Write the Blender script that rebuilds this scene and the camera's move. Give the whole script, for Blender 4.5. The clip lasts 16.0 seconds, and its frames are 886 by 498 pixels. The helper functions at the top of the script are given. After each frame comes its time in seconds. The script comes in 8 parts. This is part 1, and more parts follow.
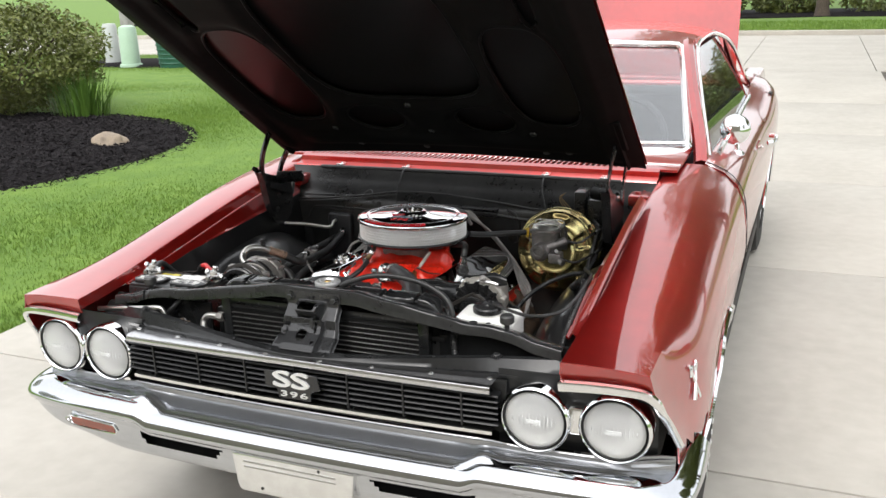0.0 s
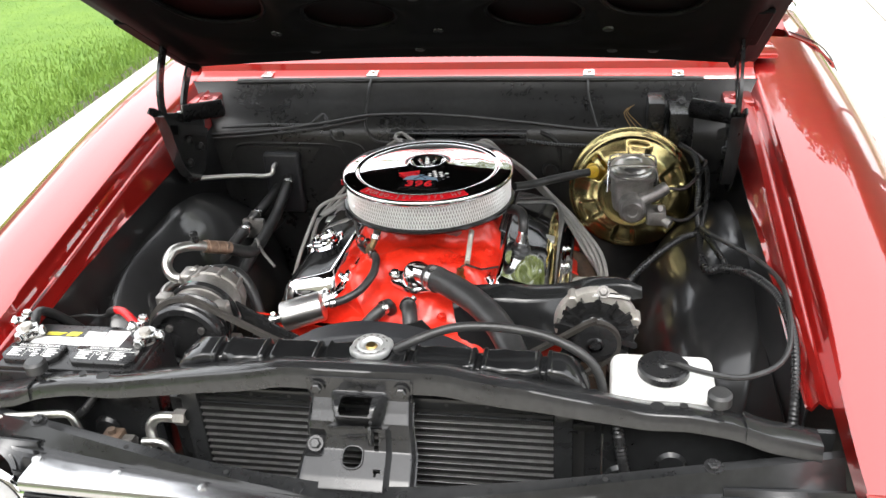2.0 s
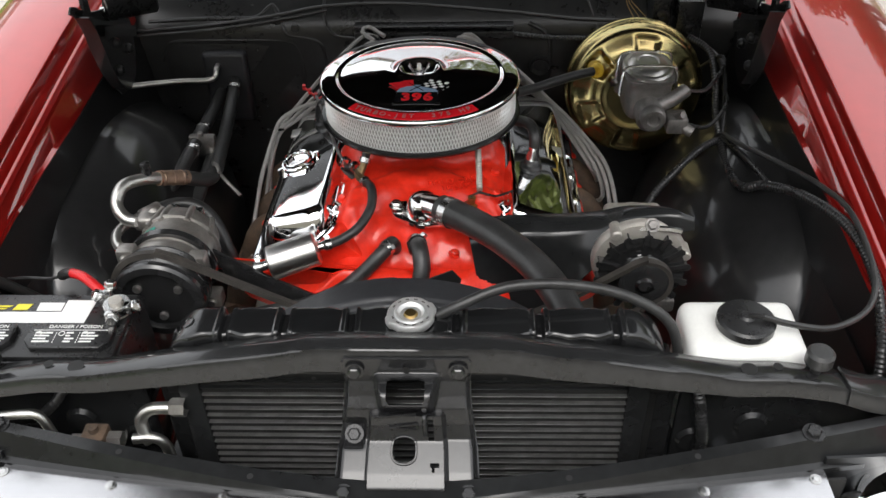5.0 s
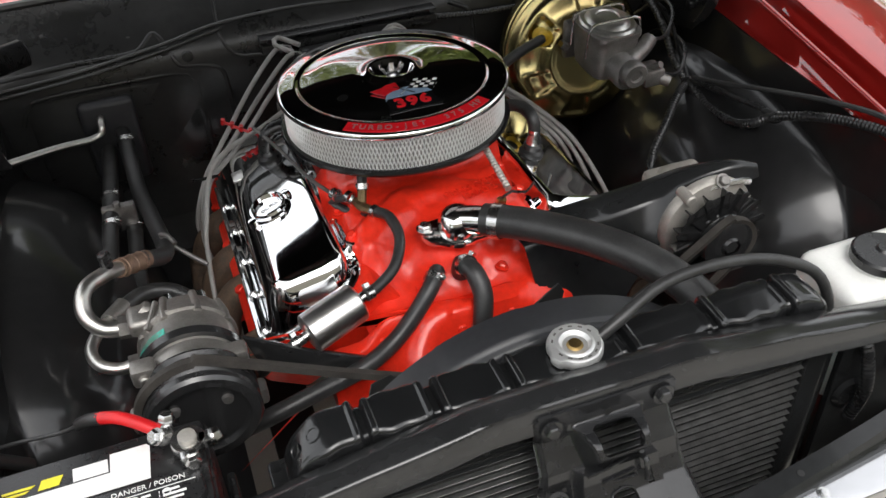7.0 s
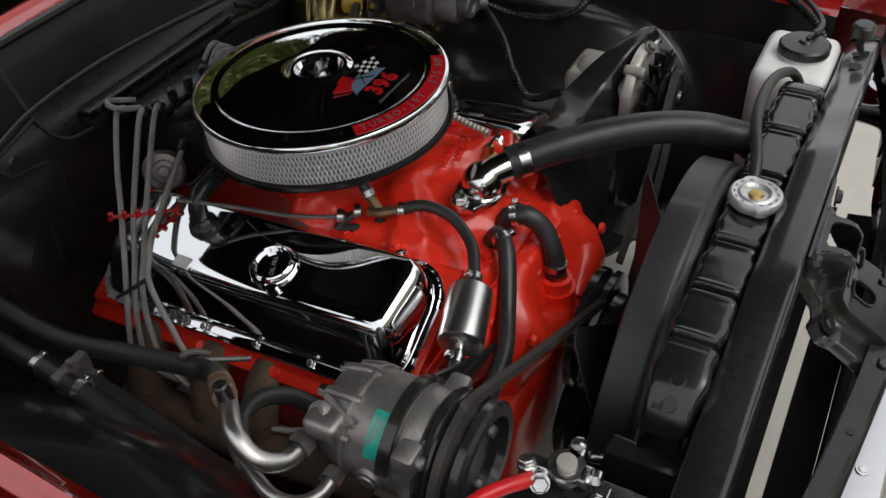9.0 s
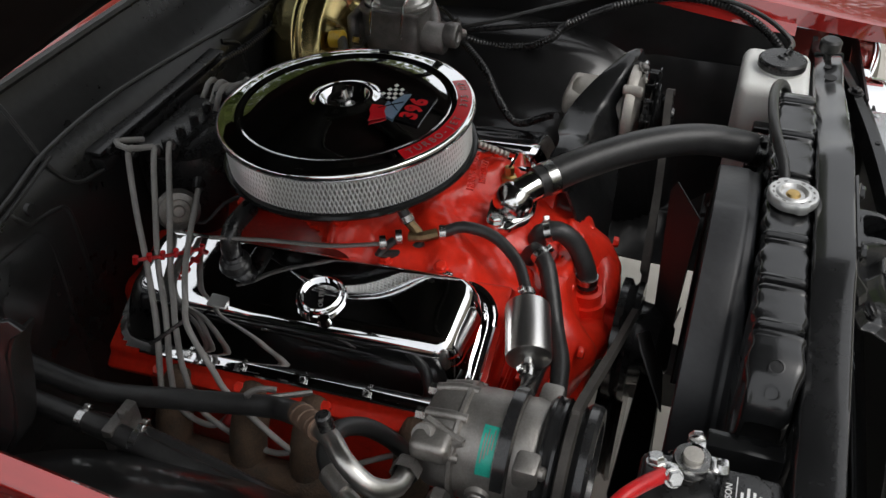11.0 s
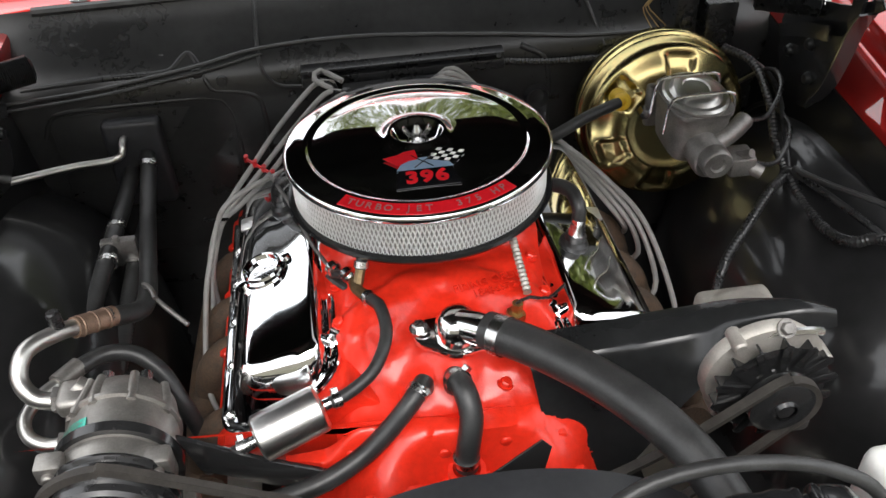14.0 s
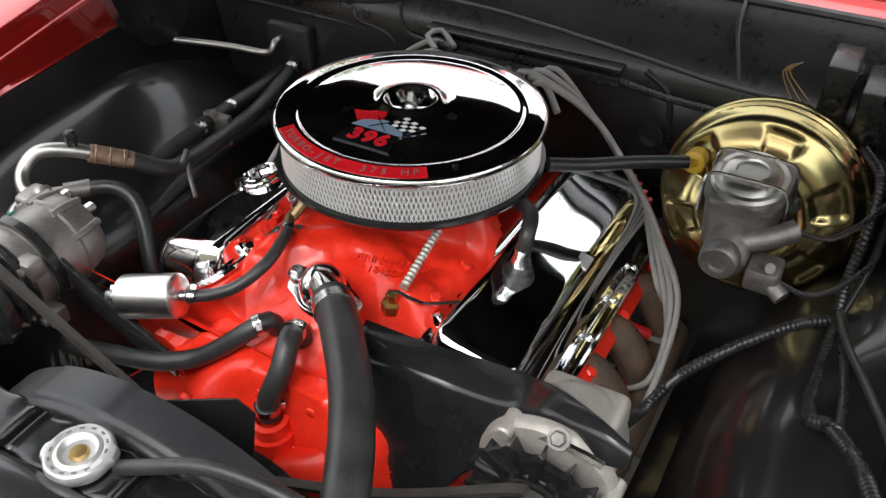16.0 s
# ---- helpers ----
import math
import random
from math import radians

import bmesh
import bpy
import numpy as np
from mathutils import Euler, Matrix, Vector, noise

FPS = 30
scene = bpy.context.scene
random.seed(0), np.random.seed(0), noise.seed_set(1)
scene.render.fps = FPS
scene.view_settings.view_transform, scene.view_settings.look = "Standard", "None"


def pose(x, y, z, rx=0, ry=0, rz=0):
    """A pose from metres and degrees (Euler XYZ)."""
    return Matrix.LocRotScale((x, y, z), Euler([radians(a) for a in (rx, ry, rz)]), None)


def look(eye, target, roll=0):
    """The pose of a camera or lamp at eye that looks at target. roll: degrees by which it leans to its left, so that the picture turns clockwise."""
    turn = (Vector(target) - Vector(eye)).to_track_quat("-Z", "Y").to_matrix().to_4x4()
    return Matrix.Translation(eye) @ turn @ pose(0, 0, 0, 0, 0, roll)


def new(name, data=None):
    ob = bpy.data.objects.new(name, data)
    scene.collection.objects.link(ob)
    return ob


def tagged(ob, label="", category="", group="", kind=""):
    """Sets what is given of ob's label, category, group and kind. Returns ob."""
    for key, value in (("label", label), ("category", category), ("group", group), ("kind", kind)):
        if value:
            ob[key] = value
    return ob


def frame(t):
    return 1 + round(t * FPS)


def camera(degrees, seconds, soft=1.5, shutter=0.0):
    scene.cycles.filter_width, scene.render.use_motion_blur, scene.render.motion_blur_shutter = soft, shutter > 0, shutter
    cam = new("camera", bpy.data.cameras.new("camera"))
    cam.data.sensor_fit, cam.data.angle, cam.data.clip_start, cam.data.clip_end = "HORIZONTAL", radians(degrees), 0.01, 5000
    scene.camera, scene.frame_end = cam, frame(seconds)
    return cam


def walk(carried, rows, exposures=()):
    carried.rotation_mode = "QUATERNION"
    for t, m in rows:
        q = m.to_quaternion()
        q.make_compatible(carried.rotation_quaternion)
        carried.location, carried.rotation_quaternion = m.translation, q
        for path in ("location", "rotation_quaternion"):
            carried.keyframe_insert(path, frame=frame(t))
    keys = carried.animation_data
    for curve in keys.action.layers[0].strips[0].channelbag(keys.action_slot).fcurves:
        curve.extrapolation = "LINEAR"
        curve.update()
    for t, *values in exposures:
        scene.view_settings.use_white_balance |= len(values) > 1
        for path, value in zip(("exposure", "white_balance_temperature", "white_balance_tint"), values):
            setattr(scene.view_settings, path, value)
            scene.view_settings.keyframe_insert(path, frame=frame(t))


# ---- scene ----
cam = camera(52.6, 16.0)
PATH = [
    (0, (1.093, -1.907, 1.601), (0.359, -0.139, 1.019), -1.9),
    (0.5, (0.891, -1.654, 1.605), (0.232, 0.122, 0.963), -2.4),
    (1, (0.687, -1.423, 1.616), (0.124, 0.348, 0.878), -3.5),
    (1.5, (0.501, -1.237, 1.618), (0.043, 0.516, 0.771), -4.1),
    (2, (0.329, -1.088, 1.631), (-0.006, 0.625, 0.655), -3.9),
    (2.5, (0.215, -0.994, 1.629), (-0.025, 0.666, 0.541), -4.1),
    (3, (0.125, -0.949, 1.641), (-0.013, 0.657, 0.457), -2.9),
    (3.5, (0.095, -0.921, 1.647), (0.004, 0.652, 0.415), -2.0),
    (4, (0.096, -0.895, 1.648), (0.014, 0.661, 0.395), -1.7),
    (4.2, (0.097, -0.886, 1.647), (0.017, 0.668, 0.39), -1.6),
    (6.3, (-0.046, -0.743, 1.58), (0.062, 0.83, 0.349), -2.9),
    (6.5, (-0.149, -0.705, 1.595), (0.101, 0.818, 0.323), -1.8),
    (7, (-0.31, -0.627, 1.543), (0.178, 0.836, 0.27), -2.8),
    (7.5, (-0.478, -0.506, 1.546), (0.277, 0.783, 0.216), -1.8),
    (8, (-0.624, -0.396, 1.525), (0.365, 0.714, 0.187), -1.6),
    (8.5, (-0.75, -0.269, 1.503), (0.436, 0.647, 0.178), -2.0),
    (9, (-0.82, -0.152, 1.503), (0.478, 0.61, 0.186), -3.8),
    (9.2, (-0.836, -0.112, 1.507), (0.482, 0.605, 0.19), -4.2),
    (11.3, (-0.93, 0.038, 1.489), (0.547, 0.555, 0.245), -0.5),
    (11.5, (-0.903, -0.014, 1.501), (0.526, 0.601, 0.243), -1.4),
    (12, (-0.795, -0.169, 1.503), (0.459, 0.752, 0.246), -3.7),
    (12.5, (-0.66, -0.265, 1.51), (0.39, 0.887, 0.256), -2.5),
    (13, (-0.488, -0.342, 1.522), (0.295, 0.991, 0.253), -1.8),
    (13.5, (-0.289, -0.419, 1.529), (0.188, 1.047, 0.255), -2.2),
    (14, (-0.086, -0.447, 1.53), (0.094, 1.07, 0.24), -2.6),
    (14.5, (0.075, -0.412, 1.525), (0.023, 1.109, 0.227), -2.0),
    (15, (0.227, -0.375, 1.496), (-0.056, 1.143, 0.226), -1.6),
    (15.5, (0.381, -0.348, 1.478), (-0.17, 1.103, 0.216), -2.1),
    (16, (0.506, -0.321, 1.468), (-0.262, 1.028, 0.206), -1.3),
]
walk(cam, [(t, look(eye, target, roll)) for t, eye, target, roll in PATH], [(0, 1.12), (1.0, 1.24), (1.5, 1.36), (2.0, 1.95), (2.5, 2.65), (3.0, 2.3), (3.6, 1.84), (4.2, 1.20), (6.3, 1.06), (7.5, 1.12), (8.5, 0.52), (9.2, 0.34), (11.3, 0.38), (11.5, 0.46), (12.0, 1.05), (13, 1.88), (13.5, 1.92), (14.0, 1.52), (16, 1.46)])

# ---- light ----
world = bpy.data.worlds.new("sky")
scene.world = world
world.use_nodes = True
wn, wl = world.node_tree.nodes, world.node_tree.links
sky = wn.new("ShaderNodeTexSky")
sky.sky_type = "NISHITA"
sky.sun_disc = False
SUN_ELEV, SUN_ROT = radians(58), radians(185)
sky.sun_elevation, sky.sun_rotation = SUN_ELEV, SUN_ROT
sky.dust_density, sky.air_density, sky.ozone_density = 4.0, 1.0, 1.0
grey = wn.new("ShaderNodeHueSaturation")
grey.inputs["Saturation"].default_value = 0.25
wl.new(sky.outputs[0], grey.inputs["Color"])
bg = wn["Background"]
# a bright thin overcast over the blue
cloud = wn.new("ShaderNodeMix")
cloud.data_type = "RGBA"
cloud.inputs[0].default_value = 0.5
cloud.inputs[7].default_value = (7.0, 7.1, 7.2, 1)
wl.new(grey.outputs[0], cloud.inputs[6])
wl.new(cloud.outputs[2], bg.inputs["Color"])
bg.inputs["Strength"].default_value = 0.15
sun = new("sun", bpy.data.lights.new("sun", "SUN"))
sun.data.energy, sun.data.angle, sun.data.color = 0.28, radians(25), (1.0, 0.98, 0.95)
sun.matrix_world = look((0, 0, 20), (20 * -math.sin(SUN_ROT) / math.tan(SUN_ELEV), 20 * -math.cos(SUN_ROT) / math.tan(SUN_ELEV), 0))

# ---- mesh helpers ----
V = Vector


def merge(bm, tmp, m=None):
    """Adds the geometry of tmp to bm."""
    if m is not None:
        tmp.transform(m)
    me = bpy.data.meshes.new("tmp")
    tmp.to_mesh(me)
    tmp.free()
    bm.from_mesh(me)
    bpy.data.meshes.remove(me)
    return bm


def frame_z(p, d):
    """A pose at p whose z axis points along d."""
    return Matrix.Translation(p) @ V(d).to_track_quat("Z", "Y").to_matrix().to_4x4()


def box(bm, x0, x1, y0, y1, z0, z1, bev=0.0, seg=2, m=None):
    t = bmesh.new()
    bmesh.ops.create_cube(t, size=1, matrix=Matrix.Translation(((x0 + x1) / 2, (y0 + y1) / 2, (z0 + z1) / 2)) @ Matrix.Diagonal((x1 - x0, y1 - y0, z1 - z0, 1)))
    if bev:
        bmesh.ops.bevel(t, geom=t.edges[:], offset=bev, segments=seg, affect="EDGES", profile=0.5)
    return merge(bm, t, m)


def lathe(bm, prof, p=(0, 0, 0), d=(0, 0, 1), n=32, m=None):
    """Turns the profile [(radius, height)] round the axis d through p."""
    t = bmesh.new()
    rings = []
    for r, h in prof:
        if r < 1e-5:
            rings.append([t.verts.new((0, 0, h))])
        else:
            rings.append([t.verts.new((r * math.cos(2 * math.pi * k / n), r * math.sin(2 * math.pi * k / n), h)) for k in range(n)])
    for a, b in zip(rings, rings[1:]):
        for k in range(n):
            q = [a[k % len(a)], a[(k + 1) % len(a)], b[(k + 1) % len(b)], b[k % len(b)]]
            q = list(dict.fromkeys(q))
            if len(q) > 2:
                t.faces.new(q)
    return merge(bm, t, (m if m is not None else Matrix()) @ frame_z(p, d))


def cyl(bm, p0, p1, r0, r1=None, n=20, bev=0.0):
    r1 = r0 if r1 is None else r1
    p0, p1 = V(p0), V(p1)
    h = (p1 - p0).length
    b = min(bev, h / 2.1, r0 * 0.9, r1 * 0.9)
    prof = [(0, 0), (r0 - b, 0), (r0, b), (r1, h - b), (r1 - b, h), (0, h)] if b else [(0, 0), (r0, 0), (r1, h), (0, h)]
    return lathe(bm, prof, p0, p1 - p0, n)


def hexa(bm, p, d, r, h, washer=0.0):
    """A bolt head at p, pointing along d, on a washer."""
    d = V(d).normalized()
    if washer:
        cyl(bm, p, V(p) + d * h * 0.25, washer, n=14)
    lathe(bm, [(r, 0), (r, h * 0.8), (r * 0.8, h), (0, h)], p, d, 6)
    return bm


def spline(pts, step):
    """Points every step metres or so along a smooth line through pts."""
    pts = [V(p) for p in pts]
    if len(pts) == 2:
        k = max(2, int((pts[1] - pts[0]).length / step))
        return [pts[0].lerp(pts[1], i / k) for i in range(k + 1)]
    ext = [pts[0] * 2 - pts[1]] + pts + [pts[-1] * 2 - pts[-2]]
    out = []
    for i in range(1, len(ext) - 2):
        a, b, c, d = ext[i - 1:i + 3]
        k = max(2, int((c - b).length / step))
        for j in range(k):
            u = j / k
            out.append(0.5 * (2 * b + (c - a) * u + (2 * a - 5 * b + 4 * c - d) * u * u + (3 * b - a - 3 * c + d) * u ** 3))
    return out + [pts[-1]]


def tube(bm, pts, r, n=10, step=0.012, ribs=0.0, ends=True):
    """A hose, wire or pipe along a smooth line; ribs: the depth of the rings of a corrugated conduit."""
    line = spline(pts, step if not ribs else 0.003)
    t = bmesh.new()
    up = V((0, 0, 1))
    d0 = (line[1] - line[0]).normalized()
    if abs(d0.dot(up)) > 0.9:
        up = V((1, 0, 0))
    x = d0.cross(up).normalized()
    rings = []
    for i, p in enumerate(line):
        d = (line[min(i + 1, len(line) - 1)] - line[max(i - 1, 0)]).normalized()
        x = (x - d * x.dot(d)).normalized()
        y = d.cross(x)
        rr = r - (ribs if ribs and i % 2 else 0)
        rings.append([t.verts.new(p + (x * math.cos(2 * math.pi * k / n) + y * math.sin(2 * math.pi * k / n)) * rr) for k in range(n)])
    for a, b in zip(rings, rings[1:]):
        for k in range(n):
            t.faces.new((a[k], a[(k + 1) % n], b[(k + 1) % n], b[k]))
    if ends:
        t.faces.new(rings[0][::-1])
        t.faces.new(rings[-1])
    return merge(bm, t)


def sheet(bm, fn, us, vs, thick=0.0, holes=None):
    """A surface fn(u, v) over the grid us x vs; holes(u, v) leaves cells out; thick makes it solid."""
    t = bmesh.new()
    g = [[t.verts.new(fn(u, v)) for v in vs] for u in us]
    for i in range(len(us) - 1):
        for j in range(len(vs) - 1):
            if holes and holes((us[i] + us[i + 1]) / 2, (vs[j] + vs[j + 1]) / 2):
                continue
            t.faces.new((g[i][j], g[i + 1][j], g[i + 1][j + 1], g[i][j + 1]))
    bmesh.ops.delete(t, geom=[v for v in t.verts if not v.link_faces], context="VERTS")
    bmesh.ops.recalc_face_normals(t, faces=t.faces[:])
    if thick:
        t.normal_update()
        bmesh.ops.solidify(t, geom=t.faces[:], thickness=thick)
    return merge(bm, t)


def lin(a, b, n):
    return [a + (b - a) * i / (n - 1) for i in range(n)]


def prism(bm, poly, h, m=None, bev=0.0, seg=2):
    """A plate: the flat outline poly, h thick along its z."""
    t = bmesh.new()
    f = t.faces.new([t.verts.new((x, y, 0)) for x, y in poly])
    r = bmesh.ops.extrude_face_region(t, geom=[f])
    bmesh.ops.translate(t, verts=[e for e in r["geom"] if isinstance(e, bmesh.types.BMVert)], vec=(0, 0, h))
    bmesh.ops.recalc_face_normals(t, faces=t.faces[:])
    if bev:
        bmesh.ops.bevel(t, geom=t.edges[:], offset=bev, segments=seg, affect="EDGES", profile=0.5)
    return merge(bm, t, m)


def torus(bm, p, d, R, r, n=40, k=10):
    return lathe(bm, [(R + r * math.cos(2 * math.pi * i / k), r * math.sin(2 * math.pi * i / k)) for i in range(k + 1)], p, d, n)


def letters(bm, text, size, m, depth=0.0008, space=1.0, bold=0.0):
    """Raised writing in the built-in font, centred on m, in its xy plane."""
    cu = bpy.data.curves.new("text", "FONT")
    cu.body, cu.size, cu.extrude, cu.align_x, cu.align_y = text, size, depth, "CENTER", "CENTER"
    cu.space_character, cu.resolution_u, cu.offset = space, 3, bold
    ob = bpy.data.objects.new("text", cu)
    me = bpy.data.meshes.new_from_object(ob)
    me.transform(m)
    bm.from_mesh(me)
    bpy.data.meshes.remove(me)
    bpy.data.objects.remove(ob)
    bpy.data.curves.remove(cu)
    return bm


def finish(name, bm, material, angle=38):
    me = bpy.data.meshes.new(name)
    bmesh.ops.remove_doubles(bm, verts=bm.verts[:], dist=1e-5)
    bm.to_mesh(me)
    bm.free()
    me.materials.append(material)
    for p in me.polygons:
        p.use_smooth = True
    me.set_sharp_from_angle(angle=radians(angle))
    return new(name, me)


def thing(name, at, label, category, group="", kind=""):
    """An Empty at the base of a thing, which parents its parts."""
    ob = new(name)
    ob.location = at
    ob.empty_display_size = 0.05
    return tagged(ob, label, category, group, kind)


def part(name, bm, material, parent, label="", angle=38):
    ob = finish(name, bm, material, angle)
    ob.parent = parent
    if parent.type == "EMPTY":
        ob.matrix_parent_inverse = Matrix.Translation(parent.location).inverted()
    return tagged(ob, label)


def solo(name, bm, material, label, category, group="", kind="", angle=38):
    return tagged(finish(name, bm, material, angle), label, category, group, kind)


def share(name, ob, m, parent):
    """Another piece on the mesh of ob, moved by m."""
    o = new(name, ob.data)
    o.parent = parent
    if parent.type == "EMPTY":
        o.matrix_parent_inverse = Matrix.Translation(parent.location).inverted()
    o.matrix_basis = m
    return o


def sm(a, b, x):
    x = max(0.0, min(1.0, (x - a) / (b - a)))
    return x * x * (3 - 2 * x)


# ---- materials ----
def mat(name, base, rough=0.5, metal=0.0, coat=0.0, coat_rough=0.05, var=0.0, vscale=30.0, base2=None, bump=0.0, bscale=200.0, spec=0.5, rvar=0.0, vfine=0.35, rand=0.0):
    """A surface with colour varied at two scales, roughness varied, and fine relief, in metres."""
    m = bpy.data.materials.new(name)
    m.use_nodes = True
    n, l = m.node_tree.nodes, m.node_tree.links
    b = n["Principled BSDF"]
    b.inputs["Roughness"].default_value, b.inputs["Metallic"].default_value = rough, metal
    b.inputs["Coat Weight"].default_value, b.inputs["Coat Roughness"].default_value = coat, coat_rough
    b.inputs["Specular IOR Level"].default_value = spec
    b.inputs["Base Color"].default_value = (*base, 1)
    tc = n.new("ShaderNodeTexCoord")
    if var or base2 or rvar:
        big = n.new("ShaderNodeTexNoise")
        big.inputs["Scale"].default_value, big.inputs["Detail"].default_value = vscale, 5
        fine = n.new("ShaderNodeTexNoise")
        fine.inputs["Scale"].default_value, fine.inputs["Detail"].default_value = vscale * 9, 4
        for q in (big, fine):
            l.new(tc.outputs["Object"], q.inputs["Vector"])
        mix = n.new("ShaderNodeMix")
        mix.inputs[0].default_value = vfine
        l.new(big.outputs["Fac"], mix.inputs[2])
        l.new(fine.outputs["Fac"], mix.inputs[3])
        ramp = n.new("ShaderNodeValToRGB")
        lo = base2 if base2 else tuple(c * (1 - var) for c in base)
        hi = base if base2 else tuple(min(1, c * (1 + var)) for c in base)
        ramp.color_ramp.elements[0].position, ramp.color_ramp.elements[0].color = 0.36, (*lo, 1)
        ramp.color_ramp.elements[1].position, ramp.color_ramp.elements[1].color = 0.64, (*hi, 1)
        l.new(mix.outputs[0], ramp.inputs[0])
        out = ramp.outputs[0]
        if rand:
            info = n.new("ShaderNodeObjectInfo")
            mr = n.new("ShaderNodeMapRange")
            mr.inputs[3].default_value, mr.inputs[4].default_value = 1 - rand, 1 + rand
            l.new(info.outputs["Random"], mr.inputs[0])
            mul = n.new("ShaderNodeVectorMath")
            mul.operation = "SCALE"
            l.new(out, mul.inputs[0])
            l.new(mr.outputs[0], mul.inputs["Scale"])
            out = mul.outputs[0]
        l.new(out, b.inputs["Base Color"])
        if rvar:
            mr = n.new("ShaderNodeMapRange")
            mr.inputs[3].default_value, mr.inputs[4].default_value = max(0.02, rough - rvar), min(1, rough + rvar)
            l.new(mix.outputs[0], mr.inputs[0])
            l.new(mr.outputs[0], b.inputs["Roughness"])
    if bump:
        bn = n.new("ShaderNodeTexNoise")
        bn.inputs["Scale"].default_value, bn.inputs["Detail"].default_value = bscale, 4
        l.new(tc.outputs["Object"], bn.inputs["Vector"])
        bp = n.new("ShaderNodeBump")
        bp.inputs["Strength"].default_value, bp.inputs["Distance"].default_value = bump, 0.002
        l.new(bn.outputs["Fac"], bp.inputs["Height"])
        l.new(bp.outputs[0], b.inputs["Normal"])
    return m


BODY_RED = mat("body_red", (0.40, 0.014, 0.010), 0.36, 0.8, 1.0, 0.015, var=0.12, vscale=3, bump=0.02, bscale=900)
BODY_RED.node_tree.nodes["Principled BSDF"].inputs["Coat IOR"].default_value = 2.0
ENGINE_RED = mat("engine_red", (0.80, 0.030, 0.012), 0.38, 0, 0.38, 0.09, spec=0.35, var=0.15, vscale=14, bump=0.3, bscale=120, rvar=0.12)
BLACK = mat("satin_black", (0.019, 0.019, 0.0195), 0.22, 0, 0.3, 0.12, var=0.35, vscale=9, bump=0.08, bscale=90, rvar=0.12)
SHEET_BLACK = mat("painted_black_steel", (0.016, 0.0165, 0.017), 0.17, 0, 0.0, 0.15, spec=0.42, var=0.3, vscale=7, bump=0.06, bscale=60, rvar=0.1)
FIREWALL_BLACK = mat("firewall_black", (0.019, 0.0192, 0.019), 0.29, 0, 0.0, 0.2, spec=0.5, var=0.4, vscale=8, bump=0.12, bscale=70, rvar=0.12)
PLASTIC = mat("black_plastic", (0.017, 0.017, 0.0175), 0.28, var=0.25, vscale=20, bump=0.1, bscale=500, rvar=0.08)
RUBBER = mat("black_rubber", (0.028, 0.028, 0.028), 0.36, var=0.35, vscale=35, bump=0.15, bscale=700, rvar=0.12)
BELT = mat("belt_rubber", (0.035, 0.031, 0.027), 0.65, var=0.4, vscale=40, bump=0.2, bscale=600)
CHROME = mat("chrome", (0.86, 0.87, 0.88), 0.035, 1.0, rvar=0.02, vscale=25, var=0.02, bump=0.015, bscale=40)
BUMPER_CHROME = mat("bumper_chrome", (0.56, 0.575, 0.60), 0.05, 1.0, rvar=0.02, vscale=12, var=0.04, bump=0.02, bscale=30)
MOULDING = mat("brushed_moulding", (0.60, 0.60, 0.61), 0.22, 1.0, rvar=0.04, vscale=12, var=0.04, bump=0.02, bscale=160)
TRIM = mat("polished_trim", (0.82, 0.82, 0.81), 0.14, 1.0, rvar=0.06, vscale=30, var=0.06, bump=0.03, bscale=120)
STEEL = mat("bright_steel", (0.62, 0.62, 0.61), 0.25, 1.0, var=0.15, vscale=60, rvar=0.1, bump=0.05, bscale=400)
BRUSHED = mat("brushed_steel", (0.80, 0.79, 0.77), 0.30, 1.0, var=0.05, vscale=40, rvar=0.06, bump=0.03, bscale=900)
ALU = mat("cast_aluminium", (0.32, 0.305, 0.285), 0.44, 0.85, var=0.2, vscale=45, bump=0.18, bscale=700, rvar=0.1)
DARK_ALU = mat("dark_cast_metal", (0.23, 0.22, 0.21), 0.45, 0.8, var=0.25, vscale=45, bump=0.4, bscale=700, rvar=0.1)
PIPE = mat("aluminium_pipe", (0.58, 0.57, 0.54), 0.36, 1.0, var=0.08, vscale=60, rvar=0.08)
CADMIUM = mat("gold_cadmium", (0.58, 0.44, 0.20), 0.24, 1.0, base2=(0.42, 0.40, 0.19), vscale=12, rvar=0.08, bump=0.03, bscale=150)
BRASS = mat("brass", (0.55, 0.38, 0.15), 0.35, 1.0, var=0.2, vscale=80)
OLD_BRASS = mat("tarnished_brass", (0.24, 0.17, 0.09), 0.42, 0.85, var=0.3, vscale=80, bump=0.1, bscale=400)
COPPER = mat("copper_fitting", (0.30, 0.20, 0.145), 0.5, 0.6, var=0.3, vscale=90, bump=0.2, bscale=500)
RUST = mat("cast_iron_manifold", (0.15, 0.095, 0.06), 0.75, 0.2, base2=(0.07, 0.052, 0.040), vscale=40, bump=0.6, bscale=300)
WIRE = mat("grey_silicone_wire", (0.31, 0.30, 0.285), 0.5, var=0.12, vscale=60, bump=0.05, bscale=600)
RED_PLASTIC = mat("red_plastic", (0.55, 0.012, 0.015), 0.35, var=0.15, vscale=60)
YELLOW_PLASTIC = mat("yellow_plastic", (0.62, 0.40, 0.03), 0.4, var=0.12, vscale=60)
WHITE_PLASTIC = mat("white_plastic", (0.80, 0.80, 0.77), 0.38, var=0.04, vscale=30, bump=0.05, bscale=200)
WHITE_PLASTIC.node_tree.nodes["Principled BSDF"].inputs["Subsurface Weight"].default_value = 0.3
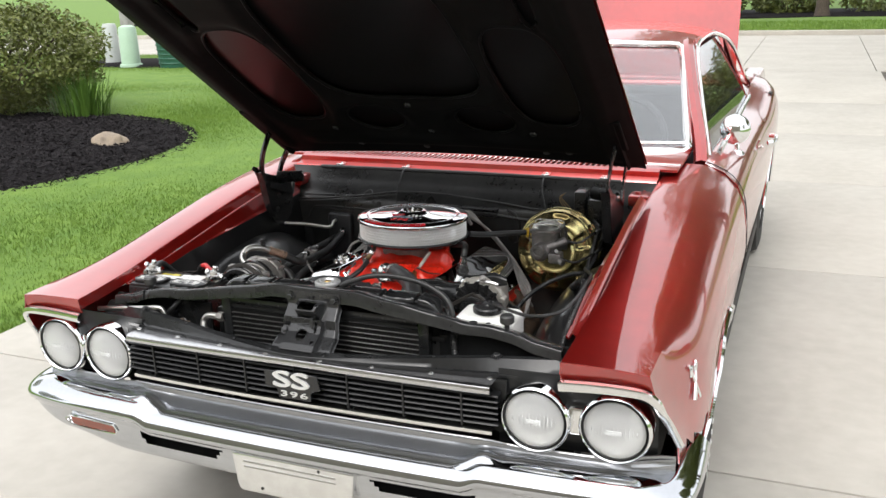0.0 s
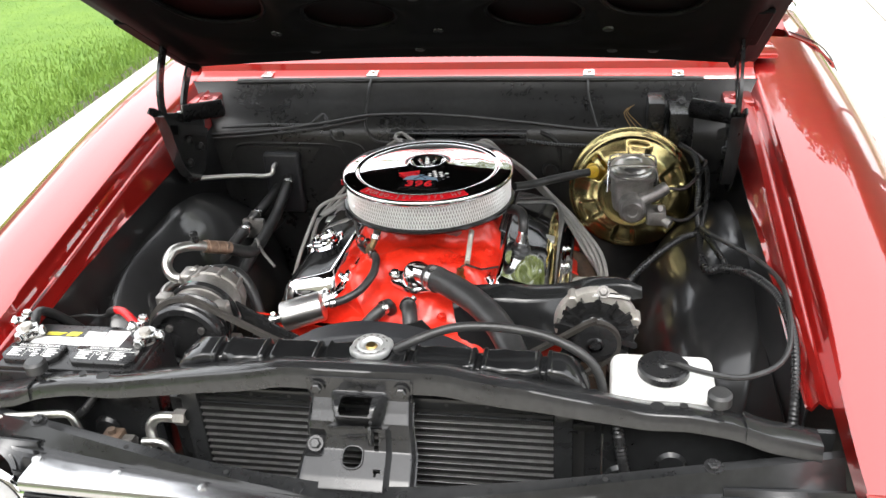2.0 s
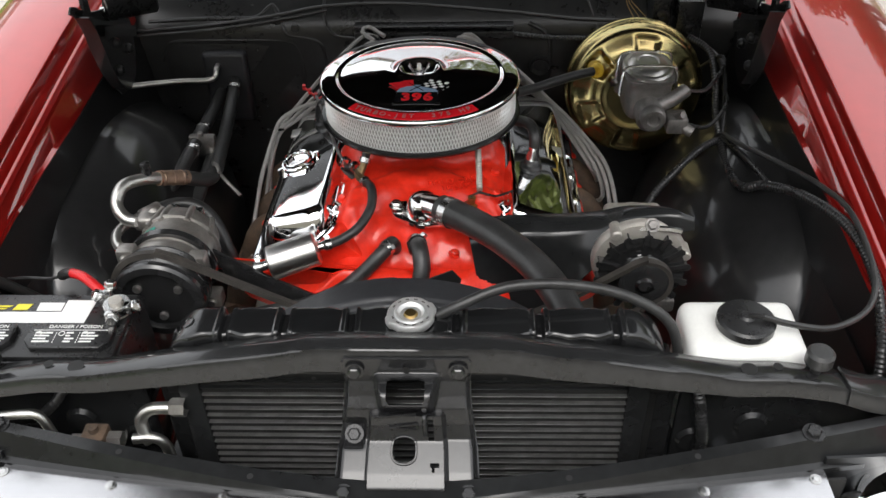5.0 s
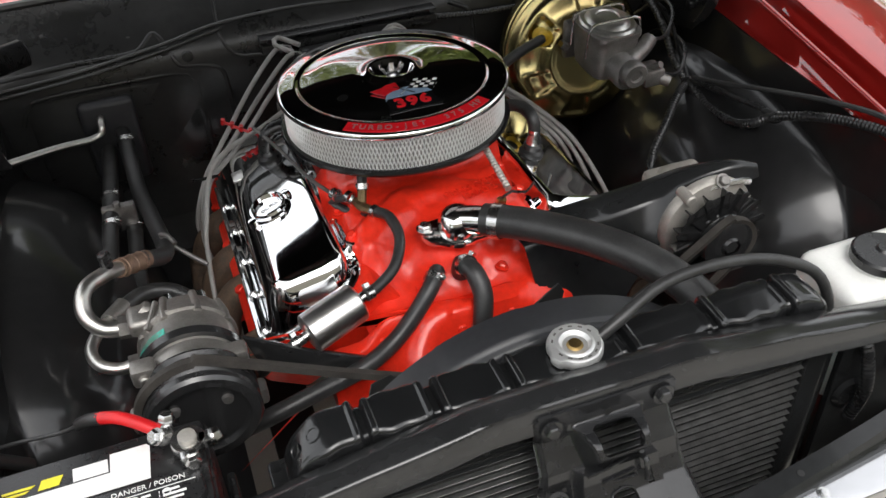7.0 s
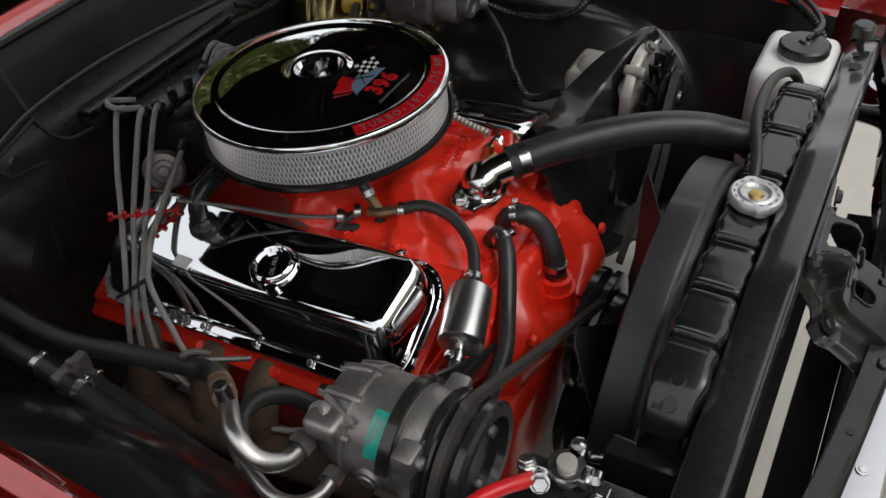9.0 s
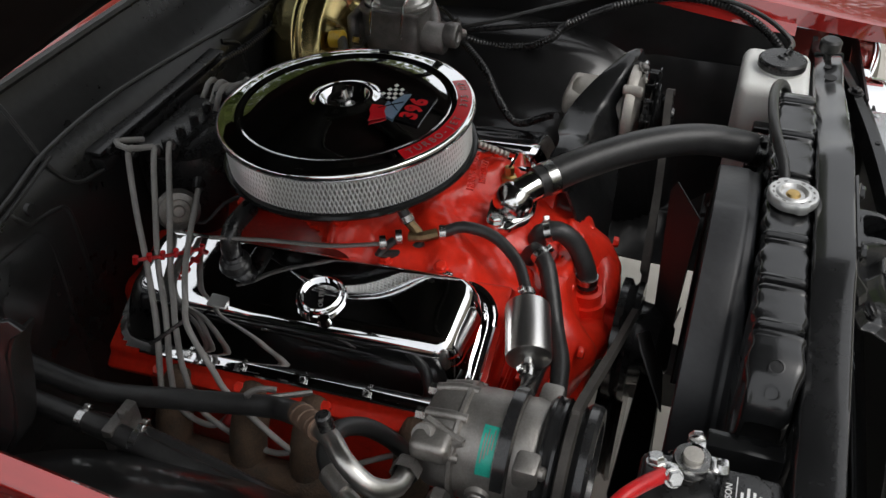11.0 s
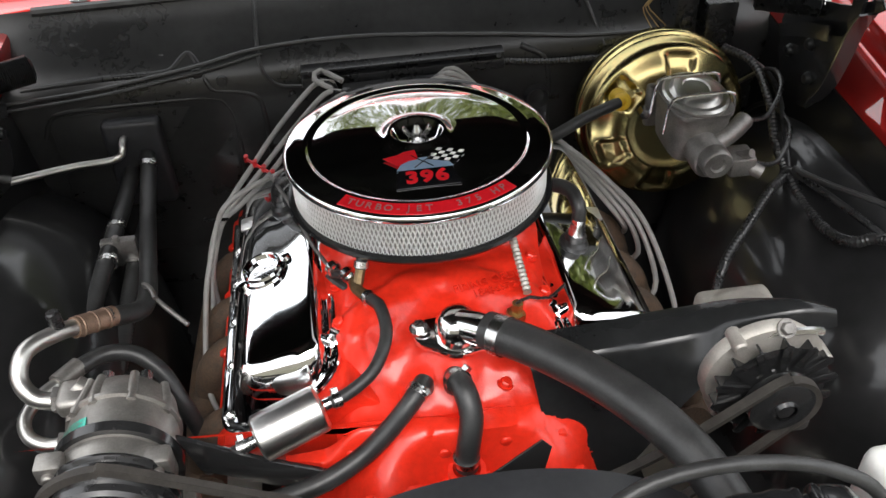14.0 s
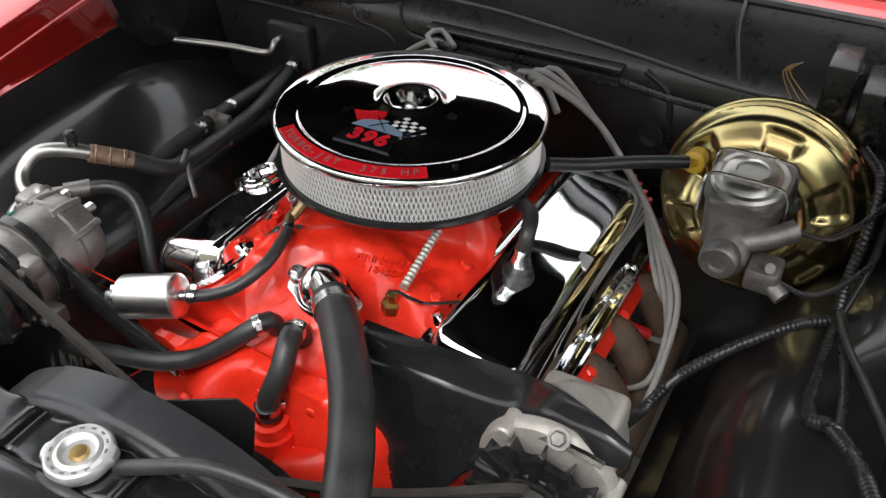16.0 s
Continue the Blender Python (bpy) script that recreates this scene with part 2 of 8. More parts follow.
WHITE_PLASTIC.node_tree.nodes["Principled BSDF"].inputs["Subsurface Radius"].default_value = (0.02, 0.02, 0.02)
PAPER = mat("filter_paper", (0.42, 0.41, 0.39), 0.85, var=0.06, vscale=60)
MESH_WIRE = mat("filter_wire", (0.88, 0.88, 0.87), 0.32, 0.55, var=0.05, vscale=60)
WHITE = mat("white_label", (0.78, 0.78, 0.76), 0.5, var=0.05, vscale=80)
DECAL_BLACK = mat("decal_black", (0.006, 0.006, 0.007), 0.12, 0, 0.5)
DECAL_RED = mat("decal_red", (0.62, 0.012, 0.02), 0.25, 0, 0.4, var=0.06, vscale=60)
DECAL_BLUE = mat("decal_blue", (0.20, 0.29, 0.40), 0.3, 0, 0.3, var=0.06, vscale=60)
DECAL_SILVER = mat("decal_silver", (0.30, 0.20, 0.19), 0.35, 0.5)
TEAL = mat("teal_label", (0.02, 0.38, 0.29), 0.3, 0.2, 0.3, var=0.2, vscale=60)
YELLOW = mat("yellow_print", (0.75, 0.66, 0.04), 0.4)
AMBER = mat("amber_lens", (0.22, 0.035, 0.012), 0.2, 0, 0.6, var=0.15, vscale=60)
INNER_BLACK = mat("deep_black", (0.010, 0.010, 0.010), 0.6, var=0.3, vscale=20)
HOOD_INNER = mat("hood_inner_black", (0.0055, 0.0055, 0.006), 0.34, 0, 0.0, 0.12, spec=0.09, var=0.3, vscale=5, bump=0.05, bscale=40)
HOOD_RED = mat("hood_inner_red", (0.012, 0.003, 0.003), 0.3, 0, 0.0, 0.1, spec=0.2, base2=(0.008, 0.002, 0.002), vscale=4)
# partly diffuse white: the headlight lens's brightness is put into its colour
LENS = mat("lens_glass", (0.97, 0.98, 0.98), 0.12)
LENS.node_tree.nodes["Principled BSDF"].inputs["Transmission Weight"].default_value = 0.6
GLASS = mat("window_glass", (0.86, 0.90, 0.93), 0.02)
GLASS.node_tree.nodes["Principled BSDF"].inputs["Transmission Weight"].default_value = 1.0
GLASS.node_tree.nodes["Principled BSDF"].inputs["IOR"].default_value = 2.0
INNER_FENDER = mat("wheelhouse_black", (0.012, 0.012, 0.0125), 0.32, 0, 0.75, 0.12, spec=0.25, var=0.35, vscale=6, bump=0.06, bscale=30, rvar=0.1)
FILLER = mat("grey_filler_panel", (0.34, 0.345, 0.355), 0.24, 0.75, var=0.05, vscale=5, rvar=0.05)
ALT_ALU = mat("pale_cast_aluminium", (0.47, 0.445, 0.405), 0.45, 0.6, var=0.15, vscale=45, bump=0.35, bscale=700, rvar=0.1)
BAR_BLACK = mat("bar_black_paint", (0.020, 0.0203, 0.021), 0.20, 0, 0.35, 0.08, spec=0.45, var=0.35, vscale=9, bump=0.06, bscale=45, rvar=0.09)
CAP_STEEL = mat("cap_steel", (0.66, 0.66, 0.65), 0.36, 0.72, var=0.08, vscale=70, rvar=0.1, bump=0.08, bscale=400)
TANK_BLACK = mat("tank_black", (0.010, 0.0103, 0.0108), 0.22, 0, 0.5, 0.10, spec=0.4, var=0.3, vscale=12, bump=0.12, bscale=120, rvar=0.1)
GLOSS_BLACK = mat("gloss_black_paint", (0.011, 0.0113, 0.0118), 0.13, 0, 0.0, spec=0.26, var=0.3, vscale=7, bump=0.05, bscale=50, rvar=0.05)
HOOD_RIM = mat("hood_frame_black", (0.006, 0.006, 0.0063), 0.6, spec=0.05, var=0.3, vscale=5, bump=0.05, bscale=40)
BADGE_SILVER = mat("badge_silver", (0.78, 0.78, 0.77), 0.3, 0.35, var=0.04, vscale=60)
TAN_WIRE = mat("tan_wire", (0.36, 0.24, 0.10), 0.5, var=0.15, vscale=60)
LATCH_BLACK = mat("latch_black", (0.016, 0.0162, 0.017), 0.22, 0, 0.4, 0.10, spec=0.4, var=0.3, vscale=9, bump=0.08, bscale=60, rvar=0.08)
SHROUD = mat("shroud_plastic", (0.023, 0.0237, 0.026), 0.42, var=0.25, vscale=14, bump=0.15, bscale=120, rvar=0.08)
INTERIOR = mat("interior_black", (0.03, 0.03, 0.033), 0.7, var=0.3, vscale=8)
CONCRETE = mat("concrete", (0.49, 0.465, 0.415), 0.8, base2=(0.41, 0.385, 0.34), vscale=1.3, bump=0.5, bscale=260, rand=0.03, vfine=0.4)
KERB = mat("kerb_concrete", (0.46, 0.43, 0.37), 0.85, base2=(0.37, 0.34, 0.29), vscale=3, bump=0.5, bscale=200)
GRASS = mat("grass_blades", (0.165, 0.265, 0.035), 0.65, base2=(0.105, 0.195, 0.024), vscale=0.9, vfine=0.5)
SOIL = mat("lawn_ground", (0.14, 0.235, 0.032), 0.9, base2=(0.09, 0.175, 0.022), vscale=3, bump=0.8, bscale=60)
MULCH = mat("dark_mulch", (0.014, 0.012, 0.0125), 0.95, spec=0.1, base2=(0.006, 0.005, 0.006), vscale=18, bump=1.0, bscale=90)
LEAF = mat("bush_leaf", (0.165, 0.185, 0.040), 0.5, base2=(0.075, 0.095, 0.020), vscale=4, vfine=0.5)
LEAF_DARK = mat("reed_leaf", (0.10, 0.19, 0.025), 0.45, base2=(0.06, 0.13, 0.02), vscale=5)
BARK = mat("bark", (0.10, 0.075, 0.055), 0.9, base2=(0.055, 0.042, 0.033), vscale=25, bump=0.8, bscale=120)
ROCK = mat("rock", (0.36, 0.29, 0.21), 0.85, base2=(0.22, 0.18, 0.14), vscale=9, bump=0.7, bscale=60)
UTIL_GREEN = mat("pale_green_plastic", (0.42, 0.56, 0.44), 0.5, var=0.06, vscale=5)
DARK_GREEN = mat("dark_green_paint", (0.02, 0.10, 0.065), 0.5, var=0.1, vscale=5)
POST_GREY = mat("grey_post", (0.33, 0.32, 0.30), 0.7, var=0.15, vscale=6)
TYRE = mat("tyre_rubber", (0.018, 0.018, 0.018), 0.7, var=0.3, vscale=20, bump=0.3, bscale=150)

# ---- setting: driveway, lawn, street ----
b = bmesh.new()
box(b, -400, 400, -400, 400, -0.6, -0.06)
solo("ground", b, SOIL, "green lawn ground reaching to the horizon", "ground", kind="structure")

# lawns to each side of the drive, and beyond the street
def lawn(name, x0, x1, y0, y1, label):
    q = bmesh.new()
    def f(u, v):
        z = 0.012 + 0.035 * noise.noise((u * 0.4, v * 0.4, 0)) - 0.03 * (sm(0.35, 0, min(u - x0, x1 - u, v - y0, y1 - v)))
        return V((u, v, z))
    nx, ny = max(2, int((x1 - x0) / 0.5)), max(2, int((y1 - y0) / 0.5))
    sheet(q, f, lin(x0, x1, nx), lin(y0, y1, ny), 0)
    bmesh.ops.recalc_face_normals(q, faces=q.faces[:])
    return solo(name, q, SOIL, label, "lawn", kind="structure")


lawn("lawn_west", -24, -2.50, -9, 16.2, "mown green lawn beside the concrete drive")
lawn("lawn_east", 2.06, 14, 7.0, 10.4, "mown green lawn beyond the drive")
lawn("lawn_south_east", 6.2, 14, -9, 7.0, "mown green lawn beside the wide apron")
lawn("lawn_north", -26, 30, 22.0, 44, "green verge across the street")

b = bmesh.new()
for i in range(60):
    box(b, -60 + i * 2, -58 + i * 2 - 0.012, 13.5, 21.4, -0.2, 0.0)
solo("road", b, CONCRETE, "pale concrete street slabs", "street", kind="structure")
b = bmesh.new()
box(b, -60, 60, 21.4, 21.62, -0.2, 0.11, 0.03)
solo("kerb", b, KERB, "low concrete kerb along the street", "kerb", kind="structure")
b = bmesh.new()
box(b, 2.06, 14, 10.4, 11.5, -0.2, 0.012, 0.006)
solo("pavement_east", b, CONCRETE, "pale concrete footpath", "pavement", kind="structure")
b = bmesh.new()
box(b, -40, -8.2, 16.3, 17.6, -0.2, 0.012, 0.006)
solo("pavement_west", b, CONCRETE, "pale concrete footpath behind the lawn", "pavement", kind="structure")

drive = new("driveway")
tagged(drive, "pale concrete drive of wide jointed slabs", "driveway", kind="structure")
ys = [-9.0, -5.9, -3.65, -1.40, 0.855, 3.13, 5.37, 7.6, 9.85, 13.5]
for k, (y0, y1) in enumerate(zip(ys, ys[1:])):
    b = bmesh.new()
    box(b, -2.49, 2.05, y0 + 0.004, y1 - 0.004, -0.12, random.uniform(-0.001, 0.001), 0.006, 2)
    part("slab", b, CONCRETE, drive)
for k, (y0, y1) in enumerate(zip(ys[:6], ys[1:6] + [7.0])):
    b = bmesh.new()
    box(b, 2.058, 6.15, y0 + 0.004, y1 - 0.004, -0.12, random.uniform(-0.001, 0.001), 0.006, 2)
    part("slab", b, CONCRETE, drive)
b = bmesh.new()
box(b, 2.0, 6.2, -9, 7.0, -0.3, -0.017)
part("joint_bed", b, mat("apron_joint_dirt", (0.10, 0.09, 0.07), 0.9, var=0.3, vscale=8), drive)
b = bmesh.new()
box(b, -2.6, 2.2, -9, 13.6, -0.3, -0.016)
part("joint_bed", b, mat("joint_dirt", (0.10, 0.09, 0.07), 0.9, var=0.3, vscale=8), drive)

# grass blades where the camera sees the lawn well
def blades(name, n, region, h, w, label, material, keep=None):
    rng = np.random.default_rng(3)
    x0, x1, y0, y1 = region
    px, py = rng.uniform(x0, x1, n), rng.uniform(y0, y1, n)
    if keep is not None:
        k = keep(px, py)
        px, py = px[k], py[k]
    n = len(px)
    a = rng.uniform(0, 2 * np.pi, n)
    hh, ln = h * rng.uniform(0.55, 1.25, n), rng.uniform(0, 0.7, n) * h
    la = rng.uniform(0, 2 * np.pi, n)
    ww = w * rng.uniform(0.7, 1.3, n)
    vx = np.zeros((n, 3, 3))
    vx[:, 0] = np.stack([px - np.cos(a) * ww, py - np.sin(a) * ww, np.full(n, -0.01)], 1)
    vx[:, 1] = np.stack([px + np.cos(a) * ww, py + np.sin(a) * ww, np.full(n, -0.01)], 1)
    vx[:, 2] = np.stack([px + np.cos(la) * ln, py + np.sin(la) * ln, hh], 1)
    me = bpy.data.meshes.new(name)
    me.from_pydata(vx.reshape(-1, 3).tolist(), [], np.arange(3 * n).reshape(-1, 3).tolist())
    me.materials.append(material)
    return tagged(new(name, me), label, "grass", kind="stuff")


BED = (-7.6, 4.6, 3.0, 2.75)


def off_bed(x, y):
    return ((x - BED[0]) / BED[2]) ** 2 + ((y - BED[1]) / BED[3]) ** 2 > 1


blades("grass", 260000, (-9.5, -2.49, 0.6, 10.5), 0.030, 0.0045, "short mown green grass of the lawn", GRASS, off_bed)
blades("grass", 60000, (-19, -7, 9.5, 16.0), 0.035, 0.010, "short mown green grass further off", GRASS, off_bed)
blades("grass", 12000, (2.06, 4.5, 7.0, 10.3), 0.032, 0.005, "short mown green grass beyond the drive", GRASS)
blades("grass", 30000, (-8, 12, 22.0, 27.0), 0.07, 0.02, "short grass of the verge across the street", GRASS)

# mulch bed: ground, chips
b = bmesh.new()
lathe(b, [(0, 0.10), (0.5, 0.095), (0.85, 0.07), (1.0, -0.02)], n=64, m=Matrix.Translation((BED[0], BED[1], 0)) @ Matrix.Diagonal((BED[2], BED[3], 1, 1)))
solo("mulch_bed", b, MULCH, "round bed of dark shredded mulch in the lawn", "flower bed", kind="structure")
rng = np.random.default_rng(5)
n = 34000
ra, an = np.sqrt(rng.uniform(0, 1, n)), rng.uniform(0, 2 * np.pi, n)
cx, cy = BED[0] + BED[2] * ra * np.cos(an), BED[1] + BED[3] * ra * np.sin(an)
cz = np.interp(ra, [0, 0.5, 0.85, 1.0], [0.10, 0.095, 0.07, 0.0]) + rng.uniform(0.0, 0.018, n)
ax, ay = rng.normal(size=(n, 3)), rng.normal(size=(n, 3))
ax[:, 2] *= 0.35
ay[:, 2] *= 0.6
ax = ax / np.linalg.norm(ax, axis=1)[:, None] * rng.uniform(0.008, 0.030, n)[:, None]
ay = ay / np.linalg.norm(ay, axis=1)[:, None] * rng.uniform(0.003, 0.008, n)[:, None]
c = np.stack([cx, cy, cz], 1)
vx = np.stack([c - ax - ay, c + ax - ay, c + ax + ay, c - ax + ay], 1).reshape(-1, 3)
me = bpy.data.meshes.new("mulch_chips")
me.from_pydata(vx.tolist(), [], np.arange(4 * n).reshape(-1, 4).tolist())
me.materials.append(mat("mulch_chip", (0.042, 0.037, 0.038), 0.9, base2=(0.006, 0.005, 0.006), vscale=40, spec=0.15))
tagged(new("mulch_chips", me), "dark shredded wood chips of the bed", "mulch", kind="stuff")

b = bmesh.new()
bmesh.ops.create_icosphere(b, subdivisions=4, radius=1)
for v in b.verts:
    d = 1 + 0.28 * noise.noise(v.co * 1.3) + 0.08 * noise.noise(v.co * 4)
    v.co = V((v.co.x * 0.19 * d - 5.50, v.co.y * 0.14 * d + 5.22, 0.07 + v.co.z * 0.12 * d))
solo("rock", b, ROCK, "flat tan boulder lying on dark mulch", "rock")


def leaves(name, n, centre, radii, size, material, parent, seed, fill=0.55, low=-0.6):
    """A crown of single leaves in an uneven rounded volume."""
    rng = np.random.default_rng(seed)
    d = rng.normal(size=(n, 3))
    d /= np.linalg.norm(d, axis=1)[:, None]
    lump = np.array([1 + 0.16 * noise.noise(V(q * 2.2)) + 0.14 * noise.noise(V(q * 5.5)) for q in d])
    r = rng.uniform(fill, 1, n) ** 0.6 * lump
    p = d * r[:, None]
    p = p[p[:, 2] > low]
    n = len(p)
    p = p * np.array(radii) + np.array(centre) + rng.normal(scale=0.02, size=(n, 3))
    a, c = rng.normal(size=(n, 3)), rng.normal(size=(n, 3))
    a = a / np.linalg.norm(a, axis=1)[:, None] * size * rng.uniform(0.6, 1.3, n)[:, None]
    c = c - a * (np.sum(a * c, 1) / np.sum(a * a, 1))[:, None]
    c = c / np.linalg.norm(c, axis=1)[:, None] * size * 0.45
    vx = np.stack([p - a, p + c, p + a, p - c], 1).reshape(-1, 3)
    me = bpy.data.meshes.new(name)
    me.from_pydata(vx.tolist(), [], np.arange(4 * n).reshape(-1, 4).tolist())
    me.materials.append(material)
    ob = new(name, me)
    ob.parent = parent
    ob.matrix_parent_inverse = Matrix.Translation(parent.location).inverted()
    return ob


def shrub(at, radii, height, n, seed, label, size=0.035, material=None):
    t = thing("shrub", at, label, "bush")
    x, y, z = at
    leaves("crown", n, (x, y, z + height - radii[2]), radii, size, material or LEAF, t, seed, low=-0.95)
    q = bmesh.new()
    rr = random.Random(seed)
    for k in range(16):
        a = rr.uniform(0, 6.28)
        e = rr.uniform(0.35, 0.8)
        tube(q, [(x + 0.08 * math.cos(a), y + 0.08 * math.sin(a), z - 0.05), (x + 0.45 * e * radii[0] * math.cos(a), y + 0.45 * e * radii[1] * math.sin(a), z + height * 0.3),
                 (x + e * radii[0] * math.cos(a + 0.2), y + e * radii[1] * math.sin(a + 0.2), z + height * 0.72)], 0.014, 6, 0.12)
    part("branches", q, BARK, t)
    return t


shrub((-8.98, 6.95, 0.04), (1.55, 1.40, 0.73), 1.44, 26000, 11, "rounded clipped bush with small yellow-green leaves on mulch")
rd = thing("ornamental_grass", (-7.45, 6.95, 0.05), "clump of upright green ornamental grass behind the bush", "plant")
q = bmesh.new()
for k in range(260):
    a, r = random.uniform(0, 6.28), random.uniform(0, 0.34)
    x, y = -7.45 + r * 1.3 * math.cos(a), 6.95 + r * math.sin(a)
    h, lean = random.uniform(0.28, 0.62), random.uniform(0.04, 0.26)
    w = 0.009
    vs = []
    for s, ww in ((0, w), (0.5, w * 0.9), (1, 0.001)):
        c = V((x + lean * s * s * math.cos(a), y + lean * s * s * math.sin(a), 0.05 + h * s))
        t = V((math.cos(a + 1.5), math.sin(a + 1.5), 0)) * ww
        vs.append((q.verts.new(c - t), q.verts.new(c + t)))
    for (a0, a1), (b0, b1) in zip(vs, vs[1:]):
        q.faces.new((a0, a1, b1, b0))
part("blades", q, LEAF_DARK, rd)

# utility boxes, post and bin in the far bed
b = bmesh.new()
lathe(b, [(0, 0), (0.23, 0), (0.225, 0.05), (0.19, 0.06), (0.18, 0.74), (0.16, 0.80), (0.09, 0.83), (0, 0.83)], (-12.0, 13.15, 0.02), n=28)
solo("utility_pedestal", b, UTIL_GREEN, "pale green plastic utility pedestal in a far bed", "utility box")
b = bmesh.new()
lathe(b, [(0, 0), (0.16, 0), (0.15, 0.79), (0.12, 0.84), (0, 0.85)], (-12.95, 13.7, 0.02), n=24)
solo("utility_pedestal", b, mat("pale_grey_plastic", (0.45, 0.47, 0.45), 0.5, var=0.06, vscale=5), "pale grey utility pedestal beside the green one", "utility box")
t = thing("mailbox_post", (-13.6, 15.0, 0), "grey painted wooden post at the far footpath", "post")
b = bmesh.new()
box(b, -13.7, -13.48, 14.9, 15.12, -0.1, 2.2, 0.01)
part("post", b, POST_GREY, t)
t = thing("bin", (-10.95, 13.3, 0), "dark green ribbed bin standing on the lawn", "bin")
b = bmesh.new()
lathe(b, [(0, 0), (0.34, 0), (0.39, 0.62), (0.41, 0.63), (0.41, 0.67), (0, 0.70)], (-10.95, 13.3, 0), n=28)
part("body", b, DARK_GREEN, t)
for k in range(6):
    b = bmesh.new()
    torus(b, (-10.95, 13.3, 0.10 + 0.09 * k), (0, 0, 1), 0.348 + 0.0080 * k, 0.018, 28, 6)
    part("rib", b, DARK_GREEN, t)
b = bmesh.new()
lathe(b, [(0, 0.06), (0.8, 0.05), (1, -0.02)], n=40, m=Matrix.Translation((-12.2, 13.9, 0)) @ Matrix.Diagonal((2.3, 1.0, 1, 1)))
solo("mulch_bed", b, MULCH, "dark mulch bed round the utility boxes", "flower bed", kind="structure")

# trees and shrubs across the street and round the place
def tree(at, h, spread, n, seed, label):
    t = thing("tree", at, label, "tree", "street trees")
    x, y, z = at
    q = bmesh.new()
    lathe(q, [(0.26, -0.1), (0.19, 0.3), (0.15, h * 0.3), (0.10, h * 0.62), (0.02, h * 0.9)], at, n=14)
    rr = random.Random(seed)
    for k in range(9):
        a, z0 = rr.uniform(0, 6.28), h * rr.uniform(0.3, 0.6)
        e = spread * rr.uniform(0.55, 0.9)
        tube(q, [(x, y, z + z0), (x + e * 0.5 * math.cos(a), y + e * 0.5 * math.sin(a), z + z0 + h * 0.14), (x + e * math.cos(a), y + e * math.sin(a), z + z0 + h * 0.27)], 0.05, 7, 0.3)
    part("trunk", q, BARK, t)
    leaves("crown", n, (x, y, z + h * 0.66), (spread, spread, h * 0.36), 0.16, LEAF, t, seed, 0.3, -2)
    return t


tree((1.2, 29.5, 0.05), 19, 5.2, 15000, 21, "street tree with a bare grey trunk on the far verge")
for k, (x, y, s) in enumerate([(-2.6, 31.5, 1.5), (0.2, 32.2, 1.3), (3.4, 32.4, 1.9), (6.2, 31.5, 1.6), (9.0, 32.5, 2.0), (-6.0, 32.0, 1.7)]):
    shrub((x, y, 0.0), (s, s * 0.8, s * 0.55), s * 0.95, 2600, 30 + k, "dark green shrub in the planting across the street", 0.10)
b = bmesh.new()
box(b, -26, 30, 29.0, 34.5, -0.2, 0.05, 0.02)
solo("mulch_bed", b, MULCH, "long dark mulch bed across the street", "flower bed", kind="structure")
for k, (x, y, h, s) in enumerate([(-9, -16, 9, 3.6), (-2.5, -19, 10, 4.0), (5, -17, 9, 3.5), (12, -13, 10, 4), (16, -4, 9, 3.5), (-17, -8, 9, 3.6), (-24, 6, 10, 4), (-20, 26, 9, 4), (12, 31, 10, 4)]):
    tree((x, y, -0.05), h, s, 4200, 50 + k, "tall leafy tree standing round the place")
for k, (x, y, h, s) in enumerate([(7, 38, 19, 5.5), (13, 36, 17, 5), (19, 34, 16, 5), (25, 30, 14, 5)]):
    tree((x, y, -0.05), h, s, 9000, 80 + k, "tall leafy tree standing beyond the street")

for k, (x, y, h, s) in enumerate([(5.6, 14.5, 11, 2.9), (9.6, 12.5, 10, 3.2), (13.5, 17, 12, 3.6), (12.6, 7.6, 10, 3.2)]):
    tree((x, y, -0.05), h, s, 13000, 95 + k, "dense leafy tree beyond the drive")

# unseen plain house wall up the drive, added and raised to block southern sky
HOUSE = mat("house_siding", (0.34, 0.30, 0.25), 0.8, base2=(0.27, 0.235, 0.20), vscale=2, bump=0.4, bscale=80)
b = bmesh.new()
box(b, -11, 11, -9.3, -9.0, -0.2, 6.6, 0.01)
solo("wall_south", b, HOUSE, "unseen tan house wall added at the head of the drive to block low sky", "wall", kind="structure")

# ---- the car: body ----
car = thing("car", (0, 1.9, 0), "dark red vintage muscle car parked with its hood open", "car")
CX = 0.012


def side(s):
    """x of a mirrored point on the side s (+1 driver, -1 passenger)."""
    return lambda x: CX + s * x


TOP_LINE = [(-0.26, 0.826), (-0.10, 0.838), (0.06, 0.856), (0.24, 0.884), (0.41, 0.909), (0.57, 0.932), (0.73, 0.950), (0.95, 0.963), (1.20, 0.968)]


def lerp_row(row, x):
    """The value at x of a smooth row of (x, value)."""
    for (x0, a), (x1, c) in zip(row, row[1:]):
        if x <= x1:
            return a + (c - a) * max(0.0, x - x0) / (x1 - x0)
    return row[-1][1]


def top_z(y):
    return sum(lerp_row(TOP_LINE, y + d) for d in (-0.08, -0.04, 0.0, 0.04, 0.08)) / 5


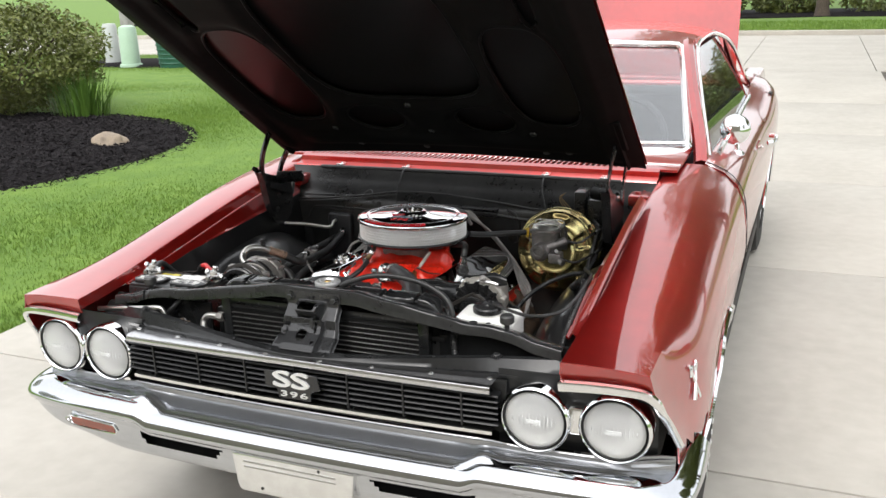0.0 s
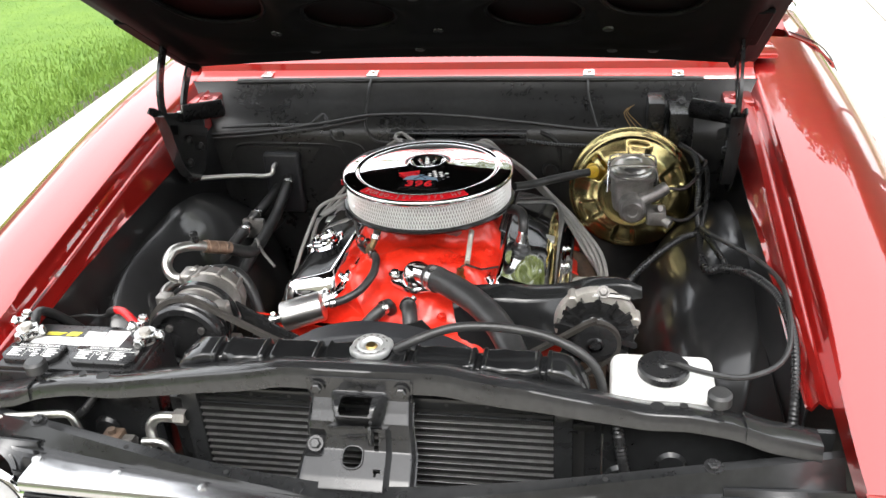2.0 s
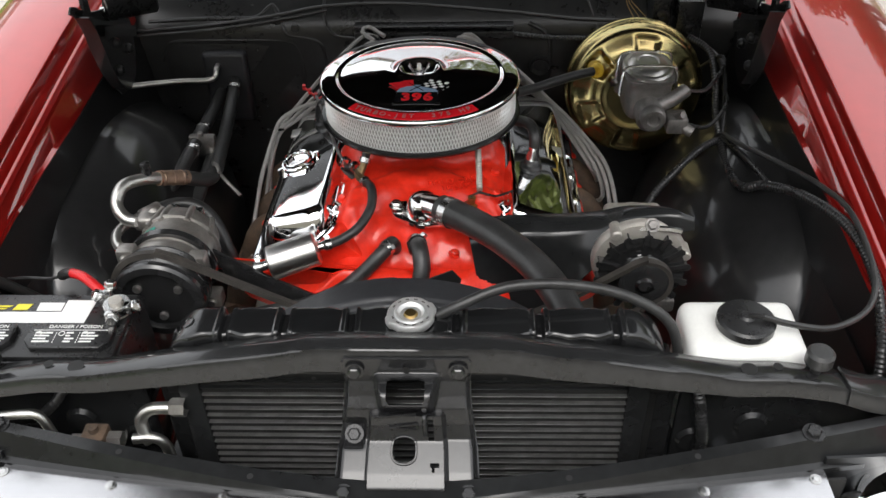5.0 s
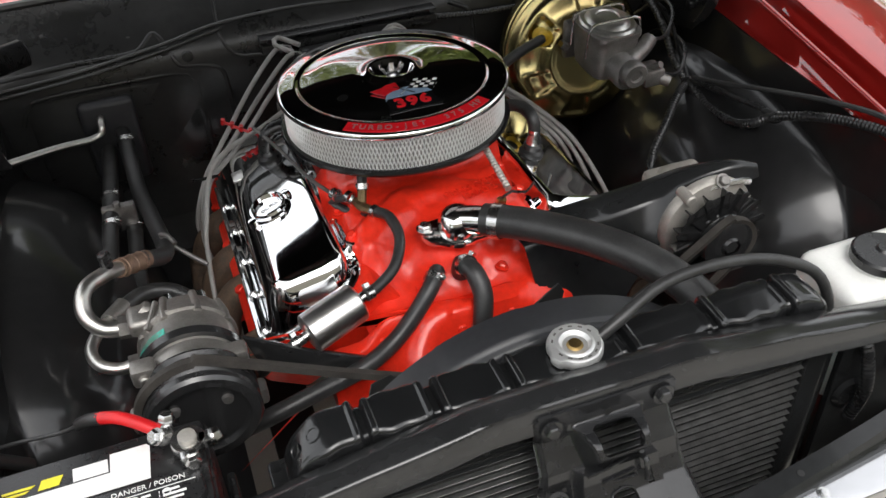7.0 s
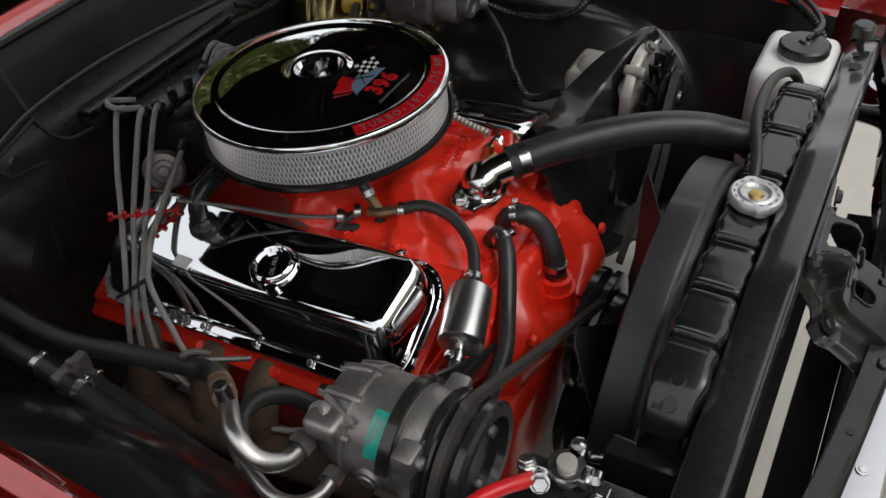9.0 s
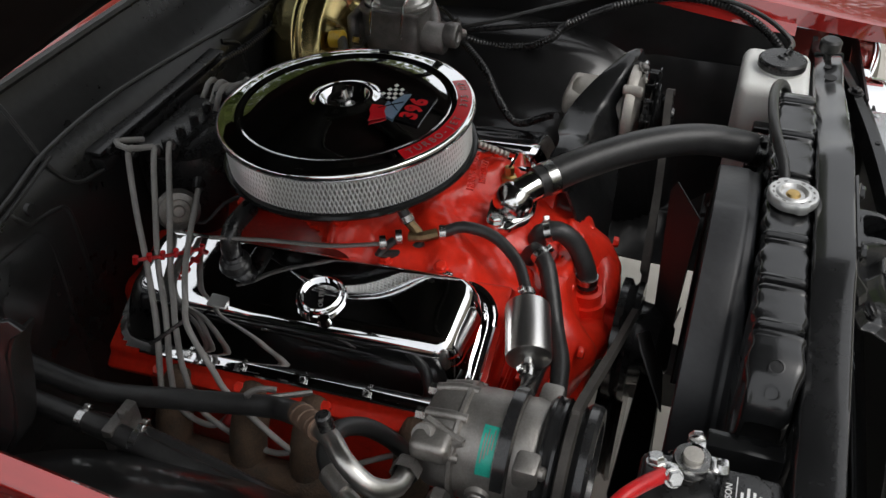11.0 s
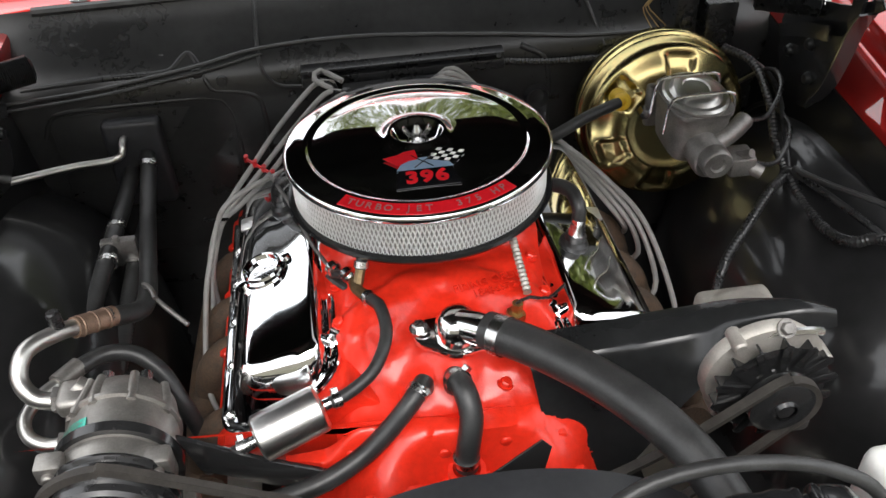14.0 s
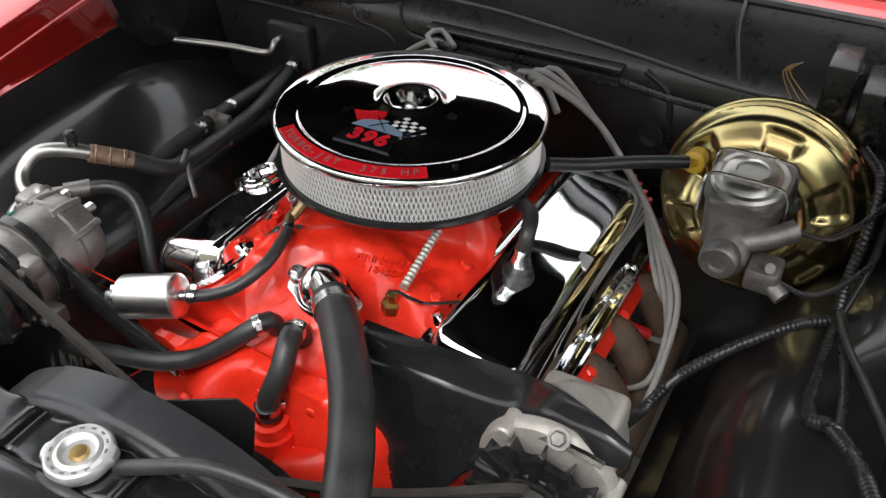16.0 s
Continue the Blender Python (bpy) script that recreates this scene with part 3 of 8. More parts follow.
# fender section, from the gutter over the top and the shoulder crease down the flank
F_SEC = [(0.596, -0.070), (0.614, -0.0225), (0.6185, -0.0180), (0.6370, -0.0300), (0.6420, -0.0290), (0.6550, -0.0010), (0.664, 0.002), (0.70, 0.004), (0.768, 0.001), (0.790, -0.006),
         (0.838, -0.033), (0.878, -0.073), (0.902, -0.13), (0.913, -0.20), (0.917, -0.28), (0.908, -0.36), (0.885, -0.45)]
# the same section at the sharp front end, and how far it leans back there
F_NOSE = [(0.612, -0.050), (0.622, -0.0235), (0.6245, -0.0190), (0.6370, -0.0300), (0.6410, -0.0290), (0.6440, -0.001), (0.655, 0.0), (0.70, 0.0), (0.768, -0.001), (0.795, -0.003),
          (0.828, -0.007), (0.837, -0.040), (0.842, -0.065), (0.852, -0.10), (0.866, -0.155), (0.880, -0.21), (0.884, -0.30)]
F_BACK = [(10.0, 0.0), (12.0, 0.004), (13.0, 0.025), (14.0, 0.062), (15.0, 0.100), (16.0, 0.120)]


def fender_xz(u, v):
    def at(row):
        i = min(int(u), len(row) - 2)
        return V(row[i]).lerp(V(row[i + 1]), u - i)
    k = sm(-0.24, 0.50, v) if u < 4.5 else sm(-0.24, 0.16, v)
    p = at(F_NOSE).lerp(at(F_SEC), k)
    if u < 1:
        low = min(-0.030, 0.836 + 0.045 * v - top_z(v))
        p.y += (low - p.y) * (1 - u)
    return p


def flank_x(y, z):
    """Distance from the middle of the outer skin at a height z."""
    dz, best = z - top_z(y), None
    for i in range(9 * 4, 16 * 4 + 1):
        x, d = fender_xz(i / 4, y)
        if best is None or abs(d - dz) < best[0]:
            best = (abs(d - dz), x)
    return best[1]


def fender(s):
    X = side(s)
    ysl = [-0.240, -0.236, -0.225] + lin(-0.20, 1.16, 40)

    def f(u, v):
        x, dz = fender_xz(u, v)
        return V((X(x), v + lerp_row(F_BACK, u) * (1 - sm(-0.24, 0.10, v)), top_z(v) + dz))

    def arch(u, v):
        if v < -0.05 and u < 3.9:
            return True
        p = f(u, v)
        if p.y < 0.12 and p.z < 0.575 and u > 9:
            return True
        return u > 11.5 and (p.y - 0.53) ** 2 + (p.z - 0.30) ** 2 < 0.375 ** 2
    q = bmesh.new()
    us = [i + j / 2 for i in range(len(F_SEC) - 1) for j in range(2)] + [len(F_SEC) - 1]
    sheet(q, f, us, ysl, 0.004, arch)
    # brow over the headlights
    def brow(u, v):
        x = 0.6425 + 0.186 * u + 0.008 * u * v
        zt, zb = top_z(-0.24) - 0.002 - 0.006 * u * u, 0.787 + 0.006 * math.sin(math.pi * u)
        return V((X(x), -0.241 + 0.006 * v, zt + (zb - zt) * v))
    sheet(q, brow, lin(0, 1, 12), lin(0, 1, 5), 0.004)
    fo = part("fender", q, BODY_RED, car, "glossy dark red front fender", 50)
    # broad bright moulding round the lamp opening
    q = bmesh.new()
    line = spline([(0.642, -0.246, 0.7775), (0.72, -0.246, 0.7835), (0.79, -0.245, 0.784), (0.822, -0.242, 0.779), (0.842, -0.234, 0.762), (0.853, -0.215, 0.728), (0.866, -0.185, 0.688), (0.884, -0.150, 0.628)], 0.010)
    prof = [(0.0, -0.0125), (-0.005, -0.0105), (-0.0075, 0.0), (-0.005, 0.0100), (0.002, 0.0125)]

    def strip(i, j):
        p, d = line[i], (line[min(i + 1, len(line) - 1)] - line[max(i - 1, 0)]).normalized()
        n = V((0, -1, 0))
        up = n.cross(d).normalized()
        if up.z < 0 and abs(up.z) > abs(up.x):
            up = -up
        if up.x < 0 and abs(up.x) >= abs(up.z):
            up = -up
        w = 1.0 - 0.35 * i / (len(line) - 1)
        r = p + V((0, 1, 0)) * prof[j][0] + up * prof[j][1] * w
        return V((X(r.x), r.y, r.z))
    sheet(q, strip, list(range(len(line))), list(range(5)), 0.003)
    part("lamp_moulding", q, TRIM, fo, "bright headlight surround moulding")
    q = bmesh.new()
    tube(q, [(X(flank_x(0.53 + 0.38 * math.cos(a), 0.30 + 0.38 * math.sin(a)) + 0.002), 0.53 + 0.38 * math.cos(a), 0.30 + 0.38 * math.sin(a)) for a in lin(0.35, 2.75, 18)], 0.008, 6, 0.03)
    part("wheel_arch_trim", q, CHROME, fo, "bright wheel arch trim")
    # black panel from the gutter down to the wheelhouse
    q = bmesh.new()
    sheet(q, lambda u, v: V((X(fender_xz(0, v).x + 0.002 - 0.012 * sm(0, 0.3, u)), v, top_z(v) + fender_xz(0, v).y - 0.002 - 0.46 * u)), lin(0, 1, 12), lin(-0.06, 0.93, 22), 0.003)
    part("gutter_flange", q, INNER_FENDER, fo, "black inner flange")
    return fo


fl, fr = fender(-1), fender(1)
# crossed flag badge on the driver's flank
q = bmesh.new()
for ya, za, yb, zb in ((-0.016, 0.757, 0.022, 0.668), (0.030, 0.752, -0.018, 0.676)):
    tube(q, [(CX + flank_x(y, z) + 0.004, y, z) for y, z in ((ya, za), ((ya + yb) / 2, (za + zb) / 2), (yb, zb))], 0.0035, 6, 0.02)
for y, z in ((-0.004, 0.738), (0.024, 0.736), (0.003, 0.682)):
    x = CX + flank_x(y, z)
    box(q, x - 0.003, x + 0.006, y - 0.011, y + 0.011, z - 0.012, z + 0.012, 0.003)
part("fender_badge", q, CHROME, fr, "small chrome crossed-flag badge")
q = bmesh.new()
lathe(q, [(0, 0.02), (0.028, 0.018), (0.034, 0.006), (0.036, 0), (0.036, -0.01)], (CX + 0.882, 0.075, 0.588), (1, 0, 0), 24)
for k in range(24):
    a = 2 * math.pi * k / 24
    cyl(q, (CX + 0.884, 0.075 + 0.036 * math.cos(a), 0.588 + 0.036 * math.sin(a)), (CX + 0.898, 0.075 + 0.035 * math.cos(a), 0.588 + 0.035 * math.sin(a)), 0.0022, n=6)
part("side_lamp", q, CHROME, fr, "round ribbed chrome side lamp")

# inner fenders: wheelhouse domes
def wheelhouse_z(a, y):
    """Height of the black inner panel at a metres from the middle."""
    z = 0.47 + 0.36 * sm(0.50, 0.640, a)
    fore = (abs(y - 0.50) / 0.42) ** 3 if y < 0.5 else ((y - 0.50) / 0.40) ** 2
    dome = 1 - ((a - 0.63) / 0.245) ** 2 - fore
    if dome > 0:
        z = max(z, 0.47 + 0.325 * dome ** 0.48)
    shelf = 0.60 * sm(0.36, 0.42, a)
    return max(z, shelf * sm(0.1, -0.02, y))


for s in (-1, 1):
    X = side(s)
    q = bmesh.new()
    sheet(q, lambda a, y: V((X(a), y, wheelhouse_z(a, y) + 0.005 * noise.noise((a * 8, y * 8, s)))), lin(0.345, 0.596, 40), lin(-0.10, 0.80, 76), 0.003)
    inner = part("inner_fender", q, INNER_FENDER, car, "black painted inner fender with a domed wheelhouse", 60)
    if s > 0:
        # creased skin on the flank of the dome
        rnd = random.Random(4)
        for k in range(10):
            y0 = 0.395 + 0.015 * k + rnd.uniform(-0.004, 0.004)
            a0, a1 = 0.428 + rnd.uniform(-0.008, 0.008), 0.476 + rnd.uniform(-0.012, 0.010)
            pts = []
            for j in range(8):
                aa = a0 + (a1 - a0) * j / 7
                y = y0 + 0.045 - (aa - 0.425) * 1.3 + rnd.uniform(-0.0035, 0.0035)
                pts.append((CX + aa, y, wheelhouse_z(aa, y) + 0.0002))
            q = bmesh.new()
            tube(q, pts, 0.0013, 6, 0.006)
            part("crease", q, INNER_FENDER, inner)

# firewall
def fw_y(z):
    return 0.800 + 0.085 * sm(0.84, 0.96, z)


q = bmesh.new()
sheet(q, lambda u, z: V((u, fw_y(z) + 0.004 * noise.noise((u * 5, z * 5, 2)), z)), lin(-0.66, 0.68, 44), lin(0.30, 0.958, 30), 0.004)
fwall = part("firewall", q, FIREWALL_BLACK, car, "satin black firewall panel")
q = bmesh.new()
tube(q, [(-0.60, 0.795, 0.855), (-0.45, 0.79, 0.868), (-0.30, 0.80, 0.885), (-0.20, 0.815, 0.897), (-0.05, 0.82, 0.898), (0.15, 0.81, 0.885), (0.30, 0.80, 0.872), (0.42, 0.80, 0.868)], 0.0032, 7)
tube(q, [(-0.60, 0.787, 0.848), (-0.45, 0.783, 0.861), (-0.30, 0.795, 0.877), (-0.20, 0.811, 0.890)], 0.0028, 7)
part("harness", q, RUBBER, fwall, "thin black wiring across the firewall")
q = bmesh.new()
RIDGES = ([(-0.560, 0.868), (-0.444, 0.872), (-0.358, 0.872), (-0.336, 0.876), (-0.318, 0.889), (-0.308, 0.891), (-0.298, 0.878), (-0.286, 0.852), (-0.278, 0.843), (-0.240, 0.836), (-0.216, 0.824), (-0.210, 0.790), (-0.209, 0.70)],
          [(-0.545, 0.790), (-0.530, 0.818), (-0.500, 0.832), (-0.368, 0.833), (-0.285, 0.830), (-0.264, 0.815), (-0.256, 0.775), (-0.258, 0.68)],
          [(0.20, 0.862), (0.235, 0.842), (0.245, 0.80), (0.245, 0.70)])
for row in RIDGES:
    q = bmesh.new()
    tube(q, [(x, fw_y(z) - 0.0010, z) for x, z in row], 0.0052, 10, 0.008)
    part("pressing", q, FIREWALL_BLACK, fwall)
for p in ((-0.300, 0.868), (-0.265, 0.855)):
    q = bmesh.new()
    lathe(q, [(0, 0.006), (0.008, 0.005), (0.010, 0)], (p[0], fw_y(p[1]) - 0.002, p[1]), (0, -1, 0.2), 12)
    part("plug", q, FIREWALL_BLACK, fwall)
q = bmesh.new()
box(q, -0.535, -0.262, 0.7945, 0.80, 0.55, 0.826, 0.004)
part("heater_panel", q, FIREWALL_BLACK, fwall)
q = bmesh.new()
box(q, -0.458, -0.368, 0.774, 0.80, 0.66, 0.816, 0.010, 3)
part("heater_cover", q, SHROUD, fwall, "black heater outlet cover")
q = bmesh.new()
box(q, -0.145, 0.170, 0.780, 0.81, 0.838, 0.856, 0.004)
box(q, -0.145, 0.170, 0.784, 0.81, 0.860, 0.866, 0.002)
for x in (-0.13, 0.16):
    hexa(q, (x, 0.782, 0.863), (0, -1, 0), 0.005, 0.004)
part("wiring_channel", q, PLASTIC, fwall, "long black wiring channel")
q = bmesh.new()
tube(q, [(0.17, 0.79, 0.846), (0.24, 0.785, 0.840), (0.30, 0.785, 0.838), (0.36, 0.79, 0.835)], 0.006, 8, ribs=0.0012)
part("ribbed_conduit", q, PLASTIC, fwall)
q = bmesh.new()
tube(q, [(-0.197, 0.905, 0.968), (-0.200, 0.870, 0.958), (-0.203, 0.845, 0.93), (-0.205, 0.81, 0.875), (-0.185, 0.795, 0.845), (-0.145, 0.785, 0.842)], 0.003, 7)
part("washer_tube", q, RUBBER, fwall, "thin black washer tube")
q = bmesh.new()
tube(q, [(0.300, 0.905, 0.966), (0.303, 0.872, 0.955), (0.306, 0.845, 0.925), (0.335, 0.80, 0.85)], 0.003, 7)
part("washer_tube", q, RUBBER, fwall, "thin black washer tube")
for x0, x1, z0, z1, d in ((0.432, 0.468, 0.865, 0.945, 0.035), (0.478, 0.528, 0.84, 0.925, 0.045)):
    q = bmesh.new()
    box(q, x0, x1, 0.80 - d, 0.84, z0, z1, 0.005)
    lathe(q, [(0.012, 0), (0.012, 0.008), (0.007, 0.009), (0.006, 0.002), (0, 0.002)], ((x0 + x1) / 2, 0.80 - d, z0 + 0.03), (0, -1, 0), 16)
    part("relay_box", q, PLASTIC, fwall, "small black relay box")
for p in ((0.505, 0.855, 0.927), (0.462, 0.835, 0.93)):
    q = bmesh.new()
    hexa(q, (p[0], p[1] - 0.03, p[2]), (0, -1, 0.5), 0.008, 0.006, 0.011)
    part("fixing_bolt", q, PLASTIC, fwall)
for x, z in ((-0.35, 0.89), (-0.1, 0.925), (0.05, 0.92), (0.2, 0.93), (-0.48, 0.91), (0.36, 0.91), (0.22, 0.77), (0.26, 0.70)):
    q = bmesh.new()
    lathe(q, [(0, 0.004), (0.005, 0.003), (0.006, 0)], (x, fw_y(z), z), (0, -1, 0.4), 10)
    part("rivet", q, FIREWALL_BLACK, fwall)
q = bmesh.new()
lathe(q, [(0.0, 0.004), (0.012, 0.004), (0.018, 0.012), (0.022, 0.0)], (0.225, 0.797, 0.775), (0, -1, 0), 20)
part("grommet", q, RUBBER, fwall)

# cowl with louvres
q = bmesh.new()
prof = [(0.885, 0.952), (0.892, 0.962), (0.918, 0.964), (0.930, 0.968), (0.935, 0.984), (0.957, 0.990)]
sheet(q, lambda u, v: V((u, *(V(prof[int(v)]).lerp(V(prof[min(int(v) + 1, 5)]), v - int(v))))), lin(-0.64, 0.665, 30), [0, 1, 2, 3, 4, 4.999], 0.003)
box(q, -0.70, 0.72, 1.045, 1.36, 0.978, 0.990, 0.003)
box(q, -0.70, -0.615, 0.955, 1.05, 0.980, 0.990, 0.003)
box(q, 0.60, 0.72, 0.955, 1.05, 0.980, 0.990, 0.003)
cowl = part("cowl_panel", q, BODY_RED, car, "glossy red cowl panel with louvre slots")
q = bmesh.new()
box(q, -0.64, 0.62, 0.95, 1.06, 0.955, 0.965)
part("louvre_tray", q, INNER_BLACK, cowl)
q = bmesh.new()
box(q, -0.004, 0.004, 0.957, 1.046, 0.974, 0.990, 0.002, 1)
slat0 = part("slat", q, BODY_RED, cowl)
slat0.matrix_basis = Matrix.Translation((-0.60, 0, 0))
for k in range(1, 62):
    share("slat", slat0, Matrix.Translation((-0.60 + k * 0.0195, 0, 0)), cowl)
q = bmesh.new()
tube(q, [(-0.53, 0.884, 0.957), (0.0, 0.884, 0.960), (0.555, 0.884, 0.957)], 0.0075, 8, 0.05)
part("hood_seal", q, RUBBER, cowl, "black rubber hood seal")
for x, y, z in ((-0.20, 0.908, 0.967), (0.304, 0.908, 0.966), (-0.46, 0.908, 0.966), (0.50, 0.90, 0.966)):
    q = bmesh.new()
    box(q, x - 0.013, x + 0.013, y - 0.02, y + 0.015, z - 0.002, z + 0.003, 0.001, 1)
    hexa(q, (x, y, z + 0.002), (0, 0, 1), 0.005, 0.004)
    part("clip", q, TRIM, cowl)
for s in (-1, 1):
    X = side(s)
    q = bmesh.new()
    box(q, min(X(0.58), X(0.645)), max(X(0.58), X(0.645)), 0.80, 0.90, 0.90, 0.935, 0.008)
    hexa(q, (X(0.605), 0.83, 0.935), (0, 0, 1), 0.009, 0.007, 0.014)
    part("fender_bracket", q, BODY_RED, car, "red cowl corner bracket")

# radiator support bar
def bar_z(x):
    a = abs(x - CX)
    return 0.889 - 0.176 * max(0.0, a - 0.125) + 0.010 * sm(0.38, 0.46, a) * sm(0.56, 0.50, a) - 0.008 * sm(0.10, 0.15, a) * sm(0.25, 0.18, a) * 0.3


q = bmesh.new()
BAR_SEC = [(-0.090, -0.040), (-0.0895, -0.012), (-0.092, -0.0085), (-0.110, -0.0035), (-0.1265, -0.0006), (-0.1300, -0.0012), (-0.1318, -0.0042), (-0.1345, -0.020), (-0.1360, -0.032), (-0.1330, -0.0345)]
sheet(q, lambda x, v: V((x, BAR_SEC[v][0], bar_z(x) + BAR_SEC[v][1] * (1.0 if v < 7 else 1.0 - 0.30 * sm(0.15, 0.5, abs(x - CX))) + 0.0012 * noise.noise((x * 14, v * 0.3, 1)))), lin(-0.600, 0.624, 90), list(range(10)), 0.003)
support = part("radiator_support", q, BAR_BLACK, car, "black steel bar above the radiator", 50)
for x in (-0.503, 0.497):
    q = bmesh.new()
    z = bar_z(x)
    cyl(q, (x, -0.108, z - 0.004), (x, -0.108, z + 0.012), 0.006, n=12)
    lathe(q, [(0, 0.032), (0.013, 0.031), (0.0165, 0.027), (0.0165, 0.013), (0.013, 0.010), (0, 0.010)], (x, -0.108, z), n=20)
    part("rubber_bumper", q, RUBBER, support, "round rubber hood bumper")
for s in (-1, 1):
    X = side(s)
    q = bmesh.new()
    sheet(q, lambda x, v: V((X(x), BAR_SEC[v][0] - (0.003 if v > 3 else 0), bar_z(X(x)) + BAR_SEC[v][1] * 0.75 + 0.004)), lin(0.520, 0.618, 8), list(range(1, 10)), 0.003)
    part("support_end", q, BAR_BLACK, support)
    q = bmesh.new()
    lathe(q, [(0.010, 0.0006), (0.0, 0.0006)], (X(0.405), -0.112, bar_z(X(0.405)) - 0.002), n=16)
    lathe(q, [(0.006, 0.0006), (0.0, 0.0006)], (X(0.44), -0.108, bar_z(X(0.44)) - 0.002), n=14)
    part("slot", q, INNER_BLACK, support)
    # black side closing panels ahead of the wheelhouse
    q = bmesh.new()
    box(q, min(X(0.335), X(0.64)), max(X(0.335), X(0.64)), -0.10, -0.092, 0.33, 0.80)
    for k in range(3):
        lathe(q, [(0.022, 0.002), (0.017, 0.007), (0, 0.007)], (X(0.36 + 0.07 * k), -0.1, 0.70 + 0.03 * (k % 2)), (0, -1, 0), 18)
    part("baffle", q, SHEET_BLACK, support)

# latch bracket
LATCH_ROWS = [(0.00, -0.1375, 0.880), (0.25, -0.1395, 0.846), (0.34, -0.150, 0.832), (0.44, -0.160, 0.820), (0.56, -0.166, 0.800), (0.66, -0.176, 0.785), (0.84, -0.210, 0.766), (0.90, -0.222, 0.757), (1.00, -0.246, 0.7560)]


def bracket(u, v):
    """The pressed bracket from the bar (v 0) to the header (v 1), u from side to side."""
    a = abs(u)
    y, z = lerp_row([(r[0], r[1]) for r in LATCH_ROWS], v), lerp_row([(r[0], r[2]) for r in LATCH_ROWS], v)
    w = 0.0760 + 0.0105 * v - 0.004 * math.sin(math.pi * min(1, v * 1.4))
    # flat pad, hood over the opening, rolled outer edges
    pad = 0.017 * sm(0.575, 0.52, a) * sm(0.455, 0.485, v) * sm(0.945, 0.90, v)
    hood_w = 0.52 - 0.55 * max(0.0, v - 0.20)
    scoop = 0.034 * sm(hood_w + 0.05, hood_w - 0.08, a) * sm(0.13, 0.34, v) * sm(0.475, 0.40, v)
    roll = -0.010 * sm(0.90, 1.0, a) * sm(0.16, 0.24, v) * sm(0.96, 0.90, v)
    flat_leg = -0.006 * sm(0.60, 0.66, a) * sm(0.50, 0.56, v) * sm(0.72, 0.66, v) * (1 if u < 0 else 0)
    d = pad + scoop + roll + flat_leg
    return V((CX + u * w, y - 0.72 * d, z + 0.69 * d))


def latch_gap(u, v):
    a = abs(u)
    if 0.205 < v < 0.395 and a < 0.295 and a < 0.36 - 1.6 * max(0, v - 0.32) and a < 0.20 + 3 * (v - 0.20):
        return True
    if ((u + 0.03) / 0.155) ** 2 + ((v - 0.705) / 0.070) ** 4 < 1:
        return True
    if abs(u - 0.345) < 0.042 and 0.505 < v < 0.66:
        return True
    return abs(u - 0.40) < 0.065 and 0.775 < v < 0.80 or abs(u - 0.38) < 0.022 and 0.775 < v < 0.825 or a > 0.965 and (v < 0.03 or v > 0.97)


q = bmesh.new()
sheet(q, bracket, lin(-1, 1, 97), lin(0, 1, 121), 0.003, latch_gap)
latch = part("latch_bracket", q, LATCH_BLACK, car, "black pressed steel hood latch bracket", 30)
for u, v, d in ((-0.80, 0.115, (0, -1, 0.1)), (0.80, 0.115, (0, -1, 0.1)), (-0.84, 0.95, (0, -0.3, 1)), (0.84, 0.95, (0, -0.3, 1)), (-0.78, 0.625, (0, -0.7, 0.7))):
    q = bmesh.new()
    hexa(q, bracket(u, v) + V(d).normalized() * 0.003, d, 0.0080, 0.007, 0.0115)
    part("bolt", q, LATCH_BLACK, latch)
q = bmesh.new()
lathe(q, [(0.0045, 0.0036), (0, 0.0036)], bracket(0.0, 0.10), (0, -1, 0.1), 12)
part("hole", q, INNER_BLACK, latch)
q = bmesh.new()
tube(q, [bracket(0.275, v) + V((0, -0.003 - 0.006 * math.sin(math.pi * (v - 0.44) / 0.18), 0.004 + 0.006 * math.sin(math.pi * (v - 0.44) / 0.18))) for v in lin(0.44, 0.62, 8)], 0.0028, 8, 0.004)
part("latch_hook", q, LATCH_BLACK, latch, "thin steel catch plate")
q = bmesh.new()
for (ua, va), (ub, vb) in (((-0.48, 0.495), (0.14, 0.468)), ((-0.26, 0.570), (0.17, 0.545)), ((-0.26, 0.572), (0.17, 0.585)), ((0.17, 0.545), (0.17, 0.585))):
    tube(q, [bracket(ua + (ub - ua) * k / 6, va + (vb - va) * k / 6) + V((0, -0.0015, 0.0015)) for k in range(7)], 0.0016, 6, 0.004)
part("pressed_rib", q, LATCH_BLACK, latch)
q = bmesh.new()
tube(q, [bracket(-0.03 + 0.17 * math.cos(a), 0.705 + 0.078 * math.copysign(abs(math.sin(a)) ** 0.6, math.sin(a))) + V((0, -0.001, 0.001)) for a in lin(0, 2 * math.pi, 32)], 0.0014, 6, 0.003)
part("hole_rim", q, LATCH_BLACK, latch)

# header panel between lamps and radiator opening
def head_front(x):
    a = abs(x - CX)
    return V((0, -0.257 + 0.047 * a * a, 0.757 - 0.010 * a))


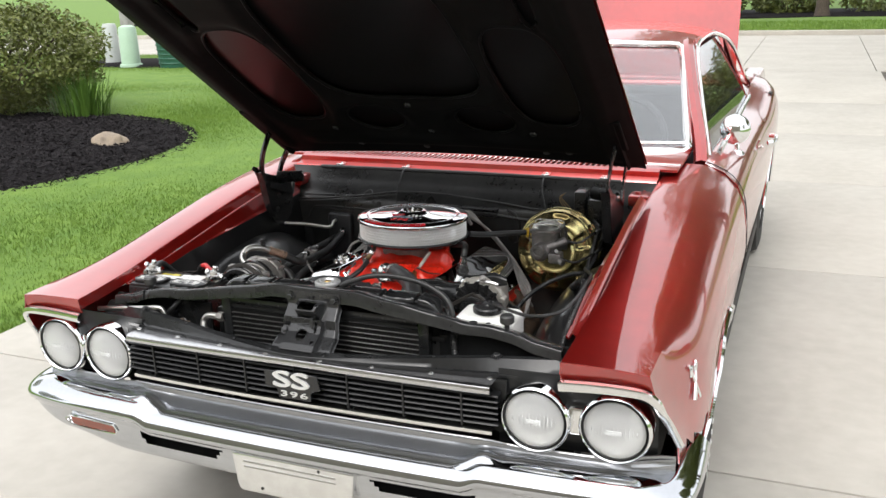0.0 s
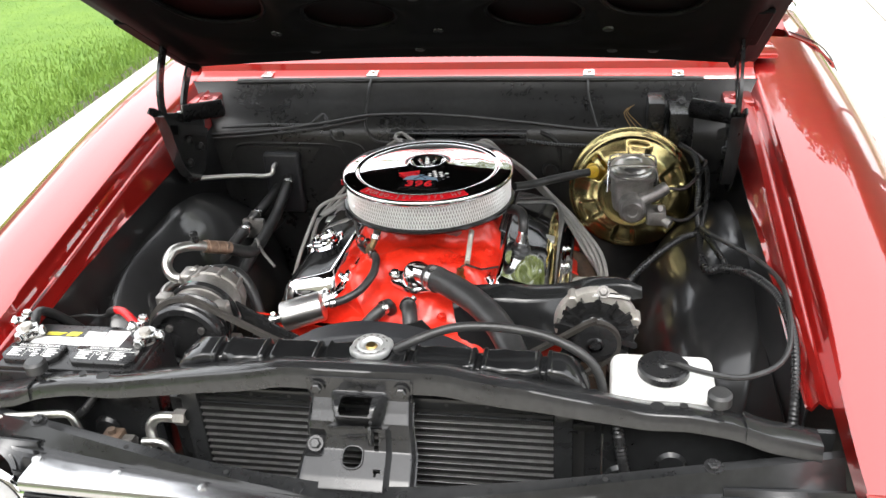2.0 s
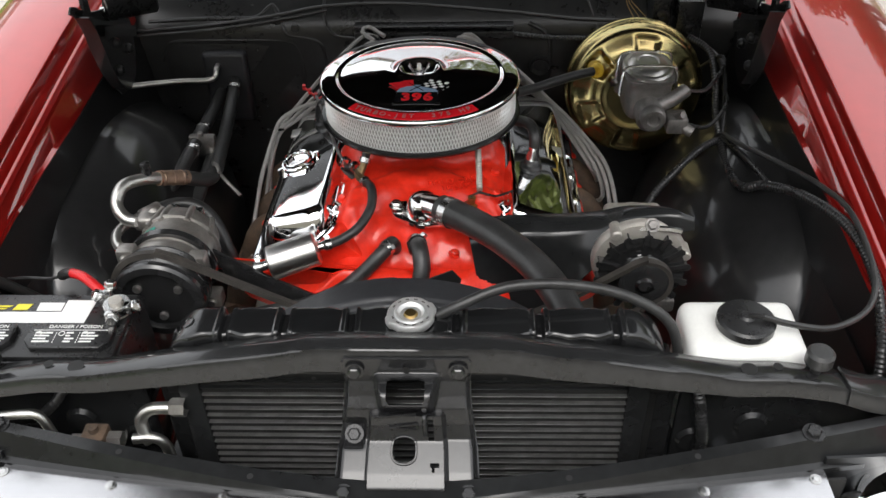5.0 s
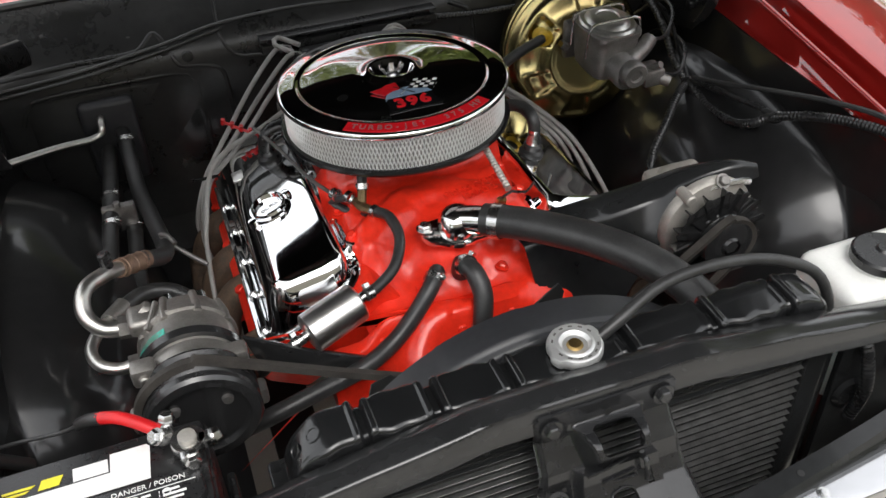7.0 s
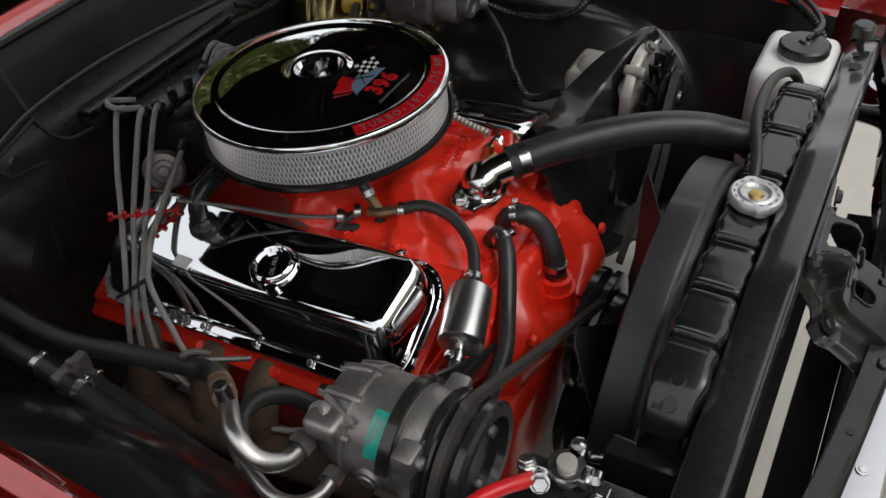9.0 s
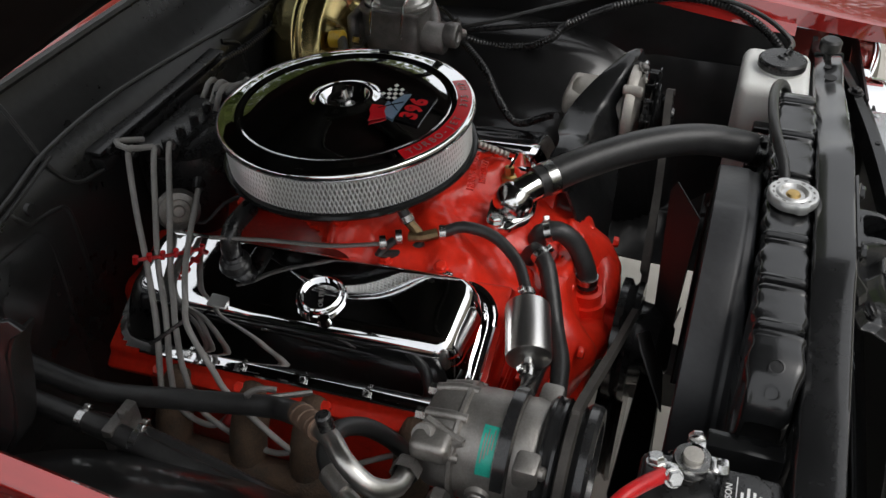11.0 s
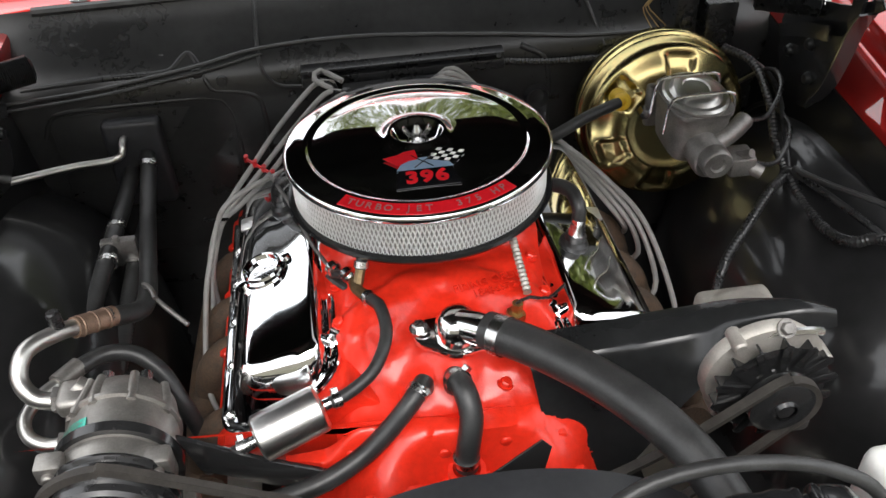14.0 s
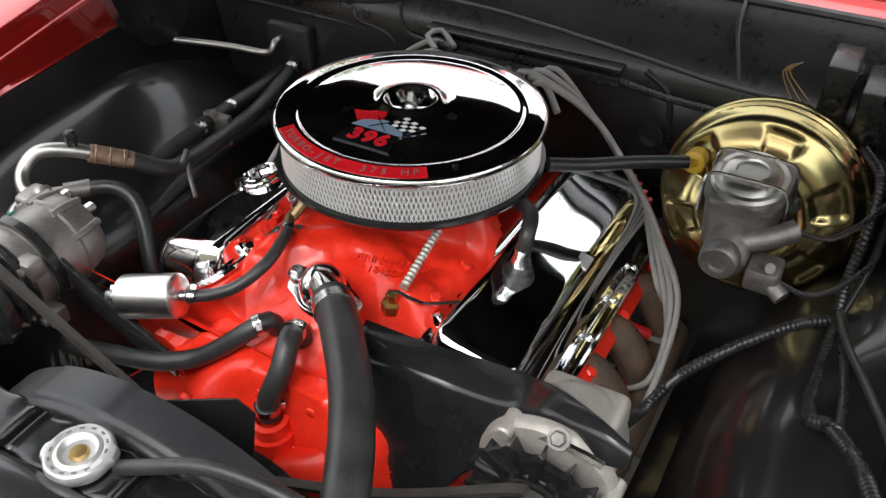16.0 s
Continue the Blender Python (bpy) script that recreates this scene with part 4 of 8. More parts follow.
def header(u, v):
    """v: 0 below the front lip, 1 lip, 2 foot of the slope, 3 crease, 4 rear edge, 5 down."""
    a = abs(u - CX)
    yl, yc, yr = -0.2535 + 0.10 * a + 0.05 * a * a, -0.2495 + 0.10 * a + 0.135 * a * a, -0.222 + 0.055 * a + 0.17 * a * a
    zl = 0.7605 - 0.006 * a
    zc = zl + 0.002 + 0.026 * sm(0.02, 0.52, a)
    rows = [(yl, zl - 0.008), (yl, zl), (yl + 0.35 * (yc - yl), zl + 0.002), (yc, zc), (yr, zc + 0.001), (yr + 0.003, zc - 0.03)]
    i = min(int(v), 4)
    y, z = V(rows[i]).lerp(V(rows[i + 1]), v - i)
    return V((u, y, z))


q = bmesh.new()
sheet(q, header, lin(-0.635, 0.66, 60), [0, 0.5, 0.9, 1, 1.1, 1.5, 2, 2.5, 2.92, 3, 3.08, 3.5, 3.9, 4, 4.1, 5], 0.003)
hdr = part("header_panel", q, SHEET_BLACK, car, "black header panel above the grille", 40)
for x in (-0.487, 0.49):
    q = bmesh.new()
    hexa(q, header(x, 3.55), (0, -0.1, 1), 0.009, 0.008, 0.013)
    part("bolt", q, PLASTIC, hdr)
for x in (-0.33, -0.17, 0.2, 0.35):
    q = bmesh.new()
    lathe(q, [(0.004, 0.0012), (0, 0.0012)], header(x, 3.4), (0, -0.1, 1), 10)
    part("hole", q, INNER_BLACK, hdr)

# splash pans below, with a slit between them
for y0, y1 in ((-0.143, -0.085), (-0.215, -0.163)):
    q = bmesh.new()
    sheet(q, lambda u, v: V((u, y0 + (y1 - y0) * v, 0.45 + 0.012 * math.sin(9 * u) * v)), lin(-0.60, 0.62, 30), lin(0, 1, 4), 0.003)
    part("splash_pan", q, INNER_BLACK, car, "dull black splash pan")

# grille
grille = part("grille", sheet(bmesh.new(), lambda u, v: V((u, head_front(u).y + 0.042, v)), lin(-0.50, 0.525, 30), lin(0.625, 0.75, 3), 0.004), INNER_BLACK, car, "black grille with thin horizontal bars")
q = bmesh.new()
sheet(q, lambda u, v: V((u, head_front(u).y + [0.062, 0.030, 0.004, -0.003, -0.006, -0.0065, -0.004, 0.004][int(v)] * (0.35 + 0.65 * sm(0.0, 0.4, abs(u - CX)) if v < 2 else 1), head_front(u).z + [-0.001, 0.0, 0.0005, -0.0015, -0.006, -0.014, -0.0180, -0.019][int(v)])), lin(-0.478, 0.502, 40), list(range(8)), 0.002)
tt = part("top_moulding", q, MOULDING, grille, "bright grille top moulding with screws")
for x in (-0.475, -0.337, -0.199, -0.061, 0.085, 0.215, 0.355, 0.488):
    p = head_front(x)
    q = bmesh.new()
    lathe(q, [(0, 0.0016), (0.0022, 0.0022), (0.0042, 0.0018), (0.0046, 0.0010), (0.0068, 0.0008), (0.0072, 0.0)], (x, p.y + 0.006 + 0.11 * abs(x - CX) ** 1.5, p.z + 0.0005), (0, -0.1, 1), 12)
    part("screw", q, STEEL, tt)
q = bmesh.new()
sheet(q, lambda u, v: V((u, head_front(u).y + [0.045, 0.012, 0.006, 0.006, 0.016][int(v)], [0.643, 0.643, 0.640, 0.632, 0.629][int(v)])), lin(-0.478, 0.502, 40), list(range(5)), 0.002)
part("bottom_moulding", q, TRIM, grille, "bright grille bottom moulding")
GRILLE_BLACK = mat("grille_grey", (0.014, 0.0145, 0.0155), 0.34, 0.1, var=0.2, vscale=30)
for k in range(6):
    z = 0.654 + 0.0138 * k
    q = bmesh.new()
    sheet(q, lambda u, v: V((u, head_front(u).y + [0.038, 0.012, 0.010, 0.012, 0.038][int(v)], z + [0.0025, 0.0025, 0.0, -0.0025, -0.0025][int(v)])), lin(-0.49, 0.515, 24), list(range(5)))
    part("bar", q, GRILLE_BLACK, grille)
for k in range(7):
    x = CX - 0.42 + 0.14 * k
    y = head_front(x).y
    q = bmesh.new()
    box(q, x - 0.002, x + 0.002, y + 0.008, y + 0.038, 0.646, 0.735)
    part("divider", q, GRILLE_BLACK, grille)
y = head_front(CX).y - 0.006
q = bmesh.new()
prism(q, [(-0.072, 0.034), (0.070, 0.034), (0.078, 0.000), (0.052, -0.010), (0.050, -0.033), (-0.036, -0.033), (-0.040, -0.010), (-0.072, -0.006)], 0.006, Matrix.Translation((CX, y + 0.004, 0.688)) @ pose(0, 0, 0, 90, 0, 0), 0.001, 1)
badge = part("badge", q, DECAL_BLACK, grille, "black grille badge with bright letters")
q = bmesh.new()
letters(q, "SS", 0.060, pose(CX, y - 0.003, 0.702, 90, 0, 0) @ Matrix.Diagonal((2.0, 0.95, 1, 1)), 0.003, 0.92)
letters(q, "SS", 0.060, pose(CX + 0.003, y - 0.0038, 0.7035, 90, 0, 0) @ Matrix.Diagonal((2.0, 0.95, 1, 1)), 0.003, 0.92)
letters(q, "396", 0.024, pose(CX + 0.007, y - 0.003, 0.667, 90, 0, 0) @ Matrix.Diagonal((2.0, 0.85, 1, 1)), 0.0015, 1.12)
part("lettering", q, BADGE_SILVER, badge, "bright raised letters SS and 396")

# headlights
for s in (-1, 1):
    X = side(s)
    q = bmesh.new()
    sheet(q, lambda u, v: V((X(0.49 + 0.345 * u), -0.188 + 0.02 * u + 0.03 * sm(0.75, 1, u), 0.592 + 0.178 * v)), lin(0, 1, 8), lin(0, 1, 4), 0.004)
    housing = part("lamp_housing", q, GRILLE_BLACK, car, "dark headlight housing")
    q = bmesh.new()
    box(q, min(X(0.635), X(0.70)), max(X(0.635), X(0.70)), -0.205, -0.18, 0.645, 0.71, 0.006)
    part("bridge", q, TRIM, housing)
    for x, y0, z in ((0.755, -0.208, 0.676), (0.583, -0.218, 0.678)):
        q = bmesh.new()
        lathe(q, [(0.064, -0.01), (0.068, 0.006), (0.073, 0.012), (0.0775, 0.008), (0.080, -0.004), (0.079, -0.04)], (X(x), y0, z), (0, -1, 0), 40)
        lamp = part("headlight", q, CHROME, car, "round sealed-beam headlight with chrome ring")
        q = bmesh.new()
        lathe(q, [(0.0685, 0.0), (0.0665, 0.004), (0.0665, 0.010)], (X(x), y0, z), (0, -1, 0), 40)
        part("gasket", q, RUBBER, lamp)
        q = bmesh.new()
        lathe(q, [(0.0675, -0.006), (0.05, -0.030), (0.03, -0.044), (0.0, -0.05)], (X(x), y0, z), (0, -1, 0), 32)
        # white bowl colour stands in for the light a silvered bowl would mirror
        part("reflector", q, WHITE_PLASTIC, lamp, "reflector bowl in white that stands in for mirrored light")
        q = bmesh.new()
        lathe(q, [(0.067, 0.0), (0.058, 0.008), (0.04, 0.015), (0.02, 0.019), (0, 0.020)], (X(x), y0, z), (0, -1, 0), 40)
        box(q, X(x) - 0.016, X(x) + 0.016, y0 - 0.021, y0 - 0.014, z - 0.006, z + 0.006, 0.002)
        lens = part("lens", q, LENS, lamp, "ribbed glass lens, brightness put in as milky white")
        lens.visible_shadow = False
        for k in range(13):
            q = bmesh.new()
            a = -0.048 + 0.008 * k
            hh = math.sqrt(max(0, 0.05 ** 2 - a * a)) * 0.8
            yy = y0 - 0.018 + 5.2 * a * a * 0.6
            tube(q, [(X(x) + a, yy + 0.004, z - hh), (X(x) + a, yy - 0.002, z), (X(x) + a, yy + 0.004, z + hh)], 0.0014, 5, 0.02)
            rib = part("rib", q, LENS, lamp)
            rib.visible_shadow = False

# front bumper: its line in plan, and its section
BUMP_LINE = spline([V((a, y, 0)) for a, y in ((-0.2, -0.2985), (0.0, -0.300), (0.2, -0.2985), (0.4, -0.2935), (0.6, -0.285), (0.74, -0.276), (0.83, -0.260), (0.885, -0.232), (0.914, -0.188), (0.926, -0.12), (0.928, -0.02), (0.926, 0.06))], 0.01)
BUMP_LINE = [p for p in BUMP_LINE if p.x >= 0]
BUMP_SEC = [(0.088, 0.540), (0.074, 0.5475), (0.058, 0.5505), (0.040, 0.5505), (0.028, 0.5480), (0.018, 0.5430), (0.009, 0.5355), (0.003, 0.5265), (0.0, 0.5180), (0.003, 0.5115), (0.010, 0.5065), (0.015, 0.499), (0.018, 0.486), (0.022, 0.462), (0.027, 0.438), (0.034, 0.424), (0.048, 0.418), (0.075, 0.416)]


def bump_y(x):
    return lerp_row([(p.x, p.y) for p in BUMP_LINE], abs(x - CX))


def bumper(u, v):
    """u: signed place along the line in plan, v: place along the section."""
    k = min(abs(u), len(BUMP_LINE) - 1.001)
    p, e = BUMP_LINE[int(k)].lerp(BUMP_LINE[int(k) + 1], k - int(k)), BUMP_LINE[int(k) + 1] - BUMP_LINE[int(k)]
    inward = V((-e.y, e.x, 0)).normalized()
    i = min(int(v), len(BUMP_SEC) - 2)
    d, z = V(BUMP_SEC[i]).lerp(V(BUMP_SEC[i + 1]), v - i)
    a = p.x
    step = sm(0.425, 0.475, a)
    # beyond the step the top sits higher and its blade is rounder
    if v < 9:
        z += 0.020 * step + 0.010 * sm(0.40, 0.44, a) * sm(0.52, 0.46, a) * (1 if v < 4 else 0)
        d += 0.010 * step * sm(9, 3, v)
    else:
        z += 0.020 * step * max(0.0, 1 - (v - 9) / 4)
    # the lower edge rises to the ends
    z = z + (0.515 - z) * (0.30 * sm(0.52, 0.74, a) + 0.45 * sm(0.74, 0.92, a)) * (1 if v > 9 else 0.0)
    z -= 0.012 * sm(0.80, 0.93, a) * (1 if v < 9 else 0) + 0.010 * sm(0.90, 0.93, a) * sm(3, 0, v)
    q = p + inward * d
    return V((CX + math.copysign(q.x, u), q.y, z))


NB = len(BUMP_LINE) - 1
q = bmesh.new()
bumper_us = sorted(set([s * i * NB / 110 for i in range(1, 110) for s in (-1, 1)] + [0.001, -NB + 0.01, NB - 0.01]))


def air_gap(u, v):
    a = bumper(u, 12).x - CX
    return 11.4 < v < 13.1 and 0.195 + 0.02 * (v - 11.4) < abs(a) < 0.475 - 0.02 * (v - 11.4)


sheet(q, bumper, bumper_us, [i / 2 for i in range(35)], 0.004, air_gap)
bumper_ob = part("bumper", q, BUMPER_CHROME, car, "polished chrome front bumper with two air slots", 55)
for s in (-1, 1):
    X = side(s)
    q = bmesh.new()
    x0, x1 = sorted((X(0.17), X(0.50)))
    sheet(q, lambda u, v: V((u, bump_y(u) + 0.058, v)), lin(x0, x1, 8), [0.428, 0.53], 0.004)
    part("air_slot", q, INNER_BLACK, bumper_ob)
    q = bmesh.new()
    x0, x1 = sorted((X(0.555), X(0.705)))
    sheet(q, lambda u, v: V((u, bump_y(u) + 0.0105 + (0.497 - v) * 0.20, v)), lin(x0, x1, 8), [0.472, 0.484, 0.497], 0.006)
    part("turn_signal", q, AMBER, bumper_ob, "amber turn signal lens")
    q = bmesh.new()
    loop = [(X(0.553), 0.4985), (X(0.707), 0.4985), (X(0.707), 0.4705), (X(0.553), 0.4705), (X(0.553), 0.4985)]
    tube(q, [(x, bump_y(x) + 0.0105 + (0.497 - z) * 0.20, z) for x, z in loop], 0.0025, 6, 0.05)
    part("signal_bezel", q, TRIM, bumper_ob)
    for x, z in ((0.178, 0.500), (0.492, 0.512)):
        q = bmesh.new()
        lathe(q, [(0, 0.005), (0.007, 0.004), (0.010, 0)], (X(x), bump_y(X(x)) + 0.018, z), (0, -1, 0.2), 14)
        part("bumper_bolt", q, STEEL, bumper_ob)
q = bmesh.new()
mp = Matrix(((1, 0, 0, CX), (0, 0, 1, bump_y(CX) + 0.004), (0, 1, 0, 0), (0, 0, 0, 1)))
prism(q, [(-0.168, 0.500), (0.168, 0.500), (0.158, 0.408), (0.148, 0.398), (-0.148, 0.398), (-0.158, 0.408)], 0.014, mp, 0.004)
mount = part("plate_mount", q, TRIM, bumper_ob, "blank silver plate mount")
q = bmesh.new()
for z in (0.482, 0.468):
    tube(q, [(CX - 0.135, bump_y(CX) + 0.0045, z), (CX + 0.12, bump_y(CX) + 0.0045, z)], 0.003, 6, 0.1)
part("pressed_rib", q, TRIM, mount)
for x, z in ((-0.088, 0.414), (0.088, 0.414), (0.075, 0.492)):
    q = bmesh.new()
    lathe(q, [(0.004, 0.0008), (0, 0.0008)], (CX + x, bump_y(CX) + 0.004, z), (0, -1, 0), 10)
    part("plate_hole", q, INNER_BLACK, mount)
# painted filler panel with pressed steps between grille, lamps and bumper
q = bmesh.new()
FILL = [(0.0, 0.624), (0.15, 0.617), (0.22, 0.604), (0.45, 0.598), (0.52, 0.588), (0.8, 0.572), (1.0, 0.538)]


def filler(u, v):
    a = abs(u - CX)
    i = int(v)
    k, z = FILL[i]
    y0 = head_front(u).y - 0.004 + 0.030 * sm(0.46, 0.53, a) + 0.05 * sm(0.72, 0.86, a)
    y1 = bump_y(u) + 0.080 + 0.012 * sm(0.80, 0.88, a)
    return V((u, y0 + (y1 - y0) * k, z - 0.024 * sm(0.46, 0.54, a) * (1 - k) + 0.016 * sm(0.44, 0.50, a) * k))


sheet(q, filler, lin(CX - 0.875, CX + 0.875, 60), list(range(len(FILL))), 0.003)
part("valance", q, FILLER, bumper_ob, "satin grey filler panel between grille and bumper", 25)

# ---- hood ----
H0, HA = V((CX, 0.800, 1.012)), radians(34.4)
hd, hn = V((0, -math.cos(HA), math.sin(HA))), V((0, math.sin(HA), math.cos(HA)))


def hp(x, s, n):
    """A point x across, s metres up along the raised hood, n above its underside."""
    return H0 + V((x, 0, 0)) + hd * s + hn * n


def crown(x, s):
    return 0.030 * (1 - (x / 0.66) ** 2) - 0.05 * sm(0.95, 1.17, s)


q = bmesh.new()
sheet(q, lambda x, s: hp(x, s, 0.024 + crown(x, s)), lin(-0.636, 0.636, 30), lin(0.0, 1.17, 30), 0.002)
hood = part("hood", q, BODY_RED, car, "raised red hood, black underneath")
# the openings of the pressed inner frame: centre, size, squareness
OPENINGS = [(0.0, 0.72, 0.265, 0.315, 4.0), (-0.405, 0.53, 0.105, 0.27, 3.0), (0.405, 0.53, 0.105, 0.27, 3.0), (-0.165, 0.272, 0.092, 0.088, 2.0), (0.193, 0.272, 0.092, 0.088, 2.0),
            (-0.47, 0.90, 0.022, 0.10, 2.5), (0.47, 0.90, 0.022, 0.10, 2.5)]


def depth_in(x, s):
    """Under 1 inside an opening."""
    return min((abs(x - cx) / rx) ** p + (abs(s - cs) / rs) ** p for cx, cs, rx, rs, p in OPENINGS)


def under(x, s):
    a = abs(x)
    rim = 0.016 * sm(0.64, 0.60, a) * sm(0.0, 0.04, s) * sm(1.17, 1.11, s)
    rib = 0.012 * sm(0.535, 0.555, a) * sm(0.600, 0.580, a) * sm(0.05, 0.12, s)
    dish = 0.014 * sm(1.9, 1.0, depth_in(x, s))
    bow = 0.010 * sm(0.10, 0.13, s) * sm(0.19, 0.16, s) * sm(0.50, 0.42, a)
    return hp(x, s, 0.012 - rim - rib - bow + dish + crown(x, s) * 0.8)


q = bmesh.new()
sheet(q, under, lin(-0.634, 0.634, 110), lin(0.0, 1.165, 100), 0.003, lambda x, s: depth_in(x, s) < 1)
part("inner_panel", q, HOOD_RIM, hood, "glossy black hood inner frame with cut-outs", 45)
q = bmesh.new()
sheet(q, lambda x, s: hp(x, s, 0.020 + crown(x, s)), lin(-0.29, 0.29, 14), lin(0.05, 1.07, 16), 0.001)
part("center_skin", q, HOOD_INNER, hood, "matte black inside of the hood skin")
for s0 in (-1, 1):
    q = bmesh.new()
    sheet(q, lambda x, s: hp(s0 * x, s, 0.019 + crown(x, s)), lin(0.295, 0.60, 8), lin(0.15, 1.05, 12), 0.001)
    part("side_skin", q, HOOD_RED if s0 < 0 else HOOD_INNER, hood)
for cx, cs, rx, rs, p in OPENINGS:
    q = bmesh.new()
    loop = []
    for a in lin(0, 2 * math.pi, 48):
        c, n = math.cos(a), math.sin(a)
        x, s = cx + rx * math.copysign(abs(c) ** (2 / p), c), cs + rs * math.copysign(abs(n) ** (2 / p), n)
        loop.append(under(x, s))
    tube(q, loop, 0.005, 8, 0.02)
    part("lip", q, HOOD_INNER, hood)
for x, s in ((0.0, 0.21), (-0.33, 0.22), (0.33, 0.22), (-0.28, 0.12), (0.42, 0.12), (-0.06, 0.09), (0.34, 0.09), (-0.02, 0.37)):
    q = bmesh.new()
    lathe(q, [(0.012, 0), (0.010, 0.006), (0, 0.007)], under(x, s) + hn * 0.001, -hn, 14)
    part("plug", q, PLASTIC, hood)
# hinges: bell-shaped side plate with a horn, two flat arms, a thick coil spring
def bar(q, pts, w, h):
    """A flat bar along pts in the plane across the car, w wide and h thick."""
    line = spline(pts, 0.012)
    t = bmesh.new()
    rows = []
    for i, p in enumerate(line):
        d = (line[min(i + 1, len(line) - 1)] - line[max(i - 1, 0)]).normalized()
        n = V((1, 0, 0)).cross(d).normalized()
        rows.append([t.verts.new(p + V((e * h / 2, 0, 0)) + n * g * w / 2) for e, g in ((-1, -1), (1, -1), (1, 1), (-1, 1))])
    for a, c in zip(rows, rows[1:]):
        for i in range(4):
            t.faces.new((a[i], a[(i + 1) % 4], c[(i + 1) % 4], c[i]))
    t.faces.new(rows[0][::-1])
    t.faces.new(rows[-1])
    bmesh.ops.recalc_face_normals(t, faces=t.faces[:])
    return merge(q, t)


for s in (-1, 1):
    X = side(s)
    xo = X(0.580)
    q = bmesh.new()
    plate = [(0.500, 1.022), (0.512, 1.030), (0.530, 1.022), (0.560, 1.000), (0.600, 0.985), (0.640, 0.972), (0.690, 0.955), (0.725, 0.935), (0.735, 0.900), (0.725, 0.850), (0.700, 0.812), (0.660, 0.800), (0.615, 0.812), (0.585, 0.845), (0.562, 0.880), (0.545, 0.930), (0.532, 0.985), (0.518, 1.008)]
    prism(q, plate, 0.005, Matrix(((0, 0, 1, xo - 0.0025), (1, 0, 0, 0), (0, 1, 0, 0), (0, 0, 0, 1))), 0.001, 1)
    hinge = part("hood_hinge", q, BLACK, car, "black sprung hood hinge")
    # flange bent inwards along the plate's front edge
    q = bmesh.new()
    edge = spline([V((0, y, z)) for y, z in ((0.518, 1.010), (0.533, 0.980), (0.546, 0.930), (0.563, 0.880), (0.586, 0.845))], 0.012)
    sheet(q, lambda i, v: V((xo - s * v, edge[i].y, edge[i].z)), list(range(len(edge))), [0.0, 0.012, 0.024], 0.003)
    part("flange", q, BLACK, hinge)
    q = bmesh.new()
    bar(q, [(X(0.570), 0.545, 0.975), (X(0.572), 0.548, 1.03), (X(0.574), 0.575, 1.08), (X(0.578), 0.628, 1.132)], 0.022, 0.006)
    part("arm", q, BLACK, hinge)
    q = bmesh.new()
    bar(q, [(X(0.590), 0.665, 0.950), (X(0.588), 0.690, 1.000), (X(0.586), 0.745, 1.055)], 0.022, 0.006)
    part("arm", q, BLACK, hinge)
    q = bmesh.new()
    bar(q, [(X(0.560), 0.575, 0.955), (X(0.560), 0.640, 0.930), (X(0.560), 0.700, 0.900)], 0.020, 0.005)
    part("link", q, BLACK, hinge)
    q = bmesh.new()
    sx = V((X(0.578), 0.640, 0.968))
    lathe(q, [(0, 0.010), (0.013, 0.010), (0.014, 0.0)] + [(0.0178 + 0.0020 * math.sin(math.pi * (i % 4) / 2) ** 2, 0.001 + 0.0012 * i) for i in range(73)] + [(0.014, 0.090), (0, 0.090)], sx, (-s, 0.55, -0.02), 24)
    spring = part("spring", q, PLASTIC, hinge, "thick black hinge spring")
    q = bmesh.new()
    hexa(q, sx + V((s * 0.001, -0.004, 0.002)), (s, -0.55, 0.02), 0.006, 0.008)
    part("spring_hook", q, STEEL, spring)
    for y, z in ((0.548, 0.985), (0.668, 0.948), (0.640, 0.905), (0.690, 0.870), (0.625, 0.858)):
        q = bmesh.new()
        lathe(q, [(0, 0.009), (0.007, 0.008), (0.010, 0.002), (0.010, 0.0)], (xo - s * 0.003, y, z), (-s, 0, 0), 12)
        part("pivot", q, PLASTIC, hinge)
    q = bmesh.new()
    tube(q, [hp(s * 0.585, 0.04, -0.004), hp(s * 0.585, 0.36, -0.004)], 0.011, 6, 0.1)
    box(q, -0.016, 0.016, -0.09, 0.09, -0.004, 0.006, 0.003, 1, Matrix.Translation(hp(s * 0.592, 0.27, -0.008)) @ Matrix(((1, 0, 0, 0), (0, hd.y, hn.y, 0), (0, hd.z, hn.z, 0), (0, 0, 0, 1))))
    part("hood_strap", q, HOOD_RIM, hinge)

